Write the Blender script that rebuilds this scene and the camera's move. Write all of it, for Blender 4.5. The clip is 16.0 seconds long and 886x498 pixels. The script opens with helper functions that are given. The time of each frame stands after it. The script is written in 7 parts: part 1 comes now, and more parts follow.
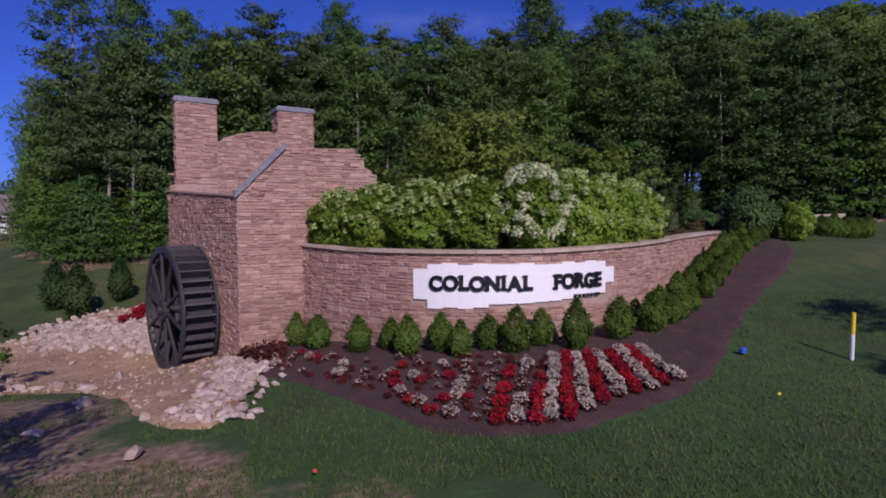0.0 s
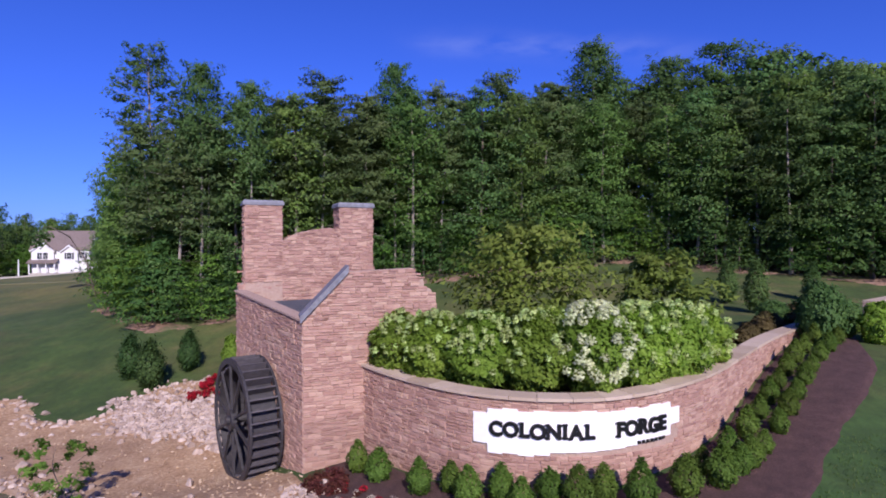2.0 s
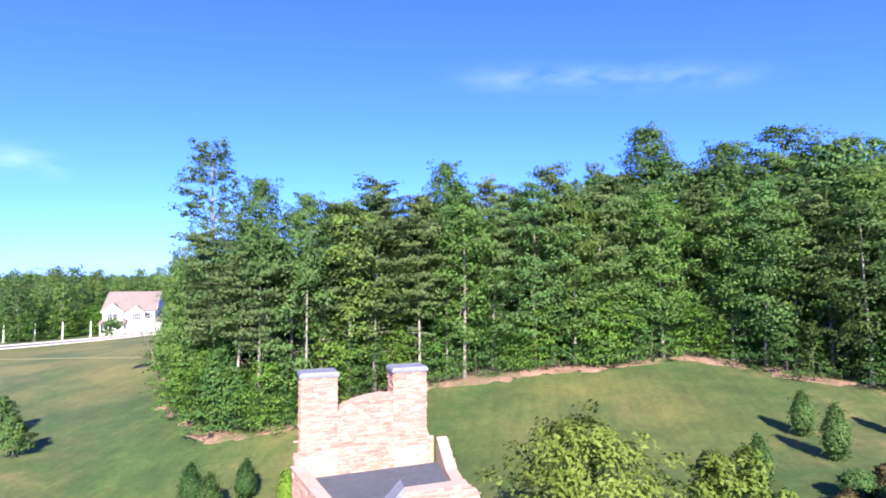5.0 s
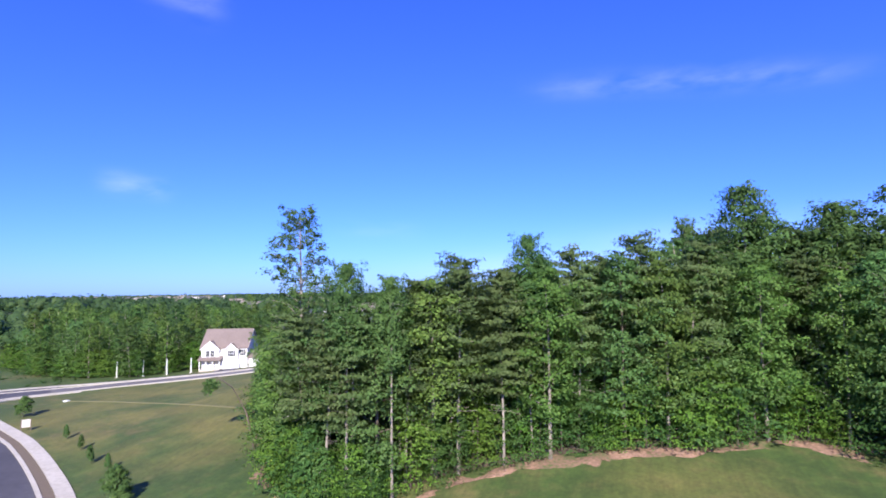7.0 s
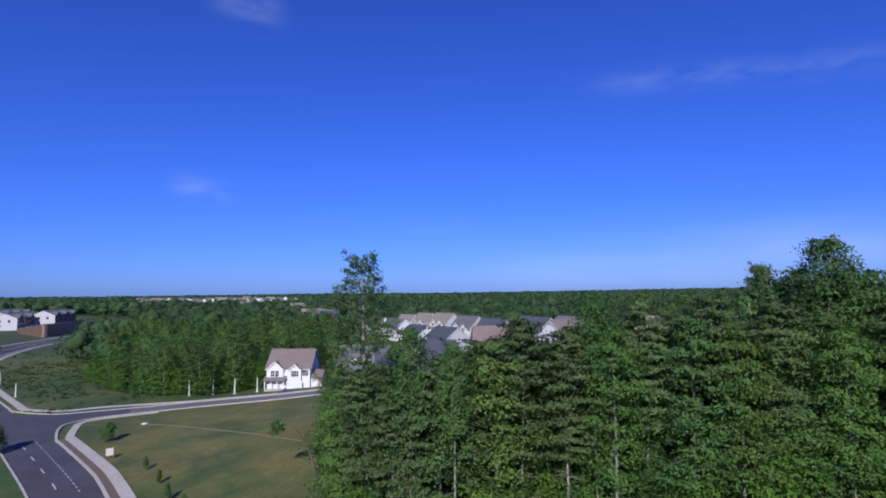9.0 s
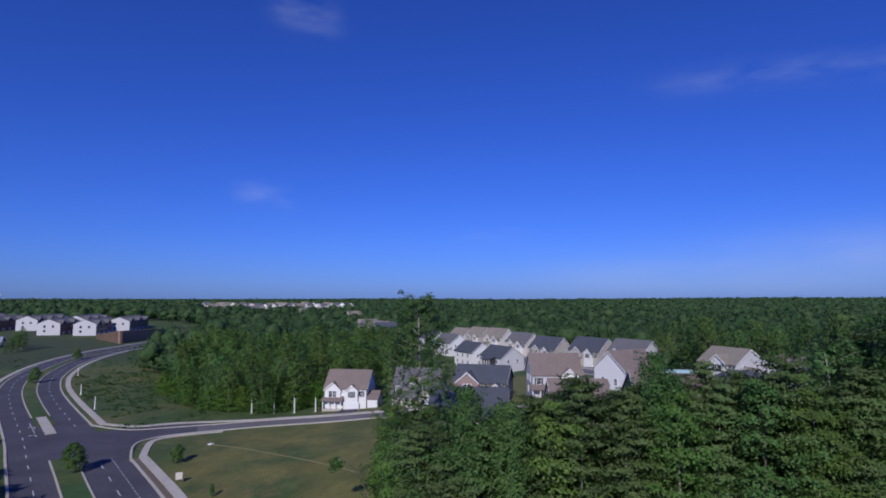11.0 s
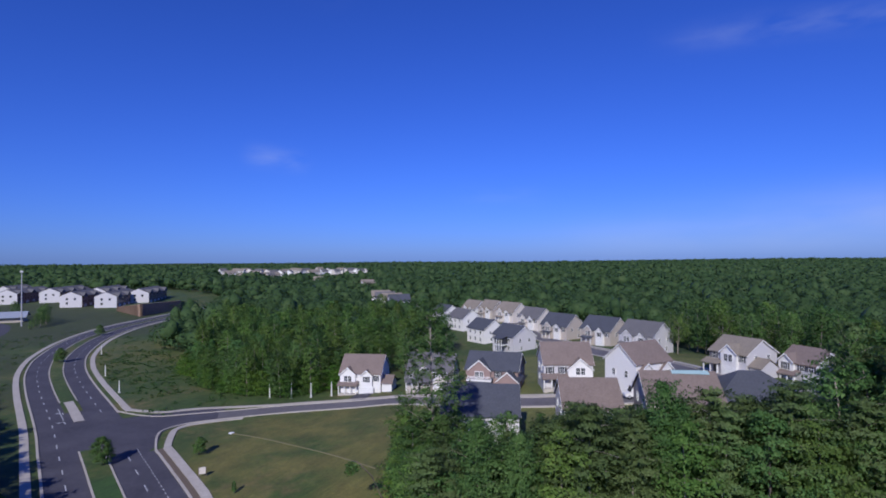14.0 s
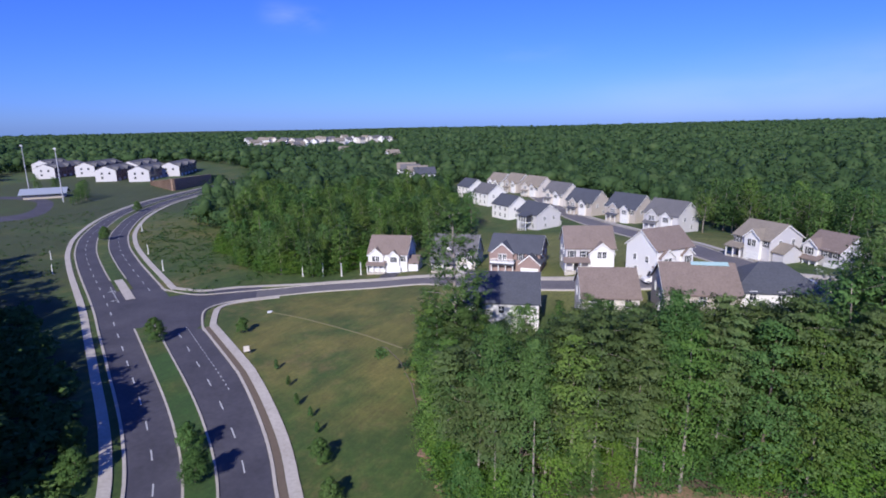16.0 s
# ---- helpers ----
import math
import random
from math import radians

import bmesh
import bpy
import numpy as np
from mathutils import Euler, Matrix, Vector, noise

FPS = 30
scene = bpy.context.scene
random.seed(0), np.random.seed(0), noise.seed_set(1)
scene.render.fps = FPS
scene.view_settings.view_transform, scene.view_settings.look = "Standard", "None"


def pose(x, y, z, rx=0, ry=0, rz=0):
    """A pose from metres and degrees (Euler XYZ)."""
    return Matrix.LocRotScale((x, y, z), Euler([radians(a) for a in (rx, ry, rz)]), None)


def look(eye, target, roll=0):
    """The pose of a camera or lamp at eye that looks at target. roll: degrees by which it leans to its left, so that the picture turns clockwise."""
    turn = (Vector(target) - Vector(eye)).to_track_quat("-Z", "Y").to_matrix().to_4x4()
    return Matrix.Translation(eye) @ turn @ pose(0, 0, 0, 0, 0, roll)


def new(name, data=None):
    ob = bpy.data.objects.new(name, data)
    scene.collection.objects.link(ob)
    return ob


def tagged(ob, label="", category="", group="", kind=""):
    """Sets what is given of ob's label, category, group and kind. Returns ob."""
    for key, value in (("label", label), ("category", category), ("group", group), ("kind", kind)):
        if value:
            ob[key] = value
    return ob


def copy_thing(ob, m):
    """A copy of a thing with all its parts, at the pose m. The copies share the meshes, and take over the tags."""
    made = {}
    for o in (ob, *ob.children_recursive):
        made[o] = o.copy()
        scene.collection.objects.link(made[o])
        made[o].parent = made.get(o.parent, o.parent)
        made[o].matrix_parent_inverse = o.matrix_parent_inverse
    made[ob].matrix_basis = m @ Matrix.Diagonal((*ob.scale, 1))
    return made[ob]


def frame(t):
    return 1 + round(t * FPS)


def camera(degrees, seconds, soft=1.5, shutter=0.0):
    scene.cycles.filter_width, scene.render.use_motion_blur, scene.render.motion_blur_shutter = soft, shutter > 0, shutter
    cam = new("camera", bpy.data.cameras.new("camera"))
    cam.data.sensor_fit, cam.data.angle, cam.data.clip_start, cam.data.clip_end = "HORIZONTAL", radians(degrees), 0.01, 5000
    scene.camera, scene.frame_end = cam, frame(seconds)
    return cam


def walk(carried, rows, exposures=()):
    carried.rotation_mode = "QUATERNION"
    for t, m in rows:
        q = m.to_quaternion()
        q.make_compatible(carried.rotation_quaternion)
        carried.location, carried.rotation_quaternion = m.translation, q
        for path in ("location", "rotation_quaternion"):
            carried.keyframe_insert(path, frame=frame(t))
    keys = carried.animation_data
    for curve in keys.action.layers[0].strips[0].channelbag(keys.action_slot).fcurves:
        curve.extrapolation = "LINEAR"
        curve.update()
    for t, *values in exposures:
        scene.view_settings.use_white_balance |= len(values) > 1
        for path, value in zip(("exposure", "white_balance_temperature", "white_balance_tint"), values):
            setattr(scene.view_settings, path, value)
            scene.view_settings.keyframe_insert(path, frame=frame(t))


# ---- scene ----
cam = camera(76.7, 16.0, soft=1.85)
PATH = [
    (0, (0.309, -0.843, 4.368), (0.265, 1.154, 4.282), -0.2),
    (0.5, (0.299, -0.904, 5.272), (0.207, 1.093, 5.2), -0.1),
    (1, (0.213, -0.89, 6.214), (0.079, 1.105, 6.156), -0.1),
    (1.5, (0.144, -0.913, 7.156), (-0.049, 1.077, 7.118), -0.1),
    (2, (0.048, -0.941, 8.092), (-0.178, 1.046, 8.076), -0.1),
    (2.5, (-0.029, -0.982, 9.063), (-0.281, 1.002, 9.066), -0.2),
    (3, (-0.052, -1.047, 10.094), (-0.329, 0.934, 10.116), -0.2),
    (5.5, (-0.166, -0.86, 16.326), (-0.61, 1.086, 16.446), -0.5),
    (6, (-0.236, -0.868, 17.942), (-0.735, 1.063, 18.082), -0.6),
    (6.5, (-0.349, -0.866, 19.648), (-0.927, 1.043, 19.795), -0.6),
    (7, (-0.52, -1.016, 21.245), (-1.183, 0.865, 21.391), -0.7),
    (7.5, (-0.734, -1.069, 23.077), (-1.469, 0.786, 23.218), -0.9),
    (8, (-0.852, -1.133, 24.585), (-1.624, 0.707, 24.726), -0.8),
    (8.5, (-0.898, -1.183, 25.91), (-1.707, 0.64, 26.056), -0.6),
    (9, (-1.066, -1.434, 27.447), (-1.91, 0.373, 27.593), -0.5),
    (9.5, (-1.144, -1.512, 28.585), (-2.031, 0.274, 28.738), -0.3),
    (10, (-1.176, -1.65, 29.765), (-2.119, 0.107, 29.924), -0.1),
    (12.5, (-1.077, -2.314, 36.147), (-2.119, -0.615, 36.319), -0.0),
    (13, (-0.937, -2.403, 37.076), (-1.981, -0.706, 37.252), -0.1),
    (13.5, (-0.719, -2.328, 38.063), (-1.766, -0.63, 38.197), -0.2),
    (14, (-0.567, -2.347, 39.317), (-1.623, -0.648, 39.346), -0.3),
    (14.5, (-0.456, -2.223, 40.66), (-1.531, -0.539, 40.57), -0.5),
    (15, (-0.374, -2.125, 41.901), (-1.467, -0.463, 41.69), -0.6),
    (15.5, (-0.115, -2.067, 42.98), (-1.219, -0.432, 42.651), -0.9),
    (16, (0.024, -2.022, 44.064), (-1.087, -0.419, 43.62), -1.0),
]
EXPOSURE = [(0, -0.6, 6120, 28), (1.5, -0.12, 6050, 24), (3, 0.6, 6000, 16), (4.4, 1.4, 6100, 10), (5.5, 1.72, 6550, 11), (6.2, 1.46, 6450, 12), (7, 0.94, 6200, 11), (8, 0.32, 5900, 11), (9, -0.08, 5800, 11), (10, -0.39, 5800, 11), (12.5, -0.47, 5800, 11), (13.5, -0.43, 5800, 11), (14.5, -0.05, 5900, 11), (15.2, 0.2, 6000, 11), (16, 0.2, 6000, 11)]
walk(cam, [(t, look(eye, target, roll)) for t, eye, target, roll in PATH], EXPOSURE)

# ---- world, sun ----
SUN_EL, SUN_AZ = 33.0, -72.0          # the sun stands behind the first view; angle counted from +x
world = bpy.data.worlds.new("world")
scene.world = world
world.use_nodes = True
wn, wl = world.node_tree.nodes, world.node_tree.links
wn.clear()
sky = wn.new("ShaderNodeTexSky")
sky.sky_type, sky.sun_disc = "NISHITA", False
sky.sun_elevation, sky.sun_rotation = radians(SUN_EL), radians(90 - SUN_AZ)
sky.altitude, sky.air_density, sky.dust_density, sky.ozone_density = 200, 1.0, 0.3, 3.0
bg = wn.new("ShaderNodeBackground")
bg.inputs["Strength"].default_value = 0.075
out = wn.new("ShaderNodeOutputWorld")
# thin high cloud: a broken streak, two wisps and a pale bank low over the right of the wood
tc = wn.new("ShaderNodeTexCoord")


def wmath(op, a, b=None, vec=False):
    """A maths node of the sky; a and b are sockets or constants."""
    n = wn.new("ShaderNodeVectorMath" if vec else "ShaderNodeMath")
    n.operation = op
    for i, v in enumerate((a, b)):
        if v is None:
            continue
        if isinstance(v, bpy.types.NodeSocket):
            wl.new(v, n.inputs[i])
        else:
            n.inputs[i].default_value = v
    return n.outputs["Value"] if op in ("DOT_PRODUCT",) or not vec else n.outputs["Vector"]


def sky_dir(az, el):
    a, e = radians(az), radians(el)
    return Vector((math.sin(a) * math.cos(e), math.cos(a) * math.cos(e), math.sin(e)))


def cloud_noise(scale, flat, lo, hi):
    mp = wn.new("ShaderNodeMapping")
    mp.inputs["Scale"].default_value = (1, 1, flat)
    cn = wn.new("ShaderNodeTexNoise")
    cn.inputs["Scale"].default_value, cn.inputs["Detail"].default_value = scale, 7.0
    rg = wn.new("ShaderNodeMapRange")
    rg.inputs["From Min"].default_value, rg.inputs["From Max"].default_value = lo, hi
    wl.new(tc.outputs["Generated"], mp.inputs["Vector"])
    wl.new(mp.outputs["Vector"], cn.inputs["Vector"])
    wl.new(cn.outputs["Fac"], rg.inputs["Value"])
    return rg.outputs["Result"]


wisp_noise, bank_noise = cloud_noise(9.0, 3.0, 0.36, 0.72), cloud_noise(3.0, 4.0, 0.2, 0.75)
cloud = None
for az0, el0, az1, el1, thick, amount, grain in (
        (-8, 19.7, 17, 17.5, 1.0, 0.20, wisp_noise), (-51, 9.9, -45.6, 9.4, 0.85, 0.26, wisp_noise),
        (-48.5, 27.6, -41.5, 26.0, 1.5, 0.24, wisp_noise), (-16, 1.4, 40, 4.6, 2.4, 0.42, bank_noise), (-30, 6.3, -22, 6.0, 0.9, 0.06, wisp_noise)):
    p, q = sky_dir(az0, el0), sky_dir(az1, el1)
    mid, along = ((p + q) / 2).normalized(), (q - p)
    half = along.length / 2
    along.normalize()
    across = mid.cross(along).normalized()
    u = wmath("MULTIPLY", wmath("DOT_PRODUCT", tc.outputs["Generated"], along, True), 1 / half)
    w = wmath("MULTIPLY", wmath("DOT_PRODUCT", tc.outputs["Generated"], across, True), 1 / math.sin(radians(thick)))
    facing = wmath("GREATER_THAN", wmath("DOT_PRODUCT", tc.outputs["Generated"], mid, True), 0.2)
    near = wmath("ADD", wmath("MULTIPLY", wmath("MULTIPLY", u, u), wmath("MULTIPLY", u, u)), wmath("MULTIPLY", w, w))
    fade = wmath("POWER", 2.718, wmath("MULTIPLY", near, -1.0))
    one = wmath("MULTIPLY", wmath("MULTIPLY", wmath("MULTIPLY", fade, grain), facing), amount)
    cloud = one if cloud is None else wmath("ADD", cloud, one)
tint = wn.new("ShaderNodeMix")
tint.data_type, tint.blend_type = "RGBA", "MULTIPLY"
tint.inputs["Factor"].default_value = 1.0
tint.inputs["B"].default_value = (0.395, 0.64, 1.77, 1)
mixc = wn.new("ShaderNodeMix")
mixc.data_type = "RGBA"
mixc.inputs["B"].default_value = (9, 9.5, 12, 1)
wl.new(cloud, mixc.inputs["Factor"])
wl.new(sky.outputs["Color"], tint.inputs["A"])
wl.new(tint.outputs["Result"], mixc.inputs["A"])
wl.new(mixc.outputs["Result"], bg.inputs["Color"])
wl.new(bg.outputs["Background"], out.inputs["Surface"])
sun = new("sun", bpy.data.lights.new("sun", "SUN"))
sun.data.energy, sun.data.angle, sun.data.color = 5.0, radians(0.6), (1.0, 0.92, 0.82)
sa, se = radians(SUN_AZ), radians(SUN_EL)
sun.matrix_world = look((30 * math.cos(sa), 30 * math.sin(sa), 60), (30 * math.cos(sa) - math.cos(se) * math.cos(sa), 30 * math.sin(sa) - math.cos(se) * math.sin(sa), 60 - math.sin(se)))


# ---- materials ----
def material(name, stops, scale=3.0, rough=0.8, bump=0.3, bump_scale=None, metal=0.0, island=0.0, coarse=0.35, stretch=(1, 1, 1), leaf=0.0, generated=False, hues=(0.49, 0.518)):
    """A node material: a colour ramp over two scales of noise, tone varied per object and per island, fine bump."""
    m = bpy.data.materials.new(name)
    m.use_nodes = True
    n, l = m.node_tree.nodes, m.node_tree.links
    p = n["Principled BSDF"]
    p.inputs["Roughness"].default_value, p.inputs["Metallic"].default_value = rough, metal
    co = n.new("ShaderNodeTexCoord")
    mapping = n.new("ShaderNodeMapping")
    mapping.inputs["Scale"].default_value = stretch
    l.new(co.outputs["Object"], mapping.inputs["Vector"])
    fine, big = n.new("ShaderNodeTexNoise"), n.new("ShaderNodeTexNoise")
    fine.inputs["Scale"].default_value, fine.inputs["Detail"].default_value = scale, 6
    big.inputs["Scale"].default_value, big.inputs["Detail"].default_value = scale * 0.11, 3
    for t in (fine, big):
        l.new(mapping.outputs["Vector"], t.inputs["Vector"])
    mix = n.new("ShaderNodeMix")
    mix.inputs["Factor"].default_value = coarse
    l.new(fine.outputs["Fac"], mix.inputs["A"])
    l.new(big.outputs["Fac"], mix.inputs["B"])
    value = mix.outputs["Result"]
    if island:
        info, geo = n.new("ShaderNodeObjectInfo"), n.new("ShaderNodeNewGeometry")
        add, fr, sub = n.new("ShaderNodeMath"), n.new("ShaderNodeMath"), n.new("ShaderNodeMath")
        fr.operation, sub.operation = "FRACT", "MULTIPLY_ADD"
        l.new(info.outputs["Random"], add.inputs[0])
        l.new(geo.outputs["Random Per Island"], add.inputs[1])
        l.new(add.outputs[0], fr.inputs[0])
        l.new(fr.outputs[0], sub.inputs[0])
        sub.inputs[1].default_value = island
        mul = n.new("ShaderNodeMath")
        mul.operation, mul.inputs[1].default_value = "MULTIPLY_ADD", 1 - island
        l.new(value, mul.inputs[0])
        mul.inputs[2].default_value = 0.0
        l.new(mul.outputs[0], sub.inputs[2])
        value = sub.outputs[0]
    ramp = n.new("ShaderNodeValToRGB")
    el = ramp.color_ramp.elements
    while len(el) < len(stops):
        el.new(0.5)
    for e, (pos, c) in zip(el, stops):
        e.position, e.color = pos, (*c, 1)
    l.new(value, ramp.inputs["Fac"])
    colour = ramp.outputs["Color"]
    if leaf:
        # each plant a little lighter, darker, yellower or bluer than the next
        who, hsv, vary, hue = n.new("ShaderNodeObjectInfo"), n.new("ShaderNodeHueSaturation"), n.new("ShaderNodeMapRange"), n.new("ShaderNodeMapRange")
        shift, wrap = n.new("ShaderNodeMath"), n.new("ShaderNodeMath")
        shift.operation, shift.inputs[1].default_value = "MULTIPLY", 7.31
        wrap.operation = "FRACT"
        vary.inputs["To Min"].default_value, vary.inputs["To Max"].default_value = 0.76, 1.22
        hue.inputs["To Min"].default_value, hue.inputs["To Max"].default_value = hues
        l.new(who.outputs["Random"], vary.inputs["Value"])
        l.new(who.outputs["Random"], shift.inputs[0])
        l.new(shift.outputs[0], wrap.inputs[0])
        l.new(wrap.outputs[0], hue.inputs["Value"])
        l.new(vary.outputs["Result"], hsv.inputs["Value"])
        l.new(hue.outputs["Result"], hsv.inputs["Hue"])
        l.new(colour, hsv.inputs["Color"])
        colour = hsv.outputs["Color"]
    l.new(colour, p.inputs["Base Color"])
    if bump:
        b = n.new("ShaderNodeBump")
        b.inputs["Strength"].default_value, b.inputs["Distance"].default_value = bump, 0.05
        bn = n.new("ShaderNodeTexNoise")
        bn.inputs["Scale"].default_value, bn.inputs["Detail"].default_value = bump_scale or scale * 2, 5
        l.new(mapping.outputs["Vector"], bn.inputs["Vector"])
        l.new(bn.outputs["Fac"], b.inputs["Height"])
        l.new(b.outputs["Normal"], p.inputs["Normal"])
    if leaf:
        tr, sh = n.new("ShaderNodeBsdfTranslucent"), n.new("ShaderNodeMixShader")
        l.new(colour, tr.inputs["Color"])
        sh.inputs[0].default_value = leaf
        l.new(p.outputs[0], sh.inputs[1])
        l.new(tr.outputs[0], sh.inputs[2])
        l.new(sh.outputs[0], n["Material Output"].inputs["Surface"])
        p.inputs["Specular IOR Level"].default_value = 0.08
    return m


def plain(name, c, rough=0.6, metal=0.0):
    k = lambda f: tuple(min(1, v * f) for v in c)
    return material(name, [(0.3, k(0.86)), (0.7, k(1.1))], scale=6, rough=rough, metal=metal, bump=0.08)


GRASS = material("grass", [(0.34, (0.029, 0.059, 0.0095)), (0.47, (0.046, 0.078, 0.0135)), (0.55, (0.066, 0.086, 0.019)), (0.68, (0.135, 0.112, 0.04))], scale=0.5, rough=0.9, bump=0.6, bump_scale=9, coarse=0.55)
gn, gl = GRASS.node_tree.nodes, GRASS.node_tree.links
gb = gn["Principled BSDF"].inputs["Base Color"].links[0].from_socket
gco, gnz = gn.new("ShaderNodeTexCoord"), gn.new("ShaderNodeTexNoise")
gnz.inputs["Scale"].default_value, gnz.inputs["Detail"].default_value = 0.09, 6
gl.new(gco.outputs["Object"], gnz.inputs["Vector"])
dry = None
for cx, cy, rad, amt in ((-84, 71, 30, 0.85), (-88, 88, 30, 0.9), (-64, 88, 26, 0.8), (-58, 62, 17, 0.95), (-230, 130, 60, 0.5), (4, 47, 16, 0.6), (-20, 42, 9, 0.35)):
    dist, fall = gn.new("ShaderNodeVectorMath"), gn.new("ShaderNodeMapRange")
    dist.operation, dist.inputs[1].default_value = "DISTANCE", (cx, cy, 0)
    gl.new(gco.outputs["Object"], dist.inputs[0])
    fall.interpolation_type = "SMOOTHSTEP"
    for k, v in (("From Min", rad * 0.35), ("From Max", rad), ("To Min", amt), ("To Max", 0.0)):
        fall.inputs[k].default_value = v
    gl.new(dist.outputs["Value"], fall.inputs["Value"])
    if dry is None:
        dry = fall.outputs["Result"]
    else:
        mx = gn.new("ShaderNodeMath")
        mx.operation = "MAXIMUM"
        gl.new(dry, mx.inputs[0])
        gl.new(fall.outputs["Result"], mx.inputs[1])
        dry = mx.outputs[0]
gr, gm, gmix = gn.new("ShaderNodeMapRange"), gn.new("ShaderNodeMath"), gn.new("ShaderNodeMix")
gr.inputs["From Min"].default_value, gr.inputs["From Max"].default_value = 0.34, 0.6
gl.new(gnz.outputs["Fac"], gr.inputs["Value"])
gm.operation = "MULTIPLY"
gl.new(gr.outputs["Result"], gm.inputs[0])
gl.new(dry, gm.inputs[1])
gmix.data_type = "RGBA"
gmix.inputs["B"].default_value = (0.145, 0.13, 0.032, 1)
gl.new(gm.outputs[0], gmix.inputs["Factor"])
gl.new(gb, gmix.inputs["A"])
gl.new(gmix.outputs["Result"], gn["Principled BSDF"].inputs["Base Color"])
# unmown meadow south of the boulevard, its near end coloured darker for the woods' shade
MEADOW, SHADEDMEADOW, YARD, SHADEDFRESH = (0.042, 0.055, 0.015, 1), (0.026, 0.033, 0.011, 1), (0.135, 0.14, 0.034, 1), (0.033, 0.079, 0.0145, 1)
# last tone: lush green, deepened in colour for tree shade on the right lawn
for cx, cy, rad, tone in ((-205, 46, 40, MEADOW), (-262, 66, 46, MEADOW), (-330, 108, 50, MEADOW), (-165, 36, 26, SHADEDMEADOW), (-122, 26, 22, SHADEDMEADOW), (-95, 16, 20, SHADEDMEADOW), (-140, 20, 26, SHADEDMEADOW), (-400, 170, 75, MEADOW), (-490, 190, 70, MEADOW), (-320, 165, 45, MEADOW), (-62, 112, 22, YARD), (-36, 112, 22, YARD), (-72, 152, 32, YARD), (-28, 150, 32, YARD), (12, 9, 15, SHADEDFRESH), (-3.5, 11, 5, SHADEDFRESH), (2, 5, 8, SHADEDFRESH), (-79, 42, 9, SHADEDFRESH), (-62, 32, 10, SHADEDFRESH), (-98, 49, 9, SHADEDFRESH)):
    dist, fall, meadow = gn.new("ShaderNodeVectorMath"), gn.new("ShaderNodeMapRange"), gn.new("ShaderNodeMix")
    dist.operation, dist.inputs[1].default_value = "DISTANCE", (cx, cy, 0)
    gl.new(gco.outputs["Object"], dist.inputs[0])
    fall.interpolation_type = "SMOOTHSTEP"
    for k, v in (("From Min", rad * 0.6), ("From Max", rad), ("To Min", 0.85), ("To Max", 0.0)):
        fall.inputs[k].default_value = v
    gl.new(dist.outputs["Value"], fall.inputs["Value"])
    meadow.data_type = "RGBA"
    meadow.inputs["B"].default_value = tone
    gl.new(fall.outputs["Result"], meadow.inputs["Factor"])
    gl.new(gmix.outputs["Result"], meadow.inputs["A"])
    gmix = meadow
soil_mask = None
for cx, cy, rad, amt in ((-11, 9.5, 7, 1.0), (-5, 7.2, 3.6, 0.95), (-20, 13, 9, 1.0), (-1.5, 6.6, 2.6, 0.8)):
    dist, fall = gn.new("ShaderNodeVectorMath"), gn.new("ShaderNodeMapRange")
    dist.operation, dist.inputs[1].default_value = "DISTANCE", (cx, cy, 0)
    gl.new(gco.outputs["Object"], dist.inputs[0])
    for k, v in (("From Min", rad * 0.5), ("From Max", rad * 1.15), ("To Min", amt), ("To Max", 0.0)):
        fall.inputs[k].default_value = v
    gl.new(dist.outputs["Value"], fall.inputs["Value"])
    if soil_mask is None:
        soil_mask = fall.outputs["Result"]
    else:
        mx = gn.new("ShaderNodeMath")
        mx.operation = "MAXIMUM"
        gl.new(soil_mask, mx.inputs[0])
        gl.new(fall.outputs["Result"], mx.inputs[1])
        soil_mask = mx.outputs[0]
sn, sr, sadd, sfin = gn.new("ShaderNodeTexNoise"), gn.new("ShaderNodeValToRGB"), gn.new("ShaderNodeMath"), gn.new("ShaderNodeMapRange")
sn.inputs["Scale"].default_value, sn.inputs["Detail"].default_value, sn.inputs["Roughness"].default_value = 0.55, 9, 0.68
fine_n = gn.new("ShaderNodeTexNoise")
fine_n.inputs["Scale"].default_value, fine_n.inputs["Detail"].default_value = 5.0, 9
for t in (sn, fine_n):
    gl.new(gco.outputs["Object"], t.inputs["Vector"])
for e, (pos, c) in zip(sr.color_ramp.elements, ((0.3, (0.1, 0.062, 0.036)), (0.72, (0.36, 0.245, 0.15)))):
    e.position, e.color = pos, (*c, 1)
gl.new(fine_n.outputs["Fac"], sr.inputs["Fac"])
gl.new(sn.outputs["Fac"], sadd.inputs[0])
gl.new(soil_mask, sadd.inputs[1])
sfin.inputs["From Min"].default_value, sfin.inputs["From Max"].default_value = 1.22, 1.42
gl.new(sadd.outputs[0], sfin.inputs["Value"])
smix = gn.new("ShaderNodeMix")
smix.data_type = "RGBA"
gl.new(sfin.outputs["Result"], smix.inputs["Factor"])
gl.new(gmix.outputs["Result"], smix.inputs["A"])
gl.new(sr.outputs["Color"], smix.inputs["B"])
tone = None
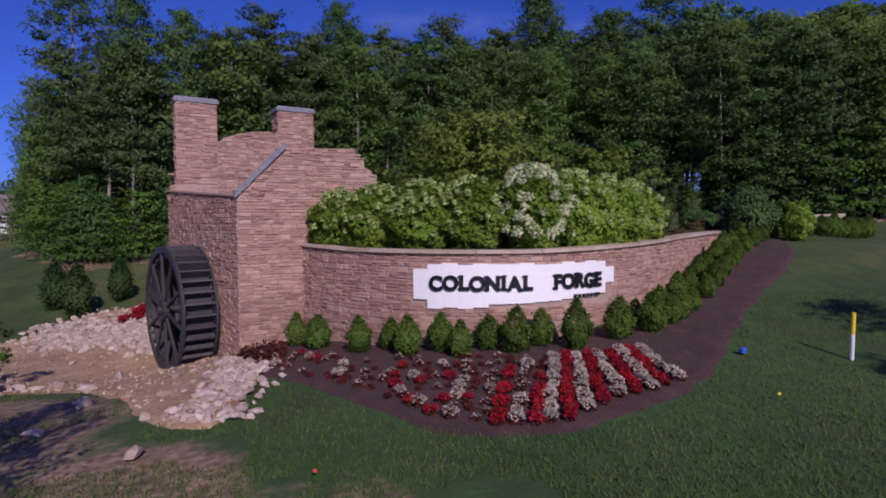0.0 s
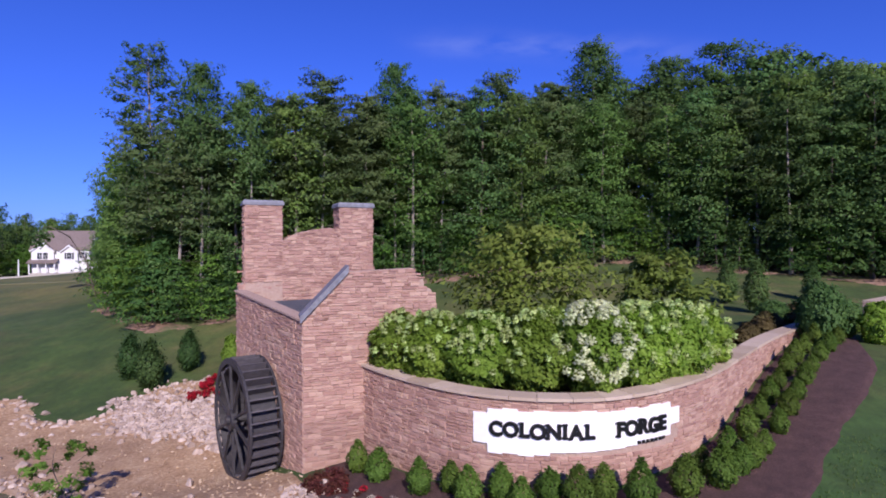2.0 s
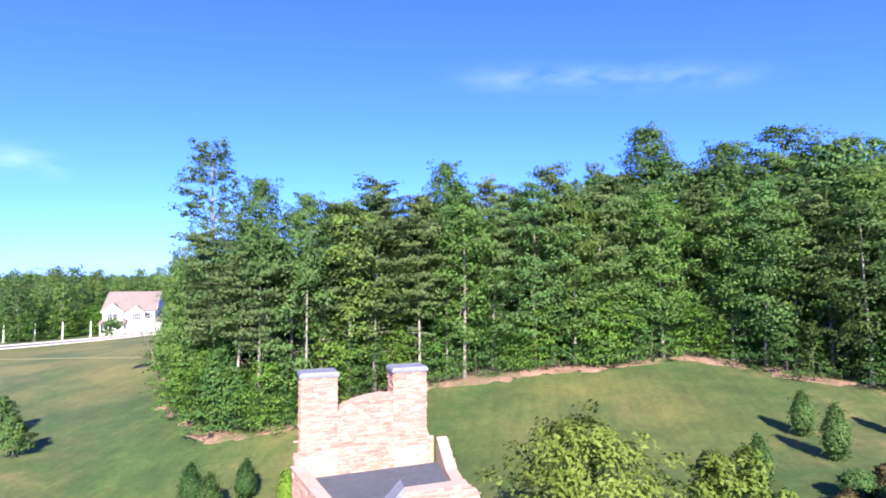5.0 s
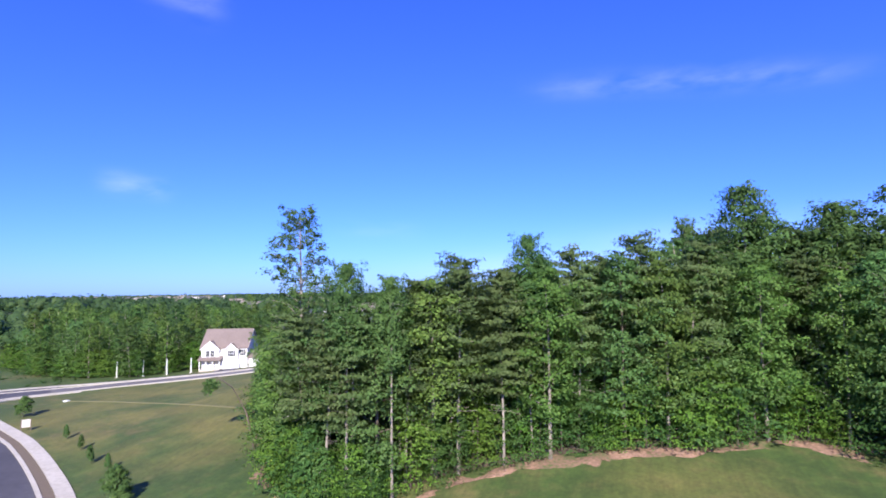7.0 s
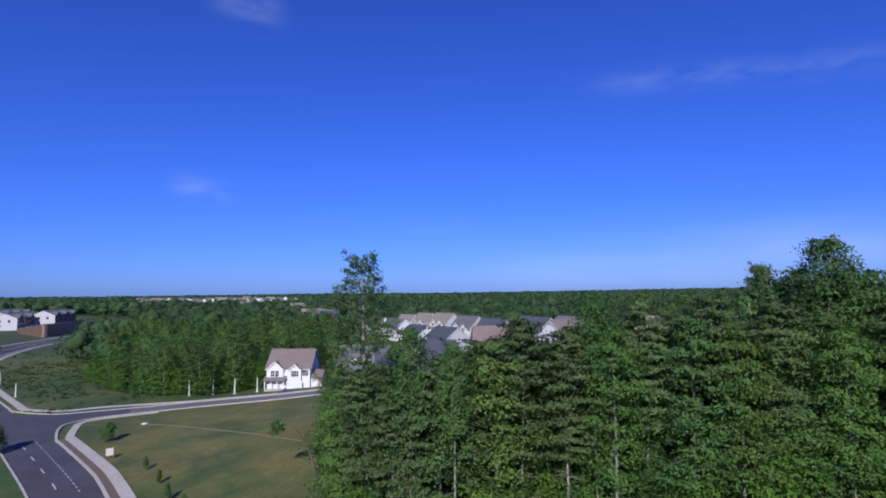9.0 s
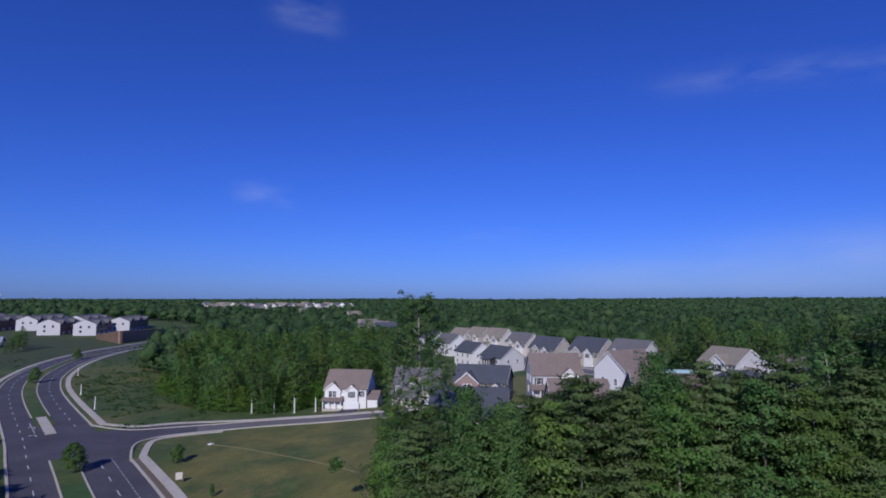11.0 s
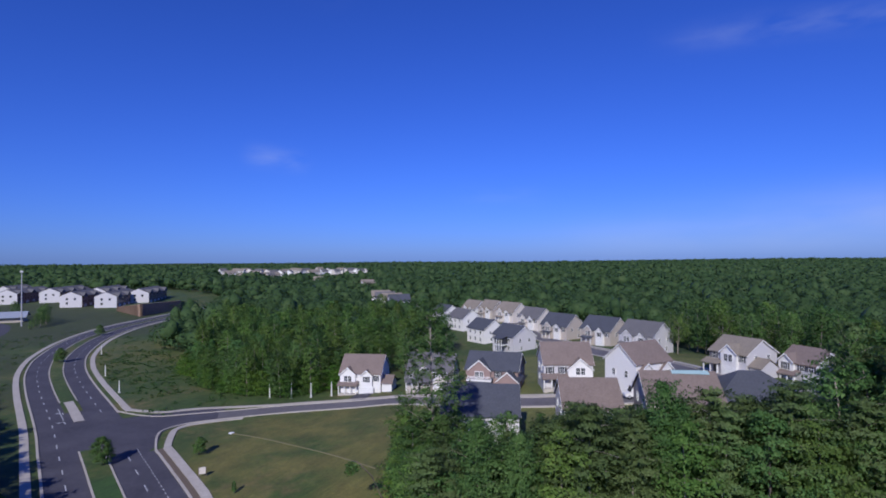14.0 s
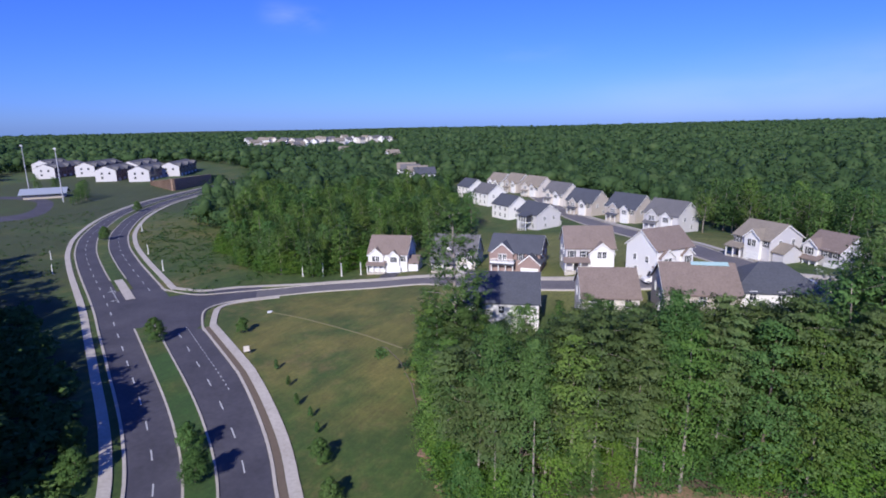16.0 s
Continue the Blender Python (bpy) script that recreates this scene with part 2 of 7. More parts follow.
for sc, det, lo, hi, strch in ((2.2, 8, 0.8, 1.2, (1, 1, 1)), (0.22, 6, 0.84, 1.16, (1, 1, 1)), (0.5, 4, 0.88, 1.12, (3.2, 0.35, 1))):
    mp, nz, rg = gn.new("ShaderNodeMapping"), gn.new("ShaderNodeTexNoise"), gn.new("ShaderNodeMapRange")
    mp.inputs["Scale"].default_value, mp.inputs["Rotation"].default_value = strch, (0, 0, 0.9)
    nz.inputs["Scale"].default_value, nz.inputs["Detail"].default_value, nz.inputs["Roughness"].default_value = sc, det, 0.7
    for k, v in (("From Min", 0.35), ("From Max", 0.65), ("To Min", lo), ("To Max", hi)):
        rg.inputs[k].default_value = v
    gl.new(gco.outputs["Object"], mp.inputs["Vector"])
    gl.new(mp.outputs["Vector"], nz.inputs["Vector"])
    gl.new(nz.outputs["Fac"], rg.inputs["Value"])
    if tone is None:
        tone = rg.outputs["Result"]
    else:
        mul = gn.new("ShaderNodeMath")
        mul.operation = "MULTIPLY"
        gl.new(tone, mul.inputs[0])
        gl.new(rg.outputs["Result"], mul.inputs[1])
        tone = mul.outputs[0]
ghsv = gn.new("ShaderNodeHueSaturation")
gl.new(tone, ghsv.inputs["Value"])
gl.new(smix.outputs["Result"], ghsv.inputs["Color"])
gl.new(ghsv.outputs["Color"], gn["Principled BSDF"].inputs["Base Color"])
MULCH = material("mulch", [(0.3, (0.036, 0.018, 0.016)), (0.55, (0.085, 0.042, 0.037)), (0.75, (0.17, 0.095, 0.082))], scale=22, rough=0.95, bump=0.9, bump_scale=30)
SAND = material("gravel_ground", [(0.3, (0.21, 0.117, 0.063)), (0.5, (0.42, 0.26, 0.145)), (0.7, (0.56, 0.4, 0.255))], scale=7, rough=0.95, bump=0.8, bump_scale=22, coarse=0.4)
WORN = material("worn_ground", [(0.3, (0.07, 0.11, 0.03)), (0.42, (0.13, 0.12, 0.05)), (0.5, (0.22, 0.13, 0.085)), (0.62, (0.34, 0.2, 0.14)), (0.75, (0.45, 0.32, 0.22))], scale=3.2, rough=0.95, bump=1.0, bump_scale=14, coarse=0.5)
LITTER = material("leaf_litter", [(0.3, (0.05, 0.038, 0.026)), (0.55, (0.1, 0.075, 0.05)), (0.75, (0.19, 0.145, 0.1))], scale=6, rough=0.95, bump=0.8, bump_scale=14)
STONE = material("pink_sandstone", [(0.12, (0.265, 0.145, 0.112)), (0.38, (0.375, 0.215, 0.168)), (0.6, (0.445, 0.272, 0.21)), (0.88, (0.54, 0.37, 0.275))], scale=5, rough=0.85, bump=0.6, bump_scale=16, island=0.5)
MORTAR = material("mortar", [(0.3, (0.34, 0.225, 0.175)), (0.7, (0.47, 0.34, 0.27))], scale=12, rough=0.95, bump=0.4)
COPING = material("coping_stone", [(0.2, (0.38, 0.28, 0.2)), (0.8, (0.56, 0.44, 0.34))], scale=5, rough=0.85, bump=0.4, island=0.5)
SLATE = material("slate_cap", [(0.3, (0.13, 0.13, 0.15)), (0.7, (0.24, 0.24, 0.27))], scale=5, rough=0.6, bump=0.3)
ROCK = material("pale_rock", [(0.15, (0.25, 0.18, 0.14)), (0.5, (0.43, 0.325, 0.265)), (0.85, (0.6, 0.49, 0.42))], scale=4, rough=0.9, bump=0.6, bump_scale=9, island=0.5)
PADDLE = material("weathered_paddle", [(0.25, (0.035, 0.031, 0.034)), (0.75, (0.12, 0.105, 0.115))], scale=5, rough=0.6, bump=0.4, stretch=(1, 4, 4))
IRON = material("dark_wood", [(0.3, (0.018, 0.017, 0.02)), (0.7, (0.06, 0.053, 0.057))], scale=6, rough=0.55, bump=0.3, stretch=(1, 1, 4))
PANEL = material("white_stucco", [(0.3, (0.86, 0.83, 0.82)), (0.7, (0.93, 0.9, 0.89))], scale=7, rough=0.7, bump=0.15)
BLACK = plain("black_paint", (0.012, 0.012, 0.013), 0.35)
ASPHALT = material("asphalt", [(0.3, (0.0415, 0.039, 0.0515)), (0.55, (0.0681, 0.0639, 0.0813)), (0.75, (0.0938, 0.0888, 0.103))], scale=1.2, rough=0.9, bump=0.25, bump_scale=40, coarse=0.6)
CONCRETE = material("concrete", [(0.3, (0.357, 0.315, 0.27)), (0.7, (0.51, 0.468, 0.418))], scale=2, rough=0.9, bump=0.15)
ROADPAINT = plain("road_paint", (0.5, 0.5, 0.5), 0.7)
OLDASPHALT = material("weathered_asphalt", [(0.3, (0.1, 0.092, 0.098)), (0.55, (0.145, 0.134, 0.14)), (0.75, (0.18, 0.168, 0.17))], scale=1.2, rough=0.9, bump=0.25, bump_scale=40, coarse=0.6)
BLOCKWALL = material("brown_block", [(0.25, (0.2, 0.13, 0.095)), (0.75, (0.34, 0.235, 0.17))], scale=0.9, rough=0.9, bump=0.5, bump_scale=2.5)
BARK = material("bark", [(0.3, (0.07, 0.05, 0.04)), (0.7, (0.2, 0.16, 0.13))], scale=5, rough=0.95, bump=0.8, stretch=(2, 2, 0.5))
PALEBARK = material("pale_bark", [(0.3, (0.16, 0.13, 0.11)), (0.7, (0.4, 0.35, 0.3))], scale=4, rough=0.95, bump=0.7, stretch=(2, 2, 0.5))


def leaves(name, a, b, c, k=0.35, hues=(0.49, 0.518)):
    return material(name, [(0.26, a), (0.5, b), (0.74, c)], scale=0.6, rough=0.55, bump=0, island=0.26, leaf=k, hues=hues)


LEAF_OAK = leaves("oak_leaves", (0.052, 0.105, 0.032), (0.105, 0.188, 0.055), (0.185, 0.275, 0.09), 0.45)
LEAF_MID = leaves("ash_leaves", (0.076, 0.14, 0.032), (0.145, 0.235, 0.054), (0.23, 0.315, 0.086), 0.48)
LEAF_PINE = leaves("pine_needles", (0.08, 0.119, 0.043), (0.14, 0.192, 0.068), (0.2, 0.254, 0.1), 0.45, (0.5, 0.52))
LEAF_UNDER = leaves("shade_leaves", (0.045, 0.1, 0.028), (0.085, 0.165, 0.044), (0.15, 0.235, 0.068), 0.45)
# cooler, greyer green than the near trees: distance haze put into the colour
LEAF_HAZE = material("hazy_leaves", [(0.25, (0.04, 0.078, 0.031)), (0.5, (0.07, 0.122, 0.046)), (0.75, (0.124, 0.174, 0.068))], scale=0.9, rough=0.6, bump=0, island=0.12, leaf=0.4, coarse=0.8)
LEAF_LIGHT = leaves("young_leaves", (0.065, 0.14, 0.02), (0.125, 0.225, 0.036), (0.2, 0.31, 0.06), 0.45)
LEAF_DARK = leaves("holly_leaves", (0.027, 0.058, 0.018), (0.05, 0.095, 0.028), (0.085, 0.14, 0.042), 0.2)
LEAF_BOX = leaves("boxwood_leaves", (0.07, 0.12, 0.02), (0.127, 0.205, 0.036), (0.215, 0.31, 0.063), 0.4)
LEAF_HYD = leaves("hydrangea_leaves", (0.13, 0.222, 0.026), (0.24, 0.38, 0.055), (0.385, 0.53, 0.1), 0.5, (0.49, 0.503))
LIMEBLOOM = leaves("lime_blooms", (0.345, 0.470, 0.132), (0.506, 0.616, 0.220), (0.667, 0.739, 0.352), 0.3)
RUST = leaves("rusty_leaves", (0.075, 0.06, 0.026), (0.13, 0.1, 0.042), (0.18, 0.16, 0.065), 0.3)
BLOOM = leaves("cream_blooms", (0.55, 0.6, 0.31), (0.7, 0.73, 0.45), (0.8, 0.82, 0.6), 0.4)
REDBLOOM = leaves("red_begonia", (0.2, 0.008, 0.014), (0.38, 0.016, 0.024), (0.56, 0.035, 0.04), 0.2, (0.495, 0.502))
WHITEBLOOM = leaves("white_begonia", (0.42, 0.34, 0.25), (0.62, 0.53, 0.42), (0.8, 0.72, 0.6), 0.3, (0.5, 0.5))
BRONZE = leaves("bronze_leaves", (0.05, 0.02, 0.016), (0.1, 0.03, 0.026), (0.16, 0.05, 0.042), 0.2)
SIDING = {k: material("siding_" + k, [(0.3, tuple(v * 0.9 for v in c)), (0.7, c)], scale=3, rough=0.6, bump=0.1) for k, c in
          dict(white=(0.74, 0.72, 0.7), cream=(0.64, 0.585, 0.53), tan=(0.45, 0.395, 0.345), pale=(0.54, 0.52, 0.53), grey=(0.4, 0.4, 0.43), blue=(0.3, 0.33, 0.4)).items()}
TANSTONE = material("tan_pebble", [(0.15, (0.26, 0.165, 0.1)), (0.85, (0.56, 0.42, 0.29))], scale=4, rough=0.9, bump=0.3, island=0.7)
BRICK = material("red_brick", [(0.2, (0.215, 0.145, 0.13)), (0.8, (0.325, 0.235, 0.21))], scale=8, rough=0.85, bump=0.3)
ROOFS = {k: material("shingle_" + k, [(0.3, tuple(v * 0.75 for v in c)), (0.7, tuple(v * 1.15 for v in c))], scale=3, rough=0.9, bump=0.4, bump_scale=12) for k, c in
         dict(brown=(0.2, 0.155, 0.135), grey=(0.13, 0.125, 0.13), blue=(0.07, 0.075, 0.095), tan=(0.24, 0.205, 0.165)).items()}
GLASS = plain("window_glass", (0.03, 0.035, 0.045), 0.08)
TRIM = plain("white_trim", (0.75, 0.74, 0.72), 0.5)
DARKTRIM = plain("dark_shutter", (0.03, 0.032, 0.04), 0.5)


# ---- geometry helpers ----
class Geo:
    """Vertices and faces gathered for one mesh."""

    def __init__(self):
        self.v, self.f, self.n = [], [], None

    def add(self, verts, faces):
        o = len(self.v)
        self.v += [tuple(p) for p in verts]
        self.f += [tuple(i + o for i in q) for q in faces]
        return self

    def box(self, x0, y0, z0, x1, y1, z1, m=None):
        p = [(x, y, z) for z in (z0, z1) for y in (y0, y1) for x in (x0, x1)]
        if m is not None:
            p = [m @ Vector(q) for q in p]
        return self.add(p, [(0, 2, 3, 1), (4, 5, 7, 6), (0, 1, 5, 4), (1, 3, 7, 5), (3, 2, 6, 7), (2, 0, 4, 6)])

    def prism(self, ring, d):
        """A closed ring of points pushed along the vector d."""
        n, d = len(ring), Vector(d)
        a = [Vector(p) for p in ring]
        return self.add(a + [p + d for p in a], [tuple(range(n))[::-1], tuple(range(n, 2 * n))] + [(i, (i + 1) % n, (i + 1) % n + n, i + n) for i in range(n)])

    def tube(self, pts, radii, n=6):
        pts, radii = [Vector(p) for p in pts], [float(r) for r in radii]
        o = len(self.v)
        for i, p in enumerate(pts):
            d = (pts[min(i + 1, len(pts) - 1)] - pts[max(i - 1, 0)]).normalized()
            u = d.orthogonal().normalized()
            w = d.cross(u)
            self.v += [tuple(p + radii[i] * (math.cos(6.2832 * k / n) * u + math.sin(6.2832 * k / n) * w)) for k in range(n)]
        for i in range(len(pts) - 1):
            self.f += [(o + i * n + k, o + i * n + (k + 1) % n, o + (i + 1) * n + (k + 1) % n, o + (i + 1) * n + k) for k in range(n)]
        self.f += [tuple(o + k for k in range(n))[::-1], tuple(o + (len(pts) - 1) * n + k for k in range(n))]
        return self

    def mesh(self, name, mat, smooth=False):
        me = bpy.data.meshes.new(name)
        me.from_pydata(self.v, [], self.f)
        me.materials.append(mat)
        if self.n is not None:
            me.normals_split_custom_set_from_vertices(self.n)
        if smooth:
            me.shade_smooth()
        me.update()
        return me


def part(name, geo, mat, parent=None, label="", smooth=False):
    ob = new(name, geo.mesh(name, mat, smooth) if isinstance(geo, Geo) else geo)
    if parent is not None:
        ob.parent = parent
    if label:
        ob["label"] = label
    return ob


def thing(name, m, label, category, group="", kind=""):
    ob = new(name)
    ob.matrix_basis = m
    ob.empty_display_size = 0.3
    return tagged(ob, label, category, group, kind)


def hill(x, y, cx, cy, s):
    return np.exp(-((x - cx) ** 2 + (y - cy) ** 2) / (2 * s * s))


def terrain(x, y):
    """The height of the ground: a hill with houses, hollows by the mill and by the road, a rise at the wall's end."""
    x, y = np.asarray(x, float), np.asarray(y, float)
    z = -0.1 + 13 * hill(x, y, 0, 130, 50) - 3.2 * hill(x, y, -24, 26, 12) - 1.5 * hill(x, y, -60, 42, 18) + 1.7 * hill(x, y, 17, 27, 8)
    return z + 5 * hill(x, y, -560, 330, 90) - 0.7 * hill(x, y, -11.6, 20, 2.6) + 4.5 * hill(x, y, -55, 205, 35) + 4.0 * hill(x, y, 60, 70, 30) + 5.0 * hill(x, y, -130, 270, 42)


def ground_z(x, y):
    return float(terrain(x, y))


def catmull(pts, step):
    """A smooth line through the points, as an array of points about step apart."""
    p = [np.array(q, float) for q in pts]
    p = [2 * p[0] - p[1], *p, 2 * p[-1] - p[-2]]
    line = []
    for a, b, c, d in zip(p, p[1:], p[2:], p[3:]):
        for u in np.linspace(0, 1, max(2, int(np.linalg.norm(c - b) / step) + 1))[:-1]:
            line.append(0.5 * (2 * b + (c - a) * u + (2 * a - 5 * b + 4 * c - d) * u ** 2 + (3 * b - a - 3 * c + d) * u ** 3))
    return np.array(line + [p[-2]])


def offset(line, d):
    """The line moved d metres to its left."""
    t = np.gradient(line, axis=0)
    t /= np.linalg.norm(t, axis=1)[:, None] + 1e-9
    return line + d * np.stack([-t[:, 1], t[:, 0]], 1)


def ribbon(a, b, up, thick=0.0):
    """A strip of ground between two lines, lying up metres over the terrain; thick gives it sides."""
    g, n = Geo(), len(a)
    rows = max(1, int(np.linalg.norm(a[0] - b[0]) / 1.4))
    for r in range(rows + 1):
        q = a + (b - a) * r / rows
        g.v += [(x, y, z) for (x, y), z in zip(q, terrain(q[:, 0], q[:, 1]) + up)]
    g.f = [(r * n + i, r * n + i + 1, (r + 1) * n + i + 1, (r + 1) * n + i) for r in range(rows) for i in range(n - 1)]
    if thick:
        for o, way in ((0, 1), (rows * n, -1)):
            m = len(g.v)
            g.v += [(x, y, z - thick) for x, y, z in g.v[o:o + n]]
            g.f += [(o + i + 1, o + i, m + i, m + i + 1)[::way] for i in range(n - 1)]
    return g


def inside(x, y, poly):
    c = False
    for (x0, y0), (x1, y1) in zip(poly, poly[1:] + poly[:1]):
        if (y0 > y) != (y1 > y) and x < (x1 - x0) * (y - y0) / (y1 - y0) + x0:
            c = not c
    return c


def patch(outline, up, step=0.5, wobble=0.12):
    """A sheet over the terrain inside an outline, from the outline's centre out in rings."""
    edge = catmull([*outline, outline[0]], step)[:-1]
    c = edge.mean(0)
    g, n, rings = Geo(), len(edge), 14
    for r in range(1, rings + 1):
        k = r / rings
        for i, p in enumerate(edge):
            q = c + (p - c) * k
            if r == rings:
                q = q + wobble * np.array([noise.noise(Vector((p[0] * 1.3, p[1] * 1.3, 5))), noise.noise(Vector((p[0] * 1.3, p[1] * 1.3, 9)))])
            g.v.append((q[0], q[1], ground_z(*q) + (up if r < rings else -0.03)))
    g.v.append((c[0], c[1], ground_z(*c) + up))
    for r in range(rings - 1):
        g.f += [(r * n + i, r * n + (i + 1) % n, (r + 1) * n + (i + 1) % n, (r + 1) * n + i) for i in range(n)]
    g.f += [(len(g.v) - 1, (i + 1) % n, i) for i in range(n)]
    return g


# ---- ground ----
def far_rise(x, y):
    """Low wooded ridges near the horizon, higher to the north."""
    r = np.hypot(x, y)
    return np.clip((r - 1500) / 2500, 0, 1) * (-8 + 6 * np.sin(x / 420.0) * np.cos(y / 510.0 + 1) + 22 * np.clip(1 + 2.2 * x / (r + 1), 0, 1))


def ground_sheet():
    ax = np.concatenate([-np.geomspace(4500, 132, 24), np.linspace(-130, 60, 191), np.geomspace(64, 4500, 28)])
    ay = np.concatenate([-np.geomspace(4500, 30, 18), np.linspace(-28, 100, 129), np.geomspace(103, 4500, 34)])
    xx, yy = np.meshgrid(ax, ay)
    zz = terrain(xx, yy)
    zz = zz + far_rise(xx, yy)
    g, w = Geo(), len(ax)
    g.v = [tuple(p) for p in np.stack([xx, yy, zz], -1).reshape(-1, 3)]
    g.f = [(j * w + i, j * w + i + 1, (j + 1) * w + i + 1, (j + 1) * w + i) for j in range(len(ay) - 1) for i in range(w - 1)]
    return g


ground = tagged(part("ground", ground_sheet(), GRASS, smooth=True), "mown green lawn with dry brown patches", "lawn", kind="structure")

# ---- roads ----
CENTRE = catmull([(14, -60), (-2, -32), (-20, -6), (-38, 14), (-58, 29.5), (-77, 39.5), (-105, 50.5), (-126, 58.5), (-147, 66.5), (-194, 83), (-225, 95.5), (-255, 111.5), (-292, 138), (-325, 171), (-349, 208), (-370, 250), (-386, 300)], 3)
STREET = catmull([(-130, 66), (-128, 77), (-121, 86), (-110.5, 97.4), (-96, 107.2), (-84, 113.5), (-66, 112.5), (-48, 112), (-34, 113), (-22, 116), (-10, 120), (4, 122)], 2)
STREET_B = catmull([(-6, 120.5), (-13, 130), (-22.4, 141.5), (-33, 157), (-49, 174.5), (-70, 197.5), (-94, 227.5), (-118, 256.6), (-142, 284)], 3)
ROAD_UP = 0.05


def strip(name, line, d0, d1, mat, up, label, category, thick=0.3, kind="structure"):
    return tagged(part(name, ribbon(offset(line, d1), offset(line, d0), up, thick), mat), label, category, kind=kind)


strip("road", CENTRE, -8.6, 8.6, ASPHALT, ROAD_UP, "grey asphalt of the divided boulevard", "road")
strip("side_street", STREET[10:], -3.6, 3.6, OLDASPHALT, ROAD_UP + 0.012, "grey asphalt of the narrow residential street", "road")
strip("back_street", STREET_B, -3.6, 3.6, OLDASPHALT, ROAD_UP + 0.02, "grey asphalt of the street between the houses", "road")
NEAR = CENTRE[CENTRE[:, 0] > -125]
FAR = CENTRE[CENTRE[:, 0] < -146]
strip("median", NEAR, -2.0, 2.0, GRASS, 0.16, "mown grass median inside pale concrete kerbs", "median")
strip("median", FAR[4:], -2.0, 2.0, GRASS, 0.16, "mown grass median inside pale concrete kerbs", "median")
strip("median_nose", FAR[:9], -1.1, 1.1, CONCRETE, 0.18, "pale concrete nose of the road's median", "median")
for line in (NEAR, FAR[8:]):
    for d in (-2.0, 2.0):
        strip("kerb", line, d - 0.16, d + 0.16, CONCRETE, 0.2, "pale concrete kerb edging the grass median", "kerb")
strip("kerb", CENTRE, 8.5, 8.95, CONCRETE, 0.2, "pale concrete kerb along the boulevard", "kerb")
strip("pavement", CENTRE, 10.1, 11.7, CONCRETE, 0.17, "pale concrete footpath along the boulevard", "pavement")
mouth_a, mouth_b = CENTRE[CENTRE[:, 0] > -115], CENTRE[CENTRE[:, 0] < -148]
strip("kerb", mouth_b, -8.95, -8.5, CONCRETE, 0.2, "pale concrete kerb along the boulevard", "kerb")
strip("pavement", mouth_b, -11.9, -10.3, CONCRETE, 0.17, "pale concrete footpath along the boulevard", "pavement")
# the near side widens into a turning lane towards the junction
SIDE = mouth_a[mouth_a[:, 0] < -5]
flare = lambda x: 8.72 + 1.75 * np.clip((-58 - x) / 30, 0, 1)
shift = offset(SIDE, -1.0) - SIDE
LANE_EDGE = SIDE + shift * flare(SIDE[:, 0])[:, None]
PATH_LINE = SIDE + shift * (flare(SIDE[:, 0]) + 2.15)[:, None]
tagged(part("turning_lane", ribbon(SIDE + shift * 8.4, LANE_EDGE, ROAD_UP + 0.004, 0.3), ASPHALT), "grey asphalt of the turning lane", "road", kind="structure")
strip("kerb", LANE_EDGE, -0.22, 0.22, CONCRETE, 0.2, "pale concrete kerb along the boulevard", "kerb")
strip("verge", LANE_EDGE, -1.3, -0.25, plain("verge_soil", (0.14, 0.105, 0.075), 0.95), 0.1, "bare brown soil between kerb and footpath", "verge")
strip("pavement", PATH_LINE, -0.8, 0.8, CONCRETE, 0.17, "pale concrete footpath along the boulevard", "pavement")
# rounded corners of the junction
CORNER_A = catmull([*LANE_EDGE[-3:], (-119.6, 69.6), (-122.4, 73.4), (-122.0, 78.4), (-118.0, 84.2), *offset(STREET, -3.7)[15:18]], 1)
CORNER_B = catmull([*offset(STREET, 3.7)[16:13:-1], (-128.5, 84.5), (-134.5, 78.6), (-141.5, 76.8), *offset(mouth_b, -8.72)[1:4]], 1)
for c in (CORNER_A, CORNER_B):
    strip("kerb", c, -0.22, 0.22, CONCRETE, 0.2, "curved concrete kerb at the street corner", "kerb")
strip("road_apron", catmull([(-137, 66), (-132, 76), (-127.5, 82), (-122, 88)], 2), -6.3, 6.3, ASPHALT, ROAD_UP + 0.006, "asphalt where the street joins the boulevard", "road")
tagged(part("road_apron", patch([(-137, 66), (-126, 60), (-111, 58.5), (-112.5, 64.6), (-119.3, 69.9), (-122.1, 73.6), (-121.7, 78.3), (-117.8, 84.0), (-115, 88), (-122, 92), (-131, 82)], ROAD_UP + 0.009, 0.8, 0.0), ASPHALT), "asphalt inside the rounded street corner", "road", kind="structure")
strip("pavement", catmull([*PATH_LINE[-3:], (-117.4, 71.6), (-120.2, 74.6), (-120.4, 78.4), (-117.6, 82.8), (-113.5, 87.4)], 1), -0.7, 0.7, CONCRETE, 0.17, "pale concrete footpath at the street corner", "pavement")
strip("pavement", catmull([*offset(STREET, 5.4)[20:15:-2], (-131.5, 88.2), (-136.6, 81.8), (-142.5, 79.6), *offset(mouth_b, -11.1)[1:5:2]], 1), -0.75, 0.75, CONCRETE, 0.17, "pale concrete footpath round the street corner", "pavement")
strip("worn_line", catmull([(-105.7, 78.2), (-98, 78.6), (-90, 78.2), (-75, 76.6), (-62, 74)], 2), -0.14, 0.16, plain("dry_straw", (0.17, 0.155, 0.075), 0.95), 0.09, "faint pale line of dry grass across the field", "dry grass", 0.2)
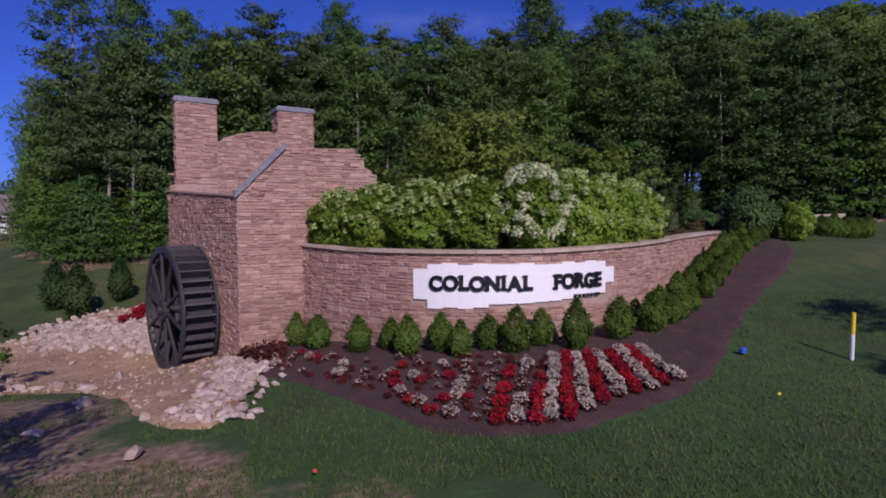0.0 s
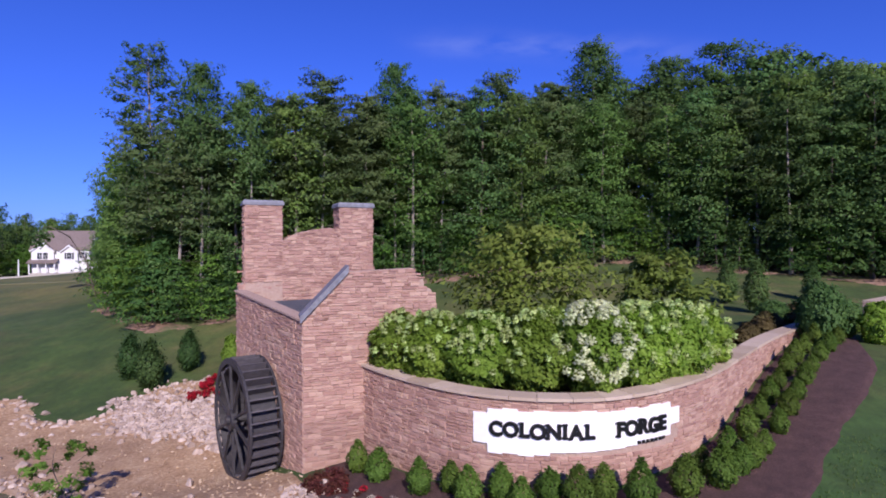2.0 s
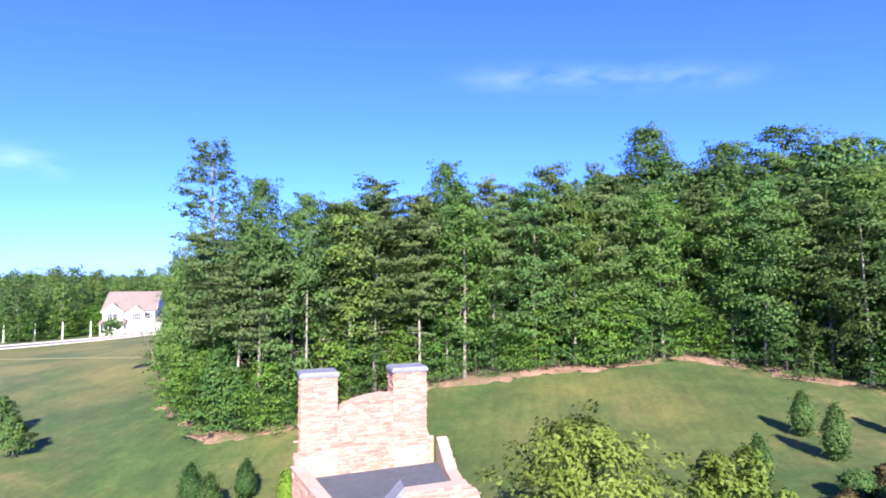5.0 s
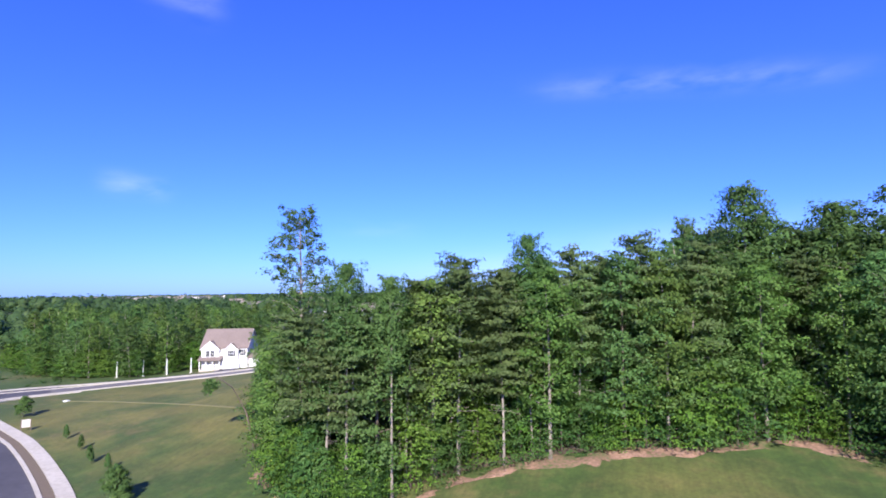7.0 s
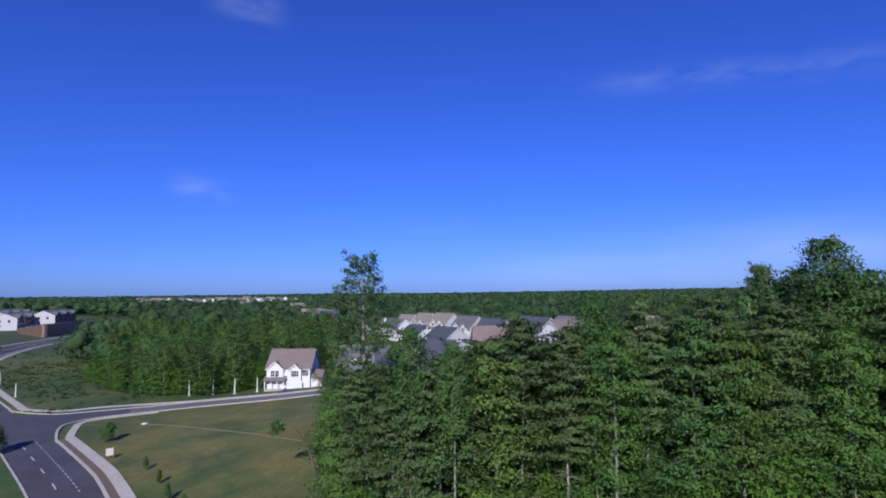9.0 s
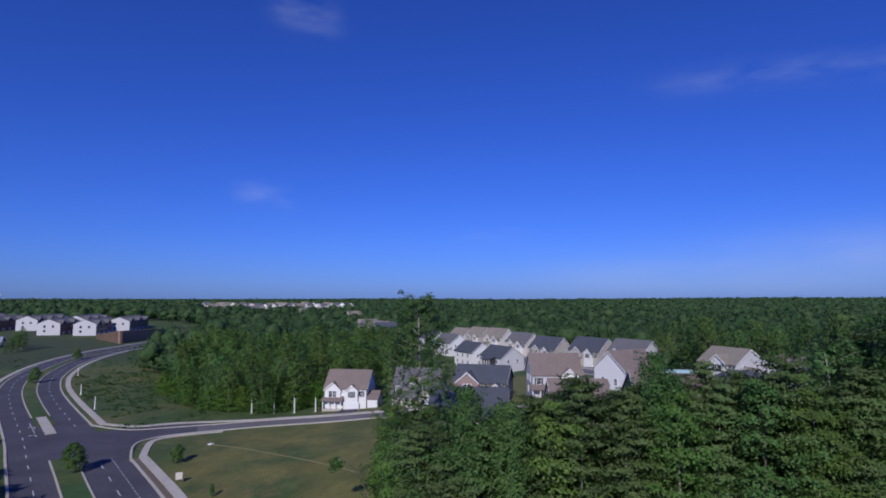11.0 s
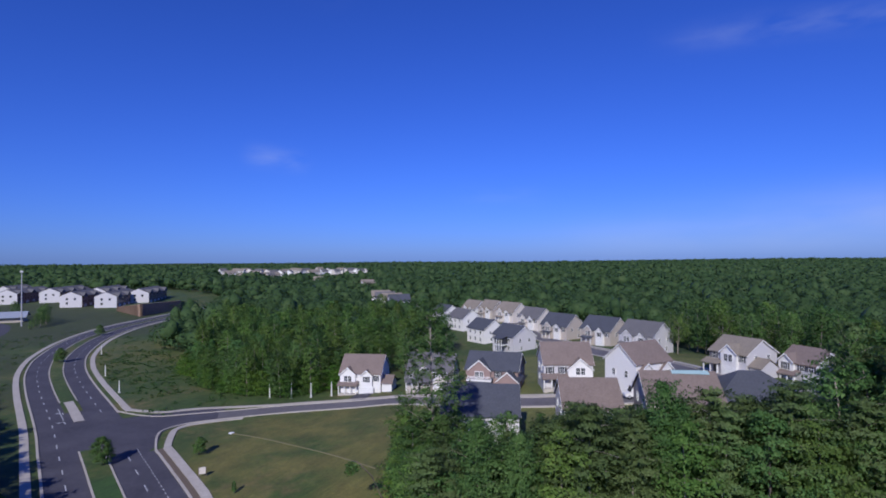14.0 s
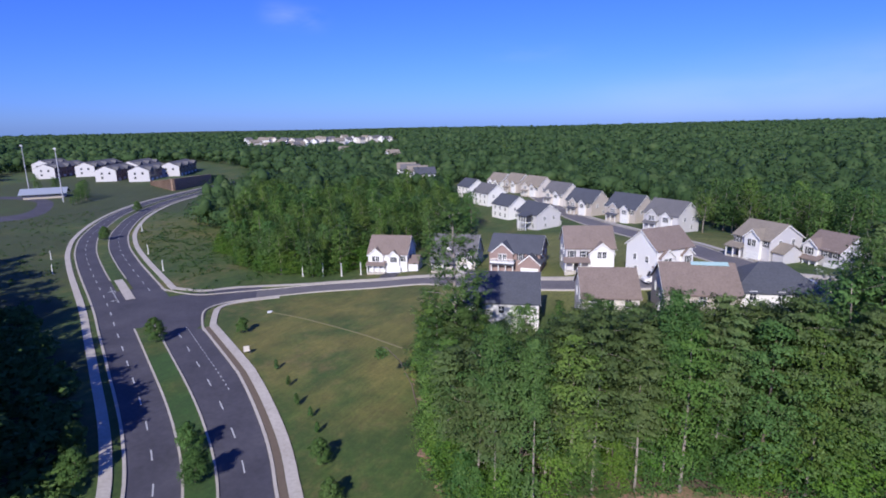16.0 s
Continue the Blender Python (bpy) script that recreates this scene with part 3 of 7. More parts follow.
for d in (-3.7, 3.7):
    strip("kerb", STREET[16:], d - 0.35, d + 0.35, CONCRETE, 0.2, "pale concrete kerb along the residential street", "kerb")
    strip("kerb", STREET_B[2:], d - 0.2, d + 0.2, CONCRETE, 0.2, "pale concrete kerb along the residential street", "kerb")
strip("pavement", STREET[18:], 4.7, 6.1, CONCRETE, 0.17, "pale concrete footpath in front of the houses", "pavement")
strip("pavement", STREET_B[3:], -6.3, -4.9, CONCRETE, 0.17, "pale concrete footpath in front of the houses", "pavement")


def dashes(line, d, every, run, label):
    """Painted dashes along a line, each a mark of its own."""
    ob = thing("lane_marking", Matrix(), label, "road marking", kind="structure")
    seg = np.r_[0, np.cumsum(np.linalg.norm(np.diff(line, axis=0), axis=1))]
    side = offset(line, d)
    s = 1.0
    while s + run < seg[-1]:
        k = np.linspace(s, s + run, 4)
        p = np.stack([np.interp(k, seg, side[:, 0]), np.interp(k, seg, side[:, 1])], 1)
        part("dash", ribbon(offset(p, 0.09), offset(p, -0.09), ROAD_UP + 0.03), ROADPAINT, ob)
        s += every
    return ob


LONG = CENTRE[CENTRE[:, 0] < -25]
dashes(LONG, 5.4, 9.0, 3.0, "white broken lane line on the boulevard")
dashes(LONG[LONG[:, 0] > -118], -5.4, 9.0, 3.0, "white broken lane line on the boulevard")
dashes(LONG[LONG[:, 0] < -150], -5.4, 9.0, 3.0, "white broken lane line on the boulevard")
dashes(LONG[(LONG[:, 0] > -118) & (LONG[:, 0] < -82)], -7.6, 1.8, 0.7, "fine white dotted line of the turning lane")
dashes(LONG[(LONG[:, 0] > -172) & (LONG[:, 0] < -148)], 2.9, 30, 14, "white line of the turning lane")


def lane_arrow(x, y, turn):
    """A painted turn arrow: a shaft and a head bent to one side."""
    z = ground_z(x, y) + ROAD_UP + 0.034
    c, q = math.cos(turn), math.sin(turn)
    at = lambda u, v: (x + u * c - v * q, y + u * q + v * c, z)
    ob = thing("lane_arrow", Matrix(), "white turn arrow painted on the asphalt", "road marking", kind="structure")
    part("shaft", Geo().add([at(-1.5, -0.12), at(0.7, -0.12), at(0.7, 0.12), at(-1.5, 0.12)], [(0, 1, 2, 3)]), ROADPAINT, ob)
    part("bend", Geo().add([at(0.45, 0.12), at(0.7, 0.12), at(0.7, 0.9), at(0.45, 0.9)], [(0, 1, 2, 3)]), ROADPAINT, ob)
    part("head", Geo().add([at(0.1, 0.9), at(1.05, 0.9), at(0.57, 1.7)], [(0, 1, 2)]), ROADPAINT, ob)


lane_arrow(-158.5, 68.0, 2.78)
lane_arrow(-149.0, 64.2, 2.78)


# ---- stone masonry ----
def stone_templates():
    rng, made = random.Random(4), []
    for k in range(10):
        j = lambda a: rng.uniform(-a, a)
        back = [(-0.5, 0, -0.5), (0.5, 0, -0.5), (0.5, 0, 0.5), (-0.5, 0, 0.5)]
        mid = [(x * 0.985, 0.6 + j(0.15), z * 0.96) for x, _, z in back]
        front = [(x * (0.93 + j(0.04)), 1 + j(0.3), z * (0.83 + j(0.09))) for x, _, z in back]
        g = Geo().add(back + mid + front + [(j(0.12), 1.12 + j(0.2), j(0.1))], [(i, (i + 1) % 4, (i + 1) % 4 + 4, i + 4)[::-1] for i in range(4)] + [(i + 4, (i + 1) % 4 + 4, (i + 1) % 4 + 8, i + 8)[::-1] for i in range(4)] + [(i + 8, (i + 1) % 4 + 8, 12)[::-1] for i in range(4)])
        made.append((g, g.mesh("stone", STONE)))
    return made


STONES = stone_templates()


class Masonry:
    """Courses of stones on wall faces; the first ones are parts, the rest one joined part."""

    def __init__(self, parent, limit, seed):
        self.parent, self.limit, self.count, self.rng, self.rest = parent, limit, 0, random.Random(seed), Geo()
        self.inv = parent.matrix_basis.inverted()

    def face(self, line, top, bottom, out=0.0, skip=None, single=True):
        """line: plan points with the outside on the right hand; top, bottom: functions of the run along it."""
        seg = np.r_[0, np.cumsum(np.linalg.norm(np.diff(line, axis=0), axis=1))]
        rng, length = self.rng, seg[-1]
        at = lambda s: Vector((np.interp(s, seg, line[:, 0]), np.interp(s, seg, line[:, 1]), 0))
        z = min(bottom(s) for s in np.linspace(0, length, 12))
        zmax = max(top(s) for s in np.linspace(0, length, 40))
        while z < zmax - 0.04:
            h = rng.choice((0.09, 0.12, 0.15, 0.17, 0.2))
            s = -rng.uniform(0, 0.3)
            while s < length - 0.03:
                w = rng.uniform(0.17, 0.52) * (1.0 if h > 0.12 else 1.15)
                a, b = max(s, 0), min(s + w, length)
                s += w
                if length - b < 0.14:
                    b, s = length, length
                if b - a < 0.07:
                    continue
                c = 0.5 * (a + b)
                t = top(c)
                hh = min(h, t - z)
                if hh < 0.035 or z + h < bottom(c) or (skip and skip(c, z + h / 2)):
                    continue
                p, q = at(a), at(b)
                d = (q - p).normalized()
                n = Vector((d.y, -d.x, 0))
                rot = Matrix((d, n, (0, 0, 1))).transposed().to_4x4()
                # a tall course is broken here and there by two thin stones, one on the other
                cut = rng.uniform(0.38, 0.62) if hh > 0.11 and rng.random() < 0.45 else 1.0
                for z0, hz in ((z, hh * cut), (z + hh * cut, hh * (1 - cut))):
                    if hz < 0.03:
                        continue
                    m = Matrix.Translation((p + q) / 2 + n * (out - 0.02) + Vector((0, 0, z0 + hz / 2))) @ rot @ Matrix.Diagonal(((q - p).length - 0.01, rng.uniform(0.032, 0.07), hz - 0.01, 1))
                    g, me = rng.choice(STONES)
                    if single and self.count < self.limit:
                        ob = new("stone", me)
                        ob.parent = self.parent
                        ob.matrix_basis = self.inv @ m
                        self.count += 1
                    else:
                        mm = self.inv @ m
                        self.rest.add([mm @ Vector(v) for v in g.v], g.f)
            z += h
        return self

    def finish(self):
        tagged(part("stonework", self.rest, STONE, self.parent), kind="stuff")


def panel_wall(p0, p1, profile, zbot, thick):
    """A wall standing on the line p0 to p1, its outside on the right hand, its top following (run, height) pairs."""
    p0, p1 = Vector((*p0, 0)), Vector((*p1, 0))
    d = (p1 - p0).normalized()
    n = Vector((d.y, -d.x, 0))
    ring = [p0 + Vector((0, 0, zbot)), p1 + Vector((0, 0, zbot))] + [p0 + d * s + Vector((0, 0, z)) for s, z in reversed(profile)]
    return Geo().prism(ring, -n * thick)


# ---- the mill ruin ----
TA, TR, TB, TL = np.array((-7.15, 18.25)), np.array((-2.65, 20.35)), np.array((-5.9, 28.0)), np.array((-12.55, 24.05))
mill = thing("mill_ruin", Matrix.Translation((-8, 22, 0)), "ruined mill tower of pink sandstone with two chimneys", "tower")
inv = mill.matrix_basis.inverted()
mass = Masonry(mill, 300, 11)


def mill_part(name, g, mat, label=""):
    g.v = [tuple(Vector(v) - Vector((-8, 22, 0))) for v in g.v]
    return part(name, g, mat, mill, label)


def ramp_of(profile):
    xs, zs = zip(*profile)
    return lambda s: float(np.interp(s, xs, zs))


def leng(a, b):
    return float(np.linalg.norm(np.array(b) - np.array(a)))


RIGHT = [(0, 5.35), (1.55, 7.0), (1.7, 7.1), (3.0, 7.15), (4.05, 7.2), (4.2, 6.9), (4.45, 6.85), (4.5, 6.5), (4.75, 6.4), (leng(TA, TR), 5.9)]
LEFT = [(0, 5.9), (leng(TL, TA), 5.35)]
BACKR = [(0, 5.9), (1.2, 5.6), (3, 5.6), (6.0, 5.7), (leng(TR, TB), 6.6)]
CH0, CH1 = np.array((-12.3, 24.4)), np.array((-6.9, 27.6))
cd = (CH1 - CH0) / leng(CH0, CH1)
BACK = [(0, 6.1), (0.3, 6.3), (0.35, 8.4), (1.75, 8.4), (1.8, 8.0), (2.3, 8.45), (2.9, 8.7), (3.6, 8.85), (4.4, 8.95), (4.45, 8.9), (6.15, 8.9), (6.2, 7.2), (leng(CH0, CH1) + 0.7, 6.4)]
for name, a, b, prof in (("front_wall", TA, TR, RIGHT), ("side_wall", TL, TA, LEFT), ("rear_side_wall", TR, TB, BACKR)):
    mill_part(name, panel_wall(a, b, prof, -2.5, 0.55), MORTAR)
    mass.face(np.array([a, b]), ramp_of(prof), lambda s: -1.4 if name == "side_wall" else -0.6, single=name != "rear_side_wall")
mill_part("gable_wall", panel_wall(CH0 - 0.3 * cd, CH1 + 0.4 * cd, BACK, -2.0, 0.9), MORTAR)
mass.face(np.array([CH0 - 0.3 * cd, CH1 + 0.4 * cd]), ramp_of(BACK), lambda s: 4.6)
cn2 = np.array((cd[1], -cd[0]))
mass.face(np.array([CH1 + 0.4 * cd - 0.9 * cn2, CH0 - 0.3 * cd - 0.9 * cn2]), lambda s: ramp_of(BACK)(leng(CH0, CH1) + 0.7 - s), lambda s: -0.5, single=False)
for s0 in (0.0, leng(CH0, CH1) - 1.72):
    base = CH0 + cd * s0
    q = [base + 0.05 * cn2, base + cd * 1.72 + 0.05 * cn2, base + cd * 1.72 - 1.25 * cn2, base - 1.25 * cn2]
    mill_part("chimney", Geo().prism([(*p, 5.0) for p in q], (0, 0, 5.0)), MORTAR, "square stone chimney")
    for i in range(4):
        mass.face(np.array([q[i], q[(i + 1) % 4]]), lambda s: 9.98, lambda s: 6.3 if i == 0 else 6.0, single=i == 0)
    c = sum(q) / 4
    o = [c + (p - c) * 1.11 for p in q]
    i2 = [c + (p - c) * 1.02 for p in q]
    cap = Geo().prism([(*p, 10.0) for p in o], (0, 0, 0.14))
    n = len(cap.v)
    cap.add([(*p, 10.14) for p in o] + [(*p, 10.24) for p in i2], [(0, 1, 5, 4), (1, 2, 6, 5), (2, 3, 7, 6), (3, 0, 4, 7), (4, 5, 6, 7)])
    mill_part("chimney_cap", cap, SLATE, "grey slate chimney cap")
# slate roof between the walls, and the sloping slate on the front wall
mill_part("roof", Geo().add([(*(TA + (0.1, 0.6)), 5.0), (*(TR + (-0.6, 0.2)), 5.0), (*(TB + (0, -0.5)), 5.5), (*(TL + (0.6, 0)), 5.4), (*(TA + (0.1, 0.6)), 4.8), (*(TR + (-0.6, 0.2)), 4.8), (*(TB + (0, -0.5)), 5.3), (*(TL + (0.6, 0)), 5.2)], [(0, 1, 2, 3), (7, 6, 5, 4), (0, 4, 5, 1), (1, 5, 6, 2), (2, 6, 7, 3), (3, 7, 4, 0)]), ROOFS["blue"], "dark slate roof inside the walls")
fd = (TR - TA) / leng(TA, TR)
fn = np.array((fd[1], -fd[0]))
a3, b3 = Vector((*(TA + fn * 0.12 - fd * 0.1), 5.3)), Vector((*(TA + fd * 1.62 + fn * 0.12), 7.08))
mill_part("sloping_coping", Geo().prism([a3, b3, b3 + Vector((0, 0, 0.26)), a3 + Vector((0, 0, 0.26))], Vector((*(-fn * 0.85), 0))), SLATE, "sloping slate coping")
ld = (TA - TL) / leng(TL, TA)
ln = np.array((ld[1], -ld[0]))
a4, b4 = Vector((*(TL + ln * 0.1), 5.9)), Vector((*(TA + ln * 0.1), 5.36))
mill_part("wall_coping", Geo().prism([a4, b4, b4 + Vector((0, 0, 0.07)), a4 + Vector((0, 0, 0.07))], Vector((*(-ln * 0.56), 0))), MORTAR, "flat stone coping")
mass.finish()

# ---- the curved sign wall ----
WALL = catmull([(-5.25, 19.25), (-4.3, 18.35), (-3.1, 17.4), (-1.3, 16.2), (0.53, 15.64), (2.46, 15.74), (4.21, 16.48), (5.93, 17.87), (7.34, 19.43), (8.97, 21.67), (11.96, 25.66), (15.64, 29.67), (16.35, 30.45)], 0.35)
WSEG = np.r_[0, np.cumsum(np.linalg.norm(np.diff(WALL, axis=0), axis=1))]
WLEN = WSEG[-1]
wall_top = lambda s: 3.52 + 0.5 * max(0, (s - 9) / (WLEN - 9)) + 0.12 * max(0, 1 - s / 3)


def on_wall(s, out=0.0):
    """The place and outward normal at a run along the sign wall."""
    s = min(max(s, 0.03), WLEN - 0.03)
    p = np.array((np.interp(s, WSEG, WALL[:, 0]), np.interp(s, WSEG, WALL[:, 1])))
    q = np.array((np.interp(s + 0.05, WSEG, WALL[:, 0]), np.interp(s + 0.05, WSEG, WALL[:, 1]))) - np.array((np.interp(s - 0.05, WSEG, WALL[:, 0]), np.interp(s - 0.05, WSEG, WALL[:, 1])))
    q /= np.linalg.norm(q)
    n = np.array((q[1], -q[0]))
    return p + n * out, q, n


sign_wall = thing("sign_wall", Matrix(), "long curved retaining wall of pink sandstone blocks", "wall")
inner = offset(WALL, 0.5)
core = Geo()
nw = len(WALL)
tops = [wall_top(s) for s in WSEG]
core.v = [(x, y, -0.8) for x, y in WALL] + [(x, y, z) for (x, y), z in zip(WALL, tops)] + [(x, y, z) for (x, y), z in zip(inner, tops)] + [(x, y, -0.8) for x, y in inner]
core.f = [(r * nw + i, r * nw + i + 1, (r + 1) * nw + i + 1, (r + 1) * nw + i) for r in range(3) for i in range(nw - 1)] + [(0, nw, 2 * nw, 3 * nw), (nw - 1, 4 * nw - 1, 3 * nw - 1, 2 * nw - 1)]
part("wall_core", core, MORTAR, sign_wall)
S0 = float(WSEG[np.argmin(np.hypot(WALL[:, 0] + 0.85, WALL[:, 1] - 15.9))])
S1 = float(WSEG[np.argmin(np.hypot(WALL[:, 0] - 5.42, WALL[:, 1] - 17.3))])
courses = Masonry(sign_wall, 300, 23)
wall_foot = lambda s: ground_z(*on_wall(s)[0]) - 0.25
courses.face(WALL, wall_top, wall_foot, skip=lambda s, z: S0 + 0.1 < s < S1 - 0.1 and 1.85 < z < 3.1)
courses.finish()
# coping stones
rng = random.Random(8)
s = -0.05
while s < WLEN:
    w = rng.uniform(0.7, 1.2)
    b = min(s + w - 0.015, WLEN + 0.05)
    k = np.linspace(s, b, 4)
    o, i = [on_wall(t, 0.12)[0] for t in k], [on_wall(t, -0.58)[0] for t in k]
    g = Geo()
    for z0 in (0.0, 0.1):
        g.v += [(*p, wall_top(t) + z0) for p, t in zip(o, k)] + [(*p, wall_top(t) + z0) for p, t in zip(i, k)]
    for j in range(3):
        g.f += [(8 + j, 9 + j, 13 + j, 12 + j), (j, j + 1, 9 + j, 8 + j), (5 + j, 4 + j, 12 + j, 13 + j)]
    g.f += [(0, 8, 12, 4), (3, 7, 15, 11)]
    part("coping_stone", g, COPING, sign_wall)
    s += w
# low wall beyond the gap, further up the slope
low_wall = thing("low_wall", Matrix(), "low straight wall of pink sandstone up the slope", "wall")
LW = np.array([(20.6, 33.2), (26.9, 38.2)])
part("wall_core", panel_wall(LW[0], LW[1], [(0, 4.75), (leng(*LW), 4.95)], 1.0, 0.5), MORTAR, low_wall)
lm = Masonry(low_wall, 90, 5)
lm.face(LW, lambda s: 4.74 + 0.026 * s, lambda s: 3.2)
lm.finish()
part("coping", panel_wall(LW[0] + (0.1, -0.1), LW[1] + (0.1, -0.1), [(0, 4.85), (leng(*LW), 5.05)], 4.74, 0.7), COPING, low_wall)

# ---- white sign with its letters ----
sign = thing("sign_panel", Matrix(), "white stucco sign with ragged edge and black letters", "sign")
g, rng = Geo(), random.Random(3)
cuts = np.linspace(S0, S1, 16)
for k in range(15):
    end = min(k, 14 - k)
    lo, hi = rng.uniform(0, 0.09) + (0.3 if end == 0 else 0.0), rng.uniform(0, 0.08) + (0.16 if end == 0 else 0.0)
    for t in np.linspace(cuts[k] + 0.004, cuts[k + 1] - 0.004, 4):
        p, q = on_wall(t, 0.074)[0], on_wall(t, 0.0)[0]
        z0, z1 = 1.82 + lo + 0.024 * k, 3.25 - hi
        g.v += [(*p, z0), (*p, z1), (*q, z0), (*q, z1)]
last = len(g.v) // 4 - 1
for i in range(last):
    a, b = 4 * i, 4 * i + 4
    g.f += [(a, b, b + 1, a + 1), (a + 1, b + 1, b + 3, a + 3), (b, a, a + 2, b + 2)]
g.f += [(0, 1, 3, 2), (4 * last, 4 * last + 2, 4 * last + 3, 4 * last + 1)]
part("panel", g, PANEL, sign)


def letter(ch, size):
    cu = bpy.data.curves.new("letter", "FONT")
    cu.body, cu.size, cu.extrude, cu.offset, cu.align_x = ch, size, 0.03, 0.027, "CENTER"
    tmp = new("letter", cu)
    me = bpy.data.meshes.new_from_object(tmp.evaluated_get(bpy.context.evaluated_depsgraph_get()))
    bpy.data.objects.remove(tmp)
    me.materials.clear()
    me.materials.append(BLACK)
    return me


def slab(me, ch, size):
    """Slab serifs added to the ends of a letter's stems."""
    xs = [v.co.x for v in me.vertices]
    x0, x1, h, t = min(xs), max(xs), size * 0.7, size * 0.07
    feet = dict(L=[(x0, 0), (x0, h)], N=[(x0, 0), (x0, h), (x1, h), (x1, 0)], I=[(0, 0), (0, h)], A=[(x0, 0), (x1, 0)], F=[(x0, 0), (x0, h)], R=[(x0, 0), (x0, h), (x1, 0)], E=[(x0, 0), (x0, h)]).get(ch, [])
    g = Geo()
    for x, y in feet:
        if x == x0 and ch in "LFRE":
            x = x0 + size * 0.06
        elif ch in "N":
            x += size * 0.05 * (1 if x == x0 else -1)
        y0 = 0 if y == 0 else h - t
        g.box(x - size * 0.14, y0, -0.031, x + size * 0.14, y0 + t, 0.031)
    if g.v:
        bm = bmesh.new()
        bm.from_mesh(me)
        tmp = g.mesh("serif", BLACK)
        bm.from_mesh(tmp)
        bm.to_mesh(me)
        bm.free()
        bpy.data.meshes.remove(tmp)
    return me


def stretch_letters(word, sa, sb, size, zmid):
    wides = [dict(I=0.5, L=0.82, E=0.85, F=0.85).get(c, 1.08) for c in word]
    for i, ch in enumerate(word):
        t = sa + (sb - sa) * (sum(wides[:i]) + (wides[i] - wides[0]) / 2) / (sum(wides) - wides[0] / 2 - wides[-1] / 2)
        p, d, n = on_wall(t, 0.11)
        me = slab(letter(ch, size), ch, size)
        ob = part("letter_" + ch.lower(), me, None, sign, "raised black slab-serif letter")
        ob.matrix_basis = Matrix.Translation((*p, zmid - size * 0.35 + 0.012 * (i % 3 - 1))) @ Matrix(((d[0], 0, n[0], 0), (d[1], 0, n[1], 0), (0, 1, 0, 0), (0, 0, 0, 1)))


SW = S1 - S0
stretch_letters("COLONIAL", S0 + 0.107 * SW, S0 + 0.5 * SW, 0.58, 2.66)
stretch_letters("FORGE", S0 + 0.64 * SW, S0 + 0.872 * SW, 0.6, 2.67)
for i in range(7):
    t = S0 + SW * (0.735 + 0.024 * i)
    p, d, n = on_wall(t, 0.1)
    ob = part("small_bar", Geo().box(-0.06, -0.045, -0.012, 0.06, 0.045, 0.012), BLACK, sign)
    ob.matrix_basis = Matrix.Translation((*p, 2.2)) @ Matrix(((d[0], 0, n[0], 0), (d[1], 0, n[1], 0), (0, 1, 0, 0), (0, 0, 0, 1)))

# ---- water wheel ----
mid = TA + (TL - TA) / leng(TL, TA) * 3.75
wn2 = np.array(ln)
R, WID = 2.42, 1.25
wc = mid + wn2 * 0.22
ang = math.atan2(wn2[1], wn2[0])
wheel = thing("water_wheel", Matrix.Translation((*wc, 1.18)) @ Matrix.Rotation(ang, 4, "Z"), "large black timber water wheel with paddles and spokes", "water wheel")


def ring(r0, r1, x0, x1, n=48):
    g = Geo()
    for k in range(n):
        a = 6.28318 * k / n
        c, s = math.cos(a), math.sin(a)
        g.v += [(x, r * c, r * s) for r, x in ((r0, x0), (r1, x0), (r1, x1), (r0, x1))]
    for k in range(n):
        o, q = 4 * k, 4 * ((k + 1) % n)
        g.f += [(o + i, o + (i + 1) % 4, q + (i + 1) % 4, q + i) for i in range(4)]
    return g


for x in (0.0, WID - 0.1):
    part("rim", ring(R - 0.24, R, x, x + 0.09), IRON, wheel, "broad black rim")
part("drum", ring(R - 0.42, R - 0.36, 0.1, WID - 0.1), IRON, wheel)
part("axle", Geo().tube([(-0.5, 0, 0), (WID + 0.18, 0, 0)], [0.16, 0.16], 12), IRON, wheel)
part("hub", ring(0.05, 0.42, WID - 0.14, WID + 0.06, 16), IRON, wheel)
for k in range(36):
    m = Matrix.Rotation(6.28318 * k / 36, 4, "X")
    part("paddle", Geo().box(0.1, -0.03, R - 0.36, WID - 0.1, 0.03, R + 0.02, m @ Matrix.Rotation(0.0, 4, "X")), PADDLE, wheel, "weathered grey paddle board")
for x in (0.0, WID - 0.12):
    for k in range(10):
        m = Matrix.Rotation(6.28318 * k / 10 + 0.1, 4, "X")
        part("spoke", Geo().box(x + 0.01, -0.048, 0.2, x + 0.1, 0.048, R - 0.2, m), IRON, wheel)


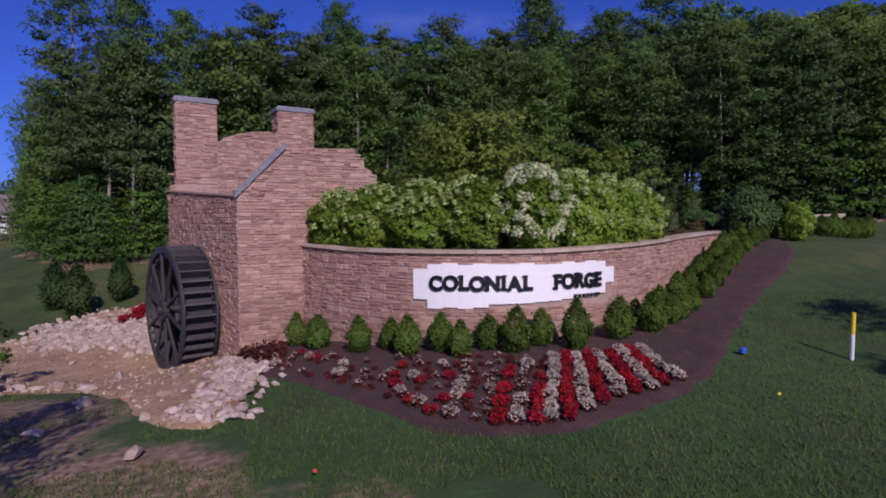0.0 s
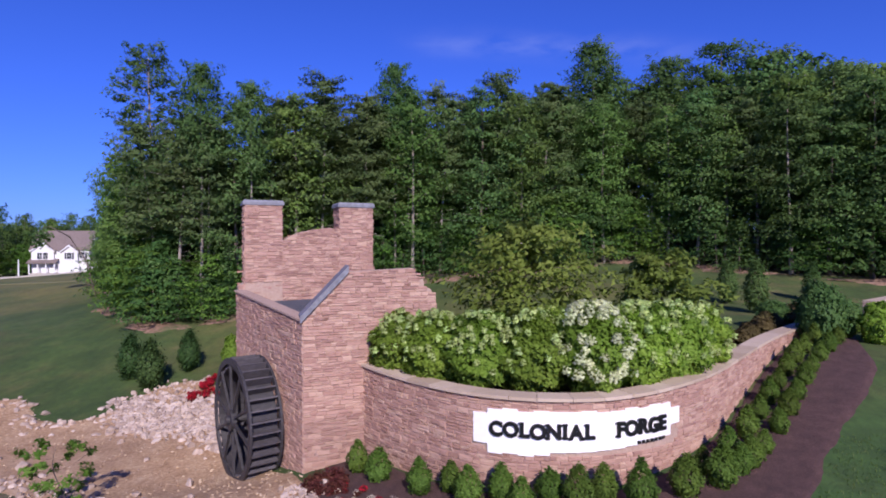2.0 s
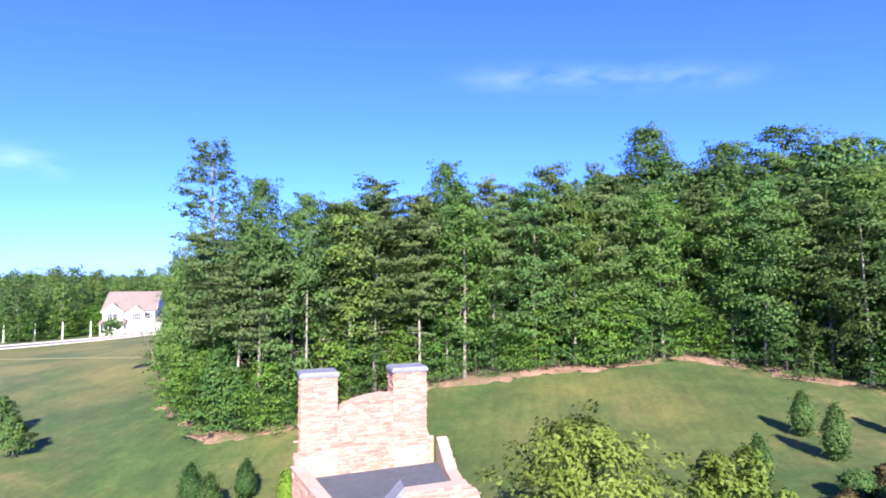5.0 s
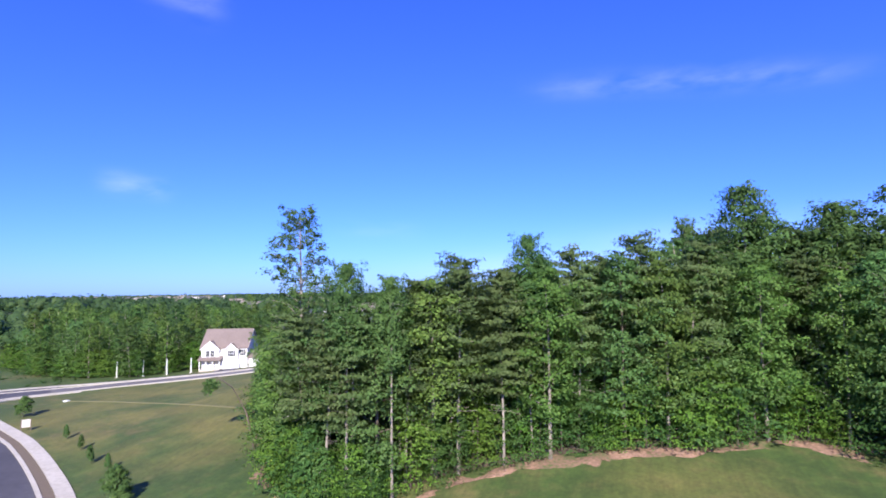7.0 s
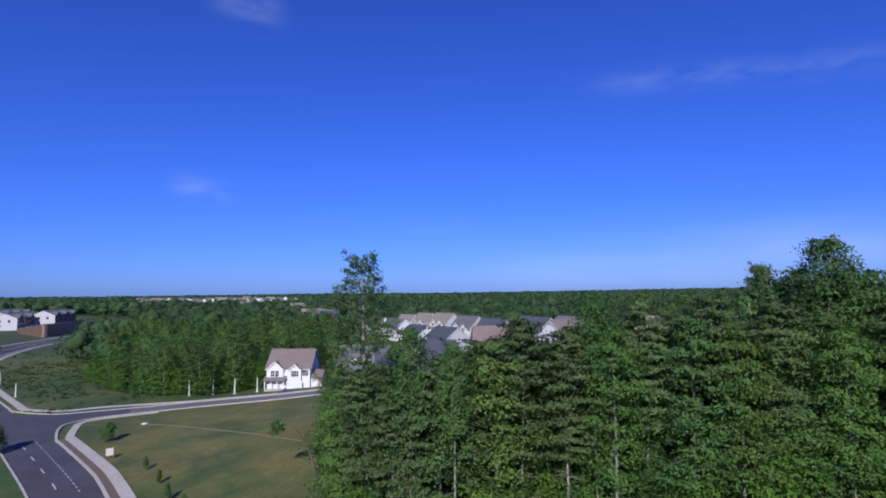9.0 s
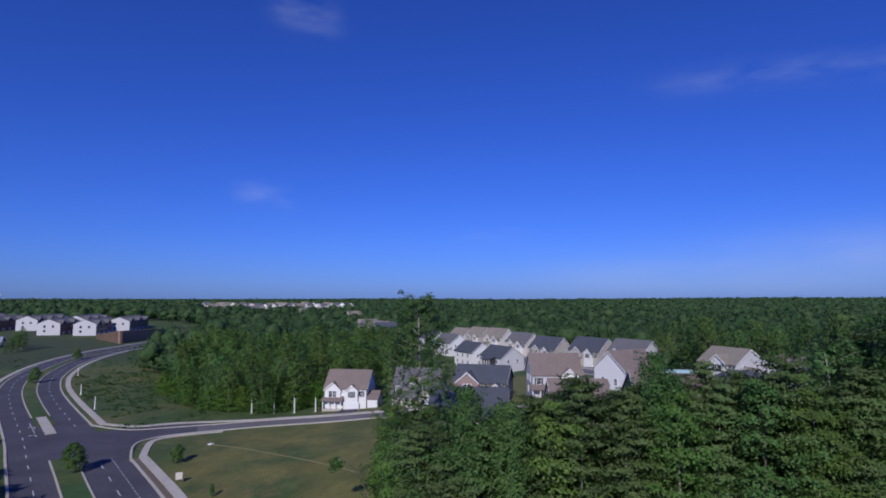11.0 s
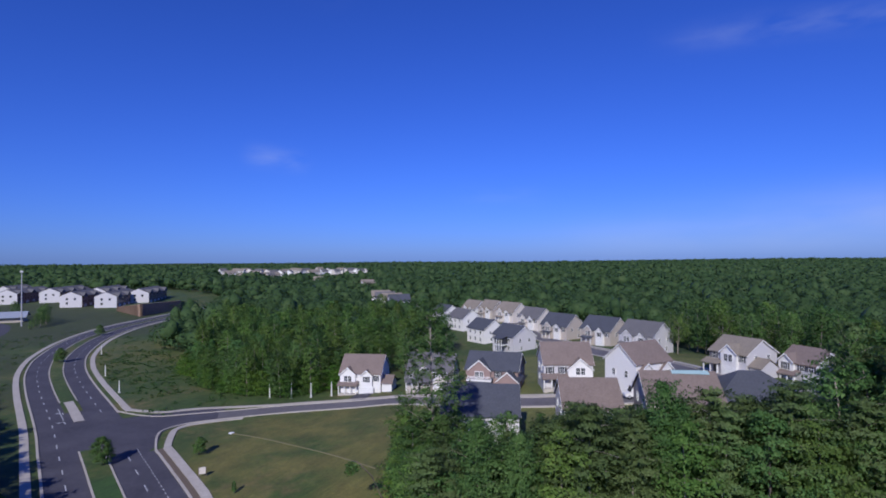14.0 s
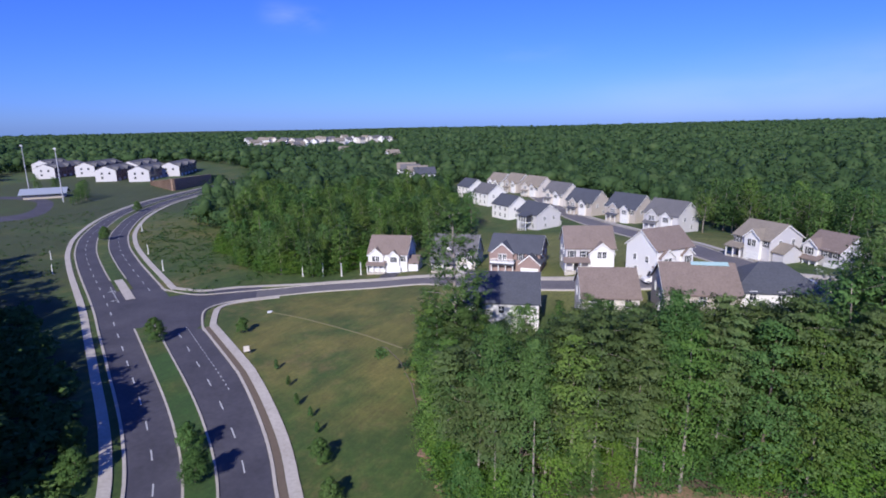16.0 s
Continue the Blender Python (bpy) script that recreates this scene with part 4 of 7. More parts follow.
# ---- plants ----
def cards(nrg, centres, size, up=0.4, aspect=1.6, around=None, rough=0.28):
    """Small leaf blades at the centres: bent pairs of triangles, or single ones that shade as a rounded mass about the points around."""
    n = len(centres)
    nor = nrg.normal(size=(n, 3)) + np.array((0, 0, up * 2))
    if around is not None:
        soft = centres - around
        soft /= np.linalg.norm(soft, axis=1)[:, None] + 1e-6
        soft = soft + np.array((0, 0, 0.35)) + nrg.normal(size=(n, 3)) * rough
        soft /= np.linalg.norm(soft, axis=1)[:, None] + 1e-6
        nor = nor / np.linalg.norm(nor, axis=1)[:, None] + soft * 1.2
    nor /= np.linalg.norm(nor, axis=1)[:, None]
    u = np.cross(nor, nrg.normal(size=(n, 3)))
    u /= np.linalg.norm(u, axis=1)[:, None] + 1e-9
    w = np.cross(nor, u)
    s = (size * nrg.uniform(0.6, 1.3, n))[:, None]
    a, b = centres - u * s * aspect / 2, centres + u * s * aspect / 2
    if around is not None:
        flip = ((nor * soft).sum(1) < 0)[:, None]
        w = np.where(flip, -w, w)
        g = Geo()
        g.v = np.stack([a - w * s * 0.42, b, a * 0.6 + b * 0.4 + w * s * 0.62], 1).reshape(-1, 3).tolist()
        g.f = [(3 * i, 3 * i + 1, 3 * i + 2) for i in range(n)]
        g.n = np.repeat(soft, 3, axis=0).tolist()
        return g
    l, r = centres + w * s / 2 + nor * s * 0.15, centres - w * s / 2 + nor * s * 0.15
    v = np.stack([a, r, b, l], 1).reshape(-1, 3)
    g = Geo()
    g.v = [tuple(p) for p in v]
    g.f = [(4 * i, 4 * i + 1, 4 * i + 2, 4 * i + 3) for i in range(n)]
    return g


def blob_points(nrg, n, c, r, shell=0.5):
    d = nrg.normal(size=(n, 3))
    d /= np.linalg.norm(d, axis=1)[:, None]
    return np.array(c) + d * np.array(r) * (nrg.uniform(shell, 1, n) ** 0.6)[:, None]


def tree_template(name, seed, height, spread, base, mat, bark, count, size, label, shape="round", trunk_r=0.2, clumps=34, flat=0.6, limbs=True):
    """A tree: tapered leaning trunk with limbs, and a crown of leaf sprays at the limbs' ends."""
    nrg = np.random.default_rng(seed)
    ob = thing(name, Matrix(), label, "tree", "woodland trees")
    g = Geo()
    lean = nrg.normal(size=2) * 0.03 * height
    trunk = lambda k: Vector((lean[0] * k * k + 0.15 * math.sin(5 * k + seed), lean[1] * k * k + 0.15 * math.cos(4 * k), height * k))
    ks = np.linspace(0, 0.95, 8)
    g.tube([trunk(k) - Vector((0, 0, 0.4 if k == 0 else 0)) for k in ks], [trunk_r * (1.25 if k == 0 else 1) * (1 - 0.85 * k) for k in ks], 7)
    pts, mids = [], []
    full = 0.0 if shape in ("plume", "open") else 0.12
    per = int(count * 2.0 * (1 - full)) // clumps

    def width(q):
        return dict(round=math.sin(3.1416 * min(0.97, q * 0.84 + 0.14)) ** 0.8 * (1.16 - 0.55 * q), open=math.sin(3.1416 * (q * 0.8 + 0.12)) ** 0.6, cone=1.05 - 0.95 * q, column=(0.84 + 0.25 * math.sin(14 * q + seed)) * (1.1 - 0.7 * q), plume=(0.15 + 0.85 * nrg.uniform() ** 1.5) * (1.2 - q))[shape]

    for i in range(clumps):
        k = base + (0.98 - base) * ((i + nrg.uniform(0, 1)) / clumps)
        q = (k - base) / (1 - base)
        wide = width(q)
        a = i * 2.4 + nrg.uniform(-0.5, 0.5)
        reach = spread * wide * nrg.uniform(0.3, 1.12) ** 0.7
        p = trunk(k) + Vector((math.cos(a) * reach, math.sin(a) * reach, nrg.uniform(-0.05, 0.3) * reach))
        s = trunk(max(0.08, k - 0.08 * nrg.uniform(0.5, 1.5)))
        if limbs and reach > 0.3 * spread and i % 4 == 0:
            g.tube([s, s.lerp(p, 0.5) + Vector((0, 0, -0.1 * reach)), p], [trunk_r * 0.3 * (1 - 0.6 * q), trunk_r * 0.2 * (1 - 0.6 * q), 0.02], 4)
        r = spread * nrg.uniform(0.18, 0.4) * (0.62 if shape == "open" else 1) * (0.7 + 0.3 * wide)
        pts.append(np.array(p) + np.clip(nrg.normal(size=(per, 3)), -1.5, 1.5) * np.array((r, r, r * flat)) * 0.58)
        core = np.array(trunk(max(0.1, k - 0.06))) * 0.35 + np.array(p) * 0.65 - np.array((0, 0, r * 0.3))
        mids.append(np.repeat(core[None], per, axis=0))
    # loose leaves all over the crown's uneven outside
    rim, hub = [], []
    while len(rim) < int(count * 2.0 * full):
        q, a = nrg.uniform(), nrg.uniform(0, 6.283)
        if nrg.uniform() > width(q):
            continue
        k = base + (0.99 - base) * q
        bumpy = 0.8 + 0.5 * noise.noise(Vector((math.cos(a) * 2.0, math.sin(a) * 2.0, k * height * 0.6 + seed)))
        reach = spread * width(q) * bumpy * (1 - 0.6 * nrg.uniform() ** 2)
        c = trunk(k)
        rim.append((c.x + math.cos(a) * reach, c.y + math.sin(a) * reach, c.z + nrg.normal() * 0.25))
        hub.append((c.x, c.y, c.z - 0.35 * reach))
    if rim:
        pts.append(np.array(rim))
        mids.append(np.array(hub))
    part("trunk", g, bark, ob, smooth=True)
    part("crown", cards(nrg, np.concatenate(pts), size * 0.74, 0.3, 1.7, np.concatenate(mids)), mat, ob)
    return ob


CROWN = dict(
    round=lambda q: math.sqrt(max(0.03, 1 - ((q - 0.36) / 0.66) ** 2)),
    oval=lambda q: math.sqrt(max(0.03, 1 - ((q - 0.45) / 0.57) ** 2)) * 0.95,
    pine=lambda q: 0.22 + 0.78 * (1 - q ** 2.4) * (0.75 + 0.25 * min(1, q * 4)),
    cone=lambda q: 1.08 - 0.95 * q,
    open=lambda q: 0.45 + 0.55 * math.sin(3.1416 * min(0.95, q * 0.9 + 0.1)))


def bough_tree(name, seed, height, spread, base, mat, bark, label, form, trunk_r, boughs, per, size, rise=(0.1, 0.5), flat=0.35, tuft=0.2, bare=0):
    """A tree of separate boughs: each leaves the trunk, carries side twigs, and ends in flat uneven sprays of small leaves."""
    nrg = np.random.default_rng(seed)
    ob = thing(name, Matrix(), label, "tree", "woodland trees")
    g, width = Geo(), CROWN[form]
    lean = nrg.normal(size=2) * 0.022 * height
    trunk = lambda k: Vector((lean[0] * k * k + 0.12 * math.sin(5 * k + seed), lean[1] * k * k + 0.12 * math.cos(4 * k), height * k))
    ks = np.linspace(0, 0.96, 9)
    g.tube([trunk(k) - Vector((0, 0, 0.4 if k == 0 else 0)) for k in ks], [trunk_r * (1.3 if k == 0 else 1) * (1 - 0.87 * k) for k in ks], 7)
    lobes = nrg.uniform(0, 6.28, 4)
    pts, hubs = [], []
    for i in range(boughs):
        q = (i + nrg.uniform(0, 1)) / boughs
        k = base + (0.985 - base) * q
        a = i * 2.4 + nrg.uniform(-0.6, 0.6)
        # the crown swells in some directions and thins in others
        swell = 1 + 0.2 * math.sin(2 * a + lobes[0] + 5 * q) + 0.16 * math.sin(3 * a + lobes[1] - 7 * q)
        reach = spread * width(q) * swell * nrg.uniform(0.62, 1.08)
        el = nrg.uniform(*rise) + 0.5 * max(0, q - 0.7)
        s = trunk(max(0.06, k - 0.5 * math.tan(el) * reach / height))
        out_dir = Vector((math.cos(a), math.sin(a), 0))
        tip = s + out_dir * reach + Vector((0, 0, math.tan(min(el, 1.0)) * reach))
        if i % (1 if form == "open" else 4) == 0:
            g.tube([s, s.lerp(tip, 0.55) + Vector((0, 0, 0.04 * reach)), tip], [trunk_r * 0.26 * (1.1 - 0.7 * q), trunk_r * 0.16 * (1.1 - 0.7 * q), 0.015], 4)
        side = Vector((-out_dir.y, out_dir.x, 0))
        for f, w in ((0.42, nrg.uniform(-0.3, 0.3)), (0.68, nrg.uniform(0.12, 0.36)), (0.74, -nrg.uniform(0.12, 0.36)), (1.0, nrg.uniform(-0.12, 0.12))):
            c = s.lerp(tip, f) + side * w * reach + Vector((0, 0, nrg.uniform(-0.12, 0.12)))
            r = spread * tuft * nrg.uniform(0.7, 1.35) * (0.65 + 0.35 * width(q))
            d = np.clip(nrg.normal(size=(per, 3)), -1.7, 1.7) * (r * 0.62, r * 0.62, r * flat * 0.62)
            if bare:           # a pine's spray runs out along its twig like a feather
                along, across = d[:, :1] * 1.35, d[:, 1:2] * 0.6
                ray = out_dir * 1.0 + side * w * 2.2
                ray.normalize()
                d[:, :2] = along * (ray.x, ray.y) + across * (-ray.y, ray.x)
                d[:, 2] += 0.12 * along[:, 0] - 0.1 * d[:, 2]
            else:
                d[:, 2] -= 0.25 * (d[:, 0] ** 2 + d[:, 1] ** 2) / r
            pts.append(np.array(c) + d)
            hubs.append(np.tile(np.array(c - out_dir * r * 0.9 - Vector((0, 0, r * 0.75))), (per, 1)))
    for i in range(bare):
        k, a = base * nrg.uniform(0.35, 1.0), nrg.uniform(0, 6.28)
        l = spread * nrg.uniform(0.25, 0.6)
        g.tube([trunk(k), trunk(k) + Vector((math.cos(a) * l, math.sin(a) * l, nrg.uniform(-0.2, 0.25) * l))], [trunk_r * 0.16, 0.012], 3)
    part("trunk", g, bark, ob, smooth=True)
    part("crown", cards(nrg, np.concatenate(pts), size, 0.3, 2.3 if bare else 1.7, np.concatenate(hubs), 0.2), mat, ob)
    return ob


TREES = {}
for key, args in dict(
        oak=("broadleaf_tree", 1, 18, 4.3, 0.16, LEAF_OAK, BARK, "tall dark green broadleaf tree in the wood", "round", 0.24, 46, 46, 0.2, (0.05, 0.5), 0.36, 0.23),
        oak_b=("broadleaf_tree", 2, 17, 3.9, 0.22, LEAF_OAK, PALEBARK, "dark green broadleaf tree with a pale trunk", "oval", 0.2, 42, 46, 0.2, (0.05, 0.5), 0.36, 0.24),
        pine=("pine_tree", 3, 18, 3.4, 0.42, LEAF_PINE, PALEBARK, "olive green pine with layered boughs", "pine", 0.16, 54, 40, 0.155, (-0.1, 0.4), 0.24, 0.25, 12),
        pine_b=("pine_tree", 4, 17, 3.0, 0.36, LEAF_PINE, PALEBARK, "olive green pine with layered boughs", "oval", 0.15, 52, 40, 0.155, (-0.1, 0.4), 0.24, 0.27, 12),
        ash=("ash_tree", 12, 17, 3.8, 0.2, LEAF_MID, PALEBARK, "fresh green broadleaf tree in the wood", "oval", 0.2, 42, 46, 0.2, (0.05, 0.5), 0.4, 0.24),
        back_oak=("broadleaf_tree", 13, 17, 4.4, 0.2, LEAF_OAK, PALEBARK, "green broadleaf tree deep in the wood", "round", 0.24, 52, 16, 0.28),
        back_pine=("pine_tree", 14, 17, 3.6, 0.4, LEAF_PINE, BARK, "olive green pine deep in the wood", "pine", 0.2, 54, 18, 0.21, (-0.1, 0.4), 0.26, 0.24, 6),
        crowned=("tulip_tree", 16, 27, 3.6, 0.58, LEAF_OAK, PALEBARK, "very tall tree with a full rounded crown", "oval", 0.26, 66, 38, 0.22, (0.3, 0.8), 0.7, 0.22),
        open_tree=("tulip_tree", 15, 27, 4.0, 0.44, LEAF_OAK, PALEBARK, "very tall tree with an open ragged crown", "open", 0.26, 46, 40, 0.2, (0.3, 0.8), 0.8, 0.12),
        bare_tree=("bare_tree", 17, 13, 4.6, 0.35, LEAF_MID, PALEBARK, "pale half-bare tree in front of the wood", "open", 0.2, 40, 9, 0.32, (0.4, 0.9), 0.7, 0.16),
        sapling=("understorey_tree", 6, 7, 3.2, 0.06, LEAF_LIGHT, BARK, "bright green young tree along the wood's edge", "round", 0.08, 34, 15, 0.2, (-0.05, 0.35), 0.2, 0.24),
        under=("understorey_tree", 7, 8, 3.3, 0.05, LEAF_UNDER, BARK, "green young tree along the wood's edge", "cone", 0.1, 36, 15, 0.2, (-0.05, 0.3), 0.2, 0.24),
        far_oak=("broadleaf_tree", 8, 17, 4.6, 0.14, LEAF_OAK, PALEBARK, "green broadleaf tree of the far wood", "round", 0.24, 44, 10, 0.42, (0.1, 0.6), 0.6, 0.25),
        far_ash=("ash_tree", 9, 18, 4.2, 0.16, LEAF_MID, PALEBARK, "lighter green broadleaf tree of the far wood", "oval", 0.24, 42, 10, 0.42, (0.1, 0.6), 0.6, 0.25),
        far_pine=("pine_tree", 10, 17, 3.9, 0.18, LEAF_UNDER, BARK, "dark green pine of the far wood", "cone", 0.22, 44, 10, 0.4, (0.0, 0.3), 0.4, 0.25)).items():
    TREES[key] = (bough_tree(*args), args[2])
used = set()


def plant(key, x, y, scale=1.0, turn=0.0, tall=1.0, sink=0.0):
    template = TREES[key][0]
    m = Matrix.Translation((x, y, ground_z(x, y) - sink)) @ Matrix.Rotation(turn, 4, "Z")
    ob = copy_thing(template, m) if key in used else template
    used.add(key)
    ob.matrix_basis = m @ Matrix.Diagonal((scale, scale, scale * tall, 1))
    return ob


rng = random.Random(77)
EDGE = catmull([(-55.3, 84), (-57.3, 76), (-54.3, 67), (-43, 57.5), (-38.8, 49.8), (-33, 44.9), (-28.5, 43.5), (-24, 45.5), (-17, 51), (-9, 55.2), (-4, 57.2), (2, 58.8), (9, 61), (15, 61.2), (22, 55.5), (30, 50), (42, 45), (60, 38)], 1.0)
# tall trees that stand above the wood
for x, y, top, t, k in ((-43, 63, 32.4, "open_tree", 1.35), (-26.4, 45.4, 23.9, "crowned", 0.66), (-22.6, 47, 22.6, "crowned", 0.58), (-11.6, 56.6, 26.9, "crowned", 0.66), (-10.2, 57.6, 24.6, "crowned", 0.5), (-50.5, 66, 18.5, "open_tree", 0.6), (10.4, 69, 32.5, "crowned", 1.0), (13, 71, 29, "oak", 1.2), (24.5, 66, 31.2, "oak", 1.4), (5.0, 78, 30.2, "open_tree", 0.75), (29, 63, 29, "oak_b", 1.4), (19, 68, 30, "crowned", 1.1)):
    plant(t, x, y, k, rng.uniform(0, 6), (top - ground_z(x, y)) / TREES[t][1] / k)
placed = []


def fits(x, y, gap):
    if all((x - a) ** 2 + (y - b) ** 2 > gap * gap for a, b in placed):
        placed.append((x, y))
        return True
    return False


INWARD = offset(EDGE, -1.0) - EDGE
if INWARD[40][1] < 0:
    INWARD = -INWARD
for i in range(0, len(EDGE), 2):
    x, y = EDGE[i] + INWARD[i] * rng.uniform(0.2, 3)
    plant(rng.choice(("sapling", "under", "under")), x, y, rng.uniform(0.58, 0.95) if -26 < x < -2 else rng.uniform(0.5, 1.2), rng.uniform(0, 6))
for i in range(120):
    j = rng.randrange(len(EDGE))
    x, y = EDGE[j] + INWARD[j] * rng.uniform(1.5, 9)
    if x > -58:
        plant(rng.choice(("under", "under", "sapling")), x, y, rng.uniform(0.5, 0.95) if -26 < x < -2 else rng.uniform(0.6, 1.25), rng.uniform(0, 6))
for i in range(26):
    j = int(np.argmin(np.abs(EDGE[:, 0] + rng.uniform(24, 42))))
    x, y = EDGE[j] + INWARD[j] * rng.uniform(0.6, 4)
    plant(rng.choice(("under", "sapling", "under")), x, y, rng.uniform(0.5, 0.95), rng.uniform(0, 6))
tries, n0 = 0, 0
while tries < 7000 and n0 < 225:
    tries += 1
    i = rng.randrange(len(EDGE))
    deep = 16 if EDGE[i][0] < 8 else 34
    d = rng.uniform(1.2, 8) if rng.random() < 0.6 else rng.uniform(8, deep)
    x, y = EDGE[i] + INWARD[i] * d
    if y > 96 or x < -61 or (x < -38 and y > 66) or not fits(x, y, 2.15):
        continue
    n0 += 1
    k = 0.99 + 0.024 * min(d, 8) if x >= 4 else 1.1 + 0.012 * min(d, 4) - 0.028 * max(0, d - 4)
    if x < -36:
        k *= 0.7 if d > 3 else 0.76
    elif x < -24 and d > 3:
        k *= 0.82
    elif -24 <= x < 8 and d < 4:
        k *= 1.05
    kinds = ("pine_b", "ash", "pine", "oak_b", "ash") if x < -34 else ("pine", "pine", "pine_b", "pine_b", "ash", "pine", "oak") if x < 1 else ("oak", "ash", "oak_b", "oak", "pine")
    t = rng.choice(kinds)
    if d > 9.5:
        t = "back_pine" if t.startswith("pine") else "back_oak"
    plant(t, x, y, rng.uniform(0.88, 1.03) * k, rng.uniform(0, 6), rng.choice((0.92, 0.95, 0.98, 1.0, 1.0)) * 18 / TREES[t][1])
n0, tries = 0, 0
while n0 < 46 and tries < 900:
    tries += 1
    x, y = rng.uniform(-30, 4), rng.uniform(62, 80)
    if fits(x, y, 2.4):
        n0 += 1
        plant(rng.choice(("back_pine", "back_pine", "back_oak")), x, y, rng.uniform(0.8, 0.95) * (0.9 if y < 68 else 0.72), rng.uniform(0, 6))
for i in range(14):
    plant("under", rng.uniform(-17, -5), rng.uniform(60, 69), rng.uniform(0.9, 1.25), rng.uniform(0, 6))
# street trees behind the first view, whose shadows fall on the near lawn
for t, x, y, k in (("oak_b", 15.6, 7.6, 0.46), ("oak", 20.5, 7.5, 0.5), ("oak_b", 14.5, 0.5, 0.52), ("oak", 22, 2, 0.55), ("oak_b", -6.4, 3.2, 0.38)):
    plant(t, x, y, k, x)
# lower growth in the yards behind the wood
for i in range(16):
    x, y = rng.uniform(-48, 8), rng.uniform(80, 90)
    if fits(x, y, 3):
        plant(rng.choice(("sapling", "under")), x, y, rng.uniform(0.6, 0.9), rng.uniform(0, 6))

for x, y, k in ((-18.5, 184, 1.0), (-3.5, 181, 0.95), (-31, 186, 0.9)):
    plant("bare_tree", x, y, k, x)

# woods north of the side street
BLOCK = [(-146, 102), (-130, 101), (-119, 107), (-113, 119), (-108, 134), (-104, 152), (-108, 178), (-142, 216), (-190, 255), (-260, 305), (-335, 300), (-330, 262), (-296, 224), (-246, 178), (-205, 142), (-176, 116)]
n0, tries = 0, 0
while n0 < 290 and tries < 14000:
    tries += 1
    x, y = rng.uniform(-330, -95), rng.uniform(95, 240)
    if inside(x, y, BLOCK) and (y < 96 - 0.5 * (x + 100) + 34 or (n0 > 150 and x > -230)) and fits(x, y, 4.6):
        n0 += 1
        plant(rng.choice(("far_oak", "far_ash", "far_ash", "far_pine")), x, y, rng.uniform(0.62, 0.98), rng.uniform(0, 6), rng.uniform(0.75, 1.1))
for i in range(70):
    a, b = ((-178, 112), (-146, 101)) if i % 4 == 0 else ((-146, 101), (-119, 105)) if i % 4 < 3 else ((-119, 106), (-106, 138))
    k = rng.random()
    x, y = a[0] + (b[0] - a[0]) * k + rng.uniform(-1.5, 1.5), a[1] + (b[1] - a[1]) * k + rng.uniform(1.2, 4)
    plant(rng.choice(("sapling", "under")), x, y, rng.uniform(0.6, 1.1), rng.uniform(0, 6))
# woods south of the boulevard, in whose shade the near footpath lies
nrg = np.random.default_rng(44)
stems, pts, mids = Geo(), [], []
for i in range(260):
    x = rng.uniform(-170, -34) if i % 4 else rng.uniform(-225, -34)
    y = (-21.5 if x > -75 else -5.5) - 0.24 * x - 26 * rng.random() ** 1.5
    if not fits(x, y, 2.6):
        continue
    h, z = rng.uniform(15, 21), ground_z(x, y)
    stems.tube([(x, y, z - 0.3), (x + 0.2, y, z + h * 0.5), (x, y + 0.2, z + h * 0.9)], [0.26, 0.17, 0.05], 6)
    for k in range(22):
        q = rng.random()
        a, reach = rng.uniform(0, 6.28), 4.6 * math.sin(3.1 * (0.12 + 0.82 * q)) * rng.uniform(0.3, 1)
        c = np.array((x + math.cos(a) * reach, y + math.sin(a) * reach, z + h * (0.16 + 0.8 * q)))
        pts.append(c + np.clip(nrg.normal(size=(26, 3)), -1.5, 1.5) * (1.1, 1.1, 0.7))
        mids.append(np.tile((x, y, z + h * 0.4), (26, 1)))
for i in range(1000):          # low scrub in the trees' shade
    x = rng.uniform(-165, -40)
    y = -0.24 * x - 12 + 22 * rng.random()
    if np.min(np.hypot(CENTRE[:, 0] - x, CENTRE[:, 1] - y)) < 14.5:
        continue
    z, h = ground_z(x, y), rng.uniform(0.5, 2.2)
    pts.append(np.array((x, y, z + h * 0.4)) + np.clip(nrg.normal(size=(24, 3)), -1.5, 1.5) * (0.8, 0.8, h * 0.3))
    mids.append(np.tile((x, y, z), (24, 1)))
south = tagged(part("south_woods", cards(nrg, np.concatenate(pts), 0.95, 0.3, 1.5, np.concatenate(mids)), LEAF_OAK), "dark broadleaf wood south of the boulevard", "woods", kind="stuff")
part("trunks", stems, BARK, south)
rough = []
for i in range(1500):
    if i % 3:
        x, y = rng.uniform(-330, -130), rng.uniform(20, 160)
        d = np.min(np.hypot(CENTRE[:, 0] - x, CENTRE[:, 1] - y))
        if d < 13.5 or d > 75 or y > 96 - 0.55 * (x + 130) + 4 or inside(x, y, BLOCK):
            continue
    else:
        x, y = rng.uniform(-240, -150), rng.uniform(88, 135)
        if np.min(np.hypot(CENTRE[:, 0] - x, CENTRE[:, 1] - y)) < 13.5 or inside(x, y, BLOCK):
            continue
    h = rng.uniform(0.2, 0.7) if rng.random() < 0.85 else rng.uniform(0.8, 1.6)
    rough.append(np.array((x, y, ground_z(x, y) + h * 0.35)) + np.clip(nrg.normal(size=(16, 3)), -1.5, 1.5) * (h * 1.1, h * 1.1, h * 0.35))
rough = np.concatenate(rough)
tagged(part("rough_growth", cards(nrg, rough, 0.42, 0.3, 1.5, rough - (0, 0, 1.0)), LEAF_UNDER), "clumps of weeds and brush on the unmown verges", "weeds", kind="stuff")
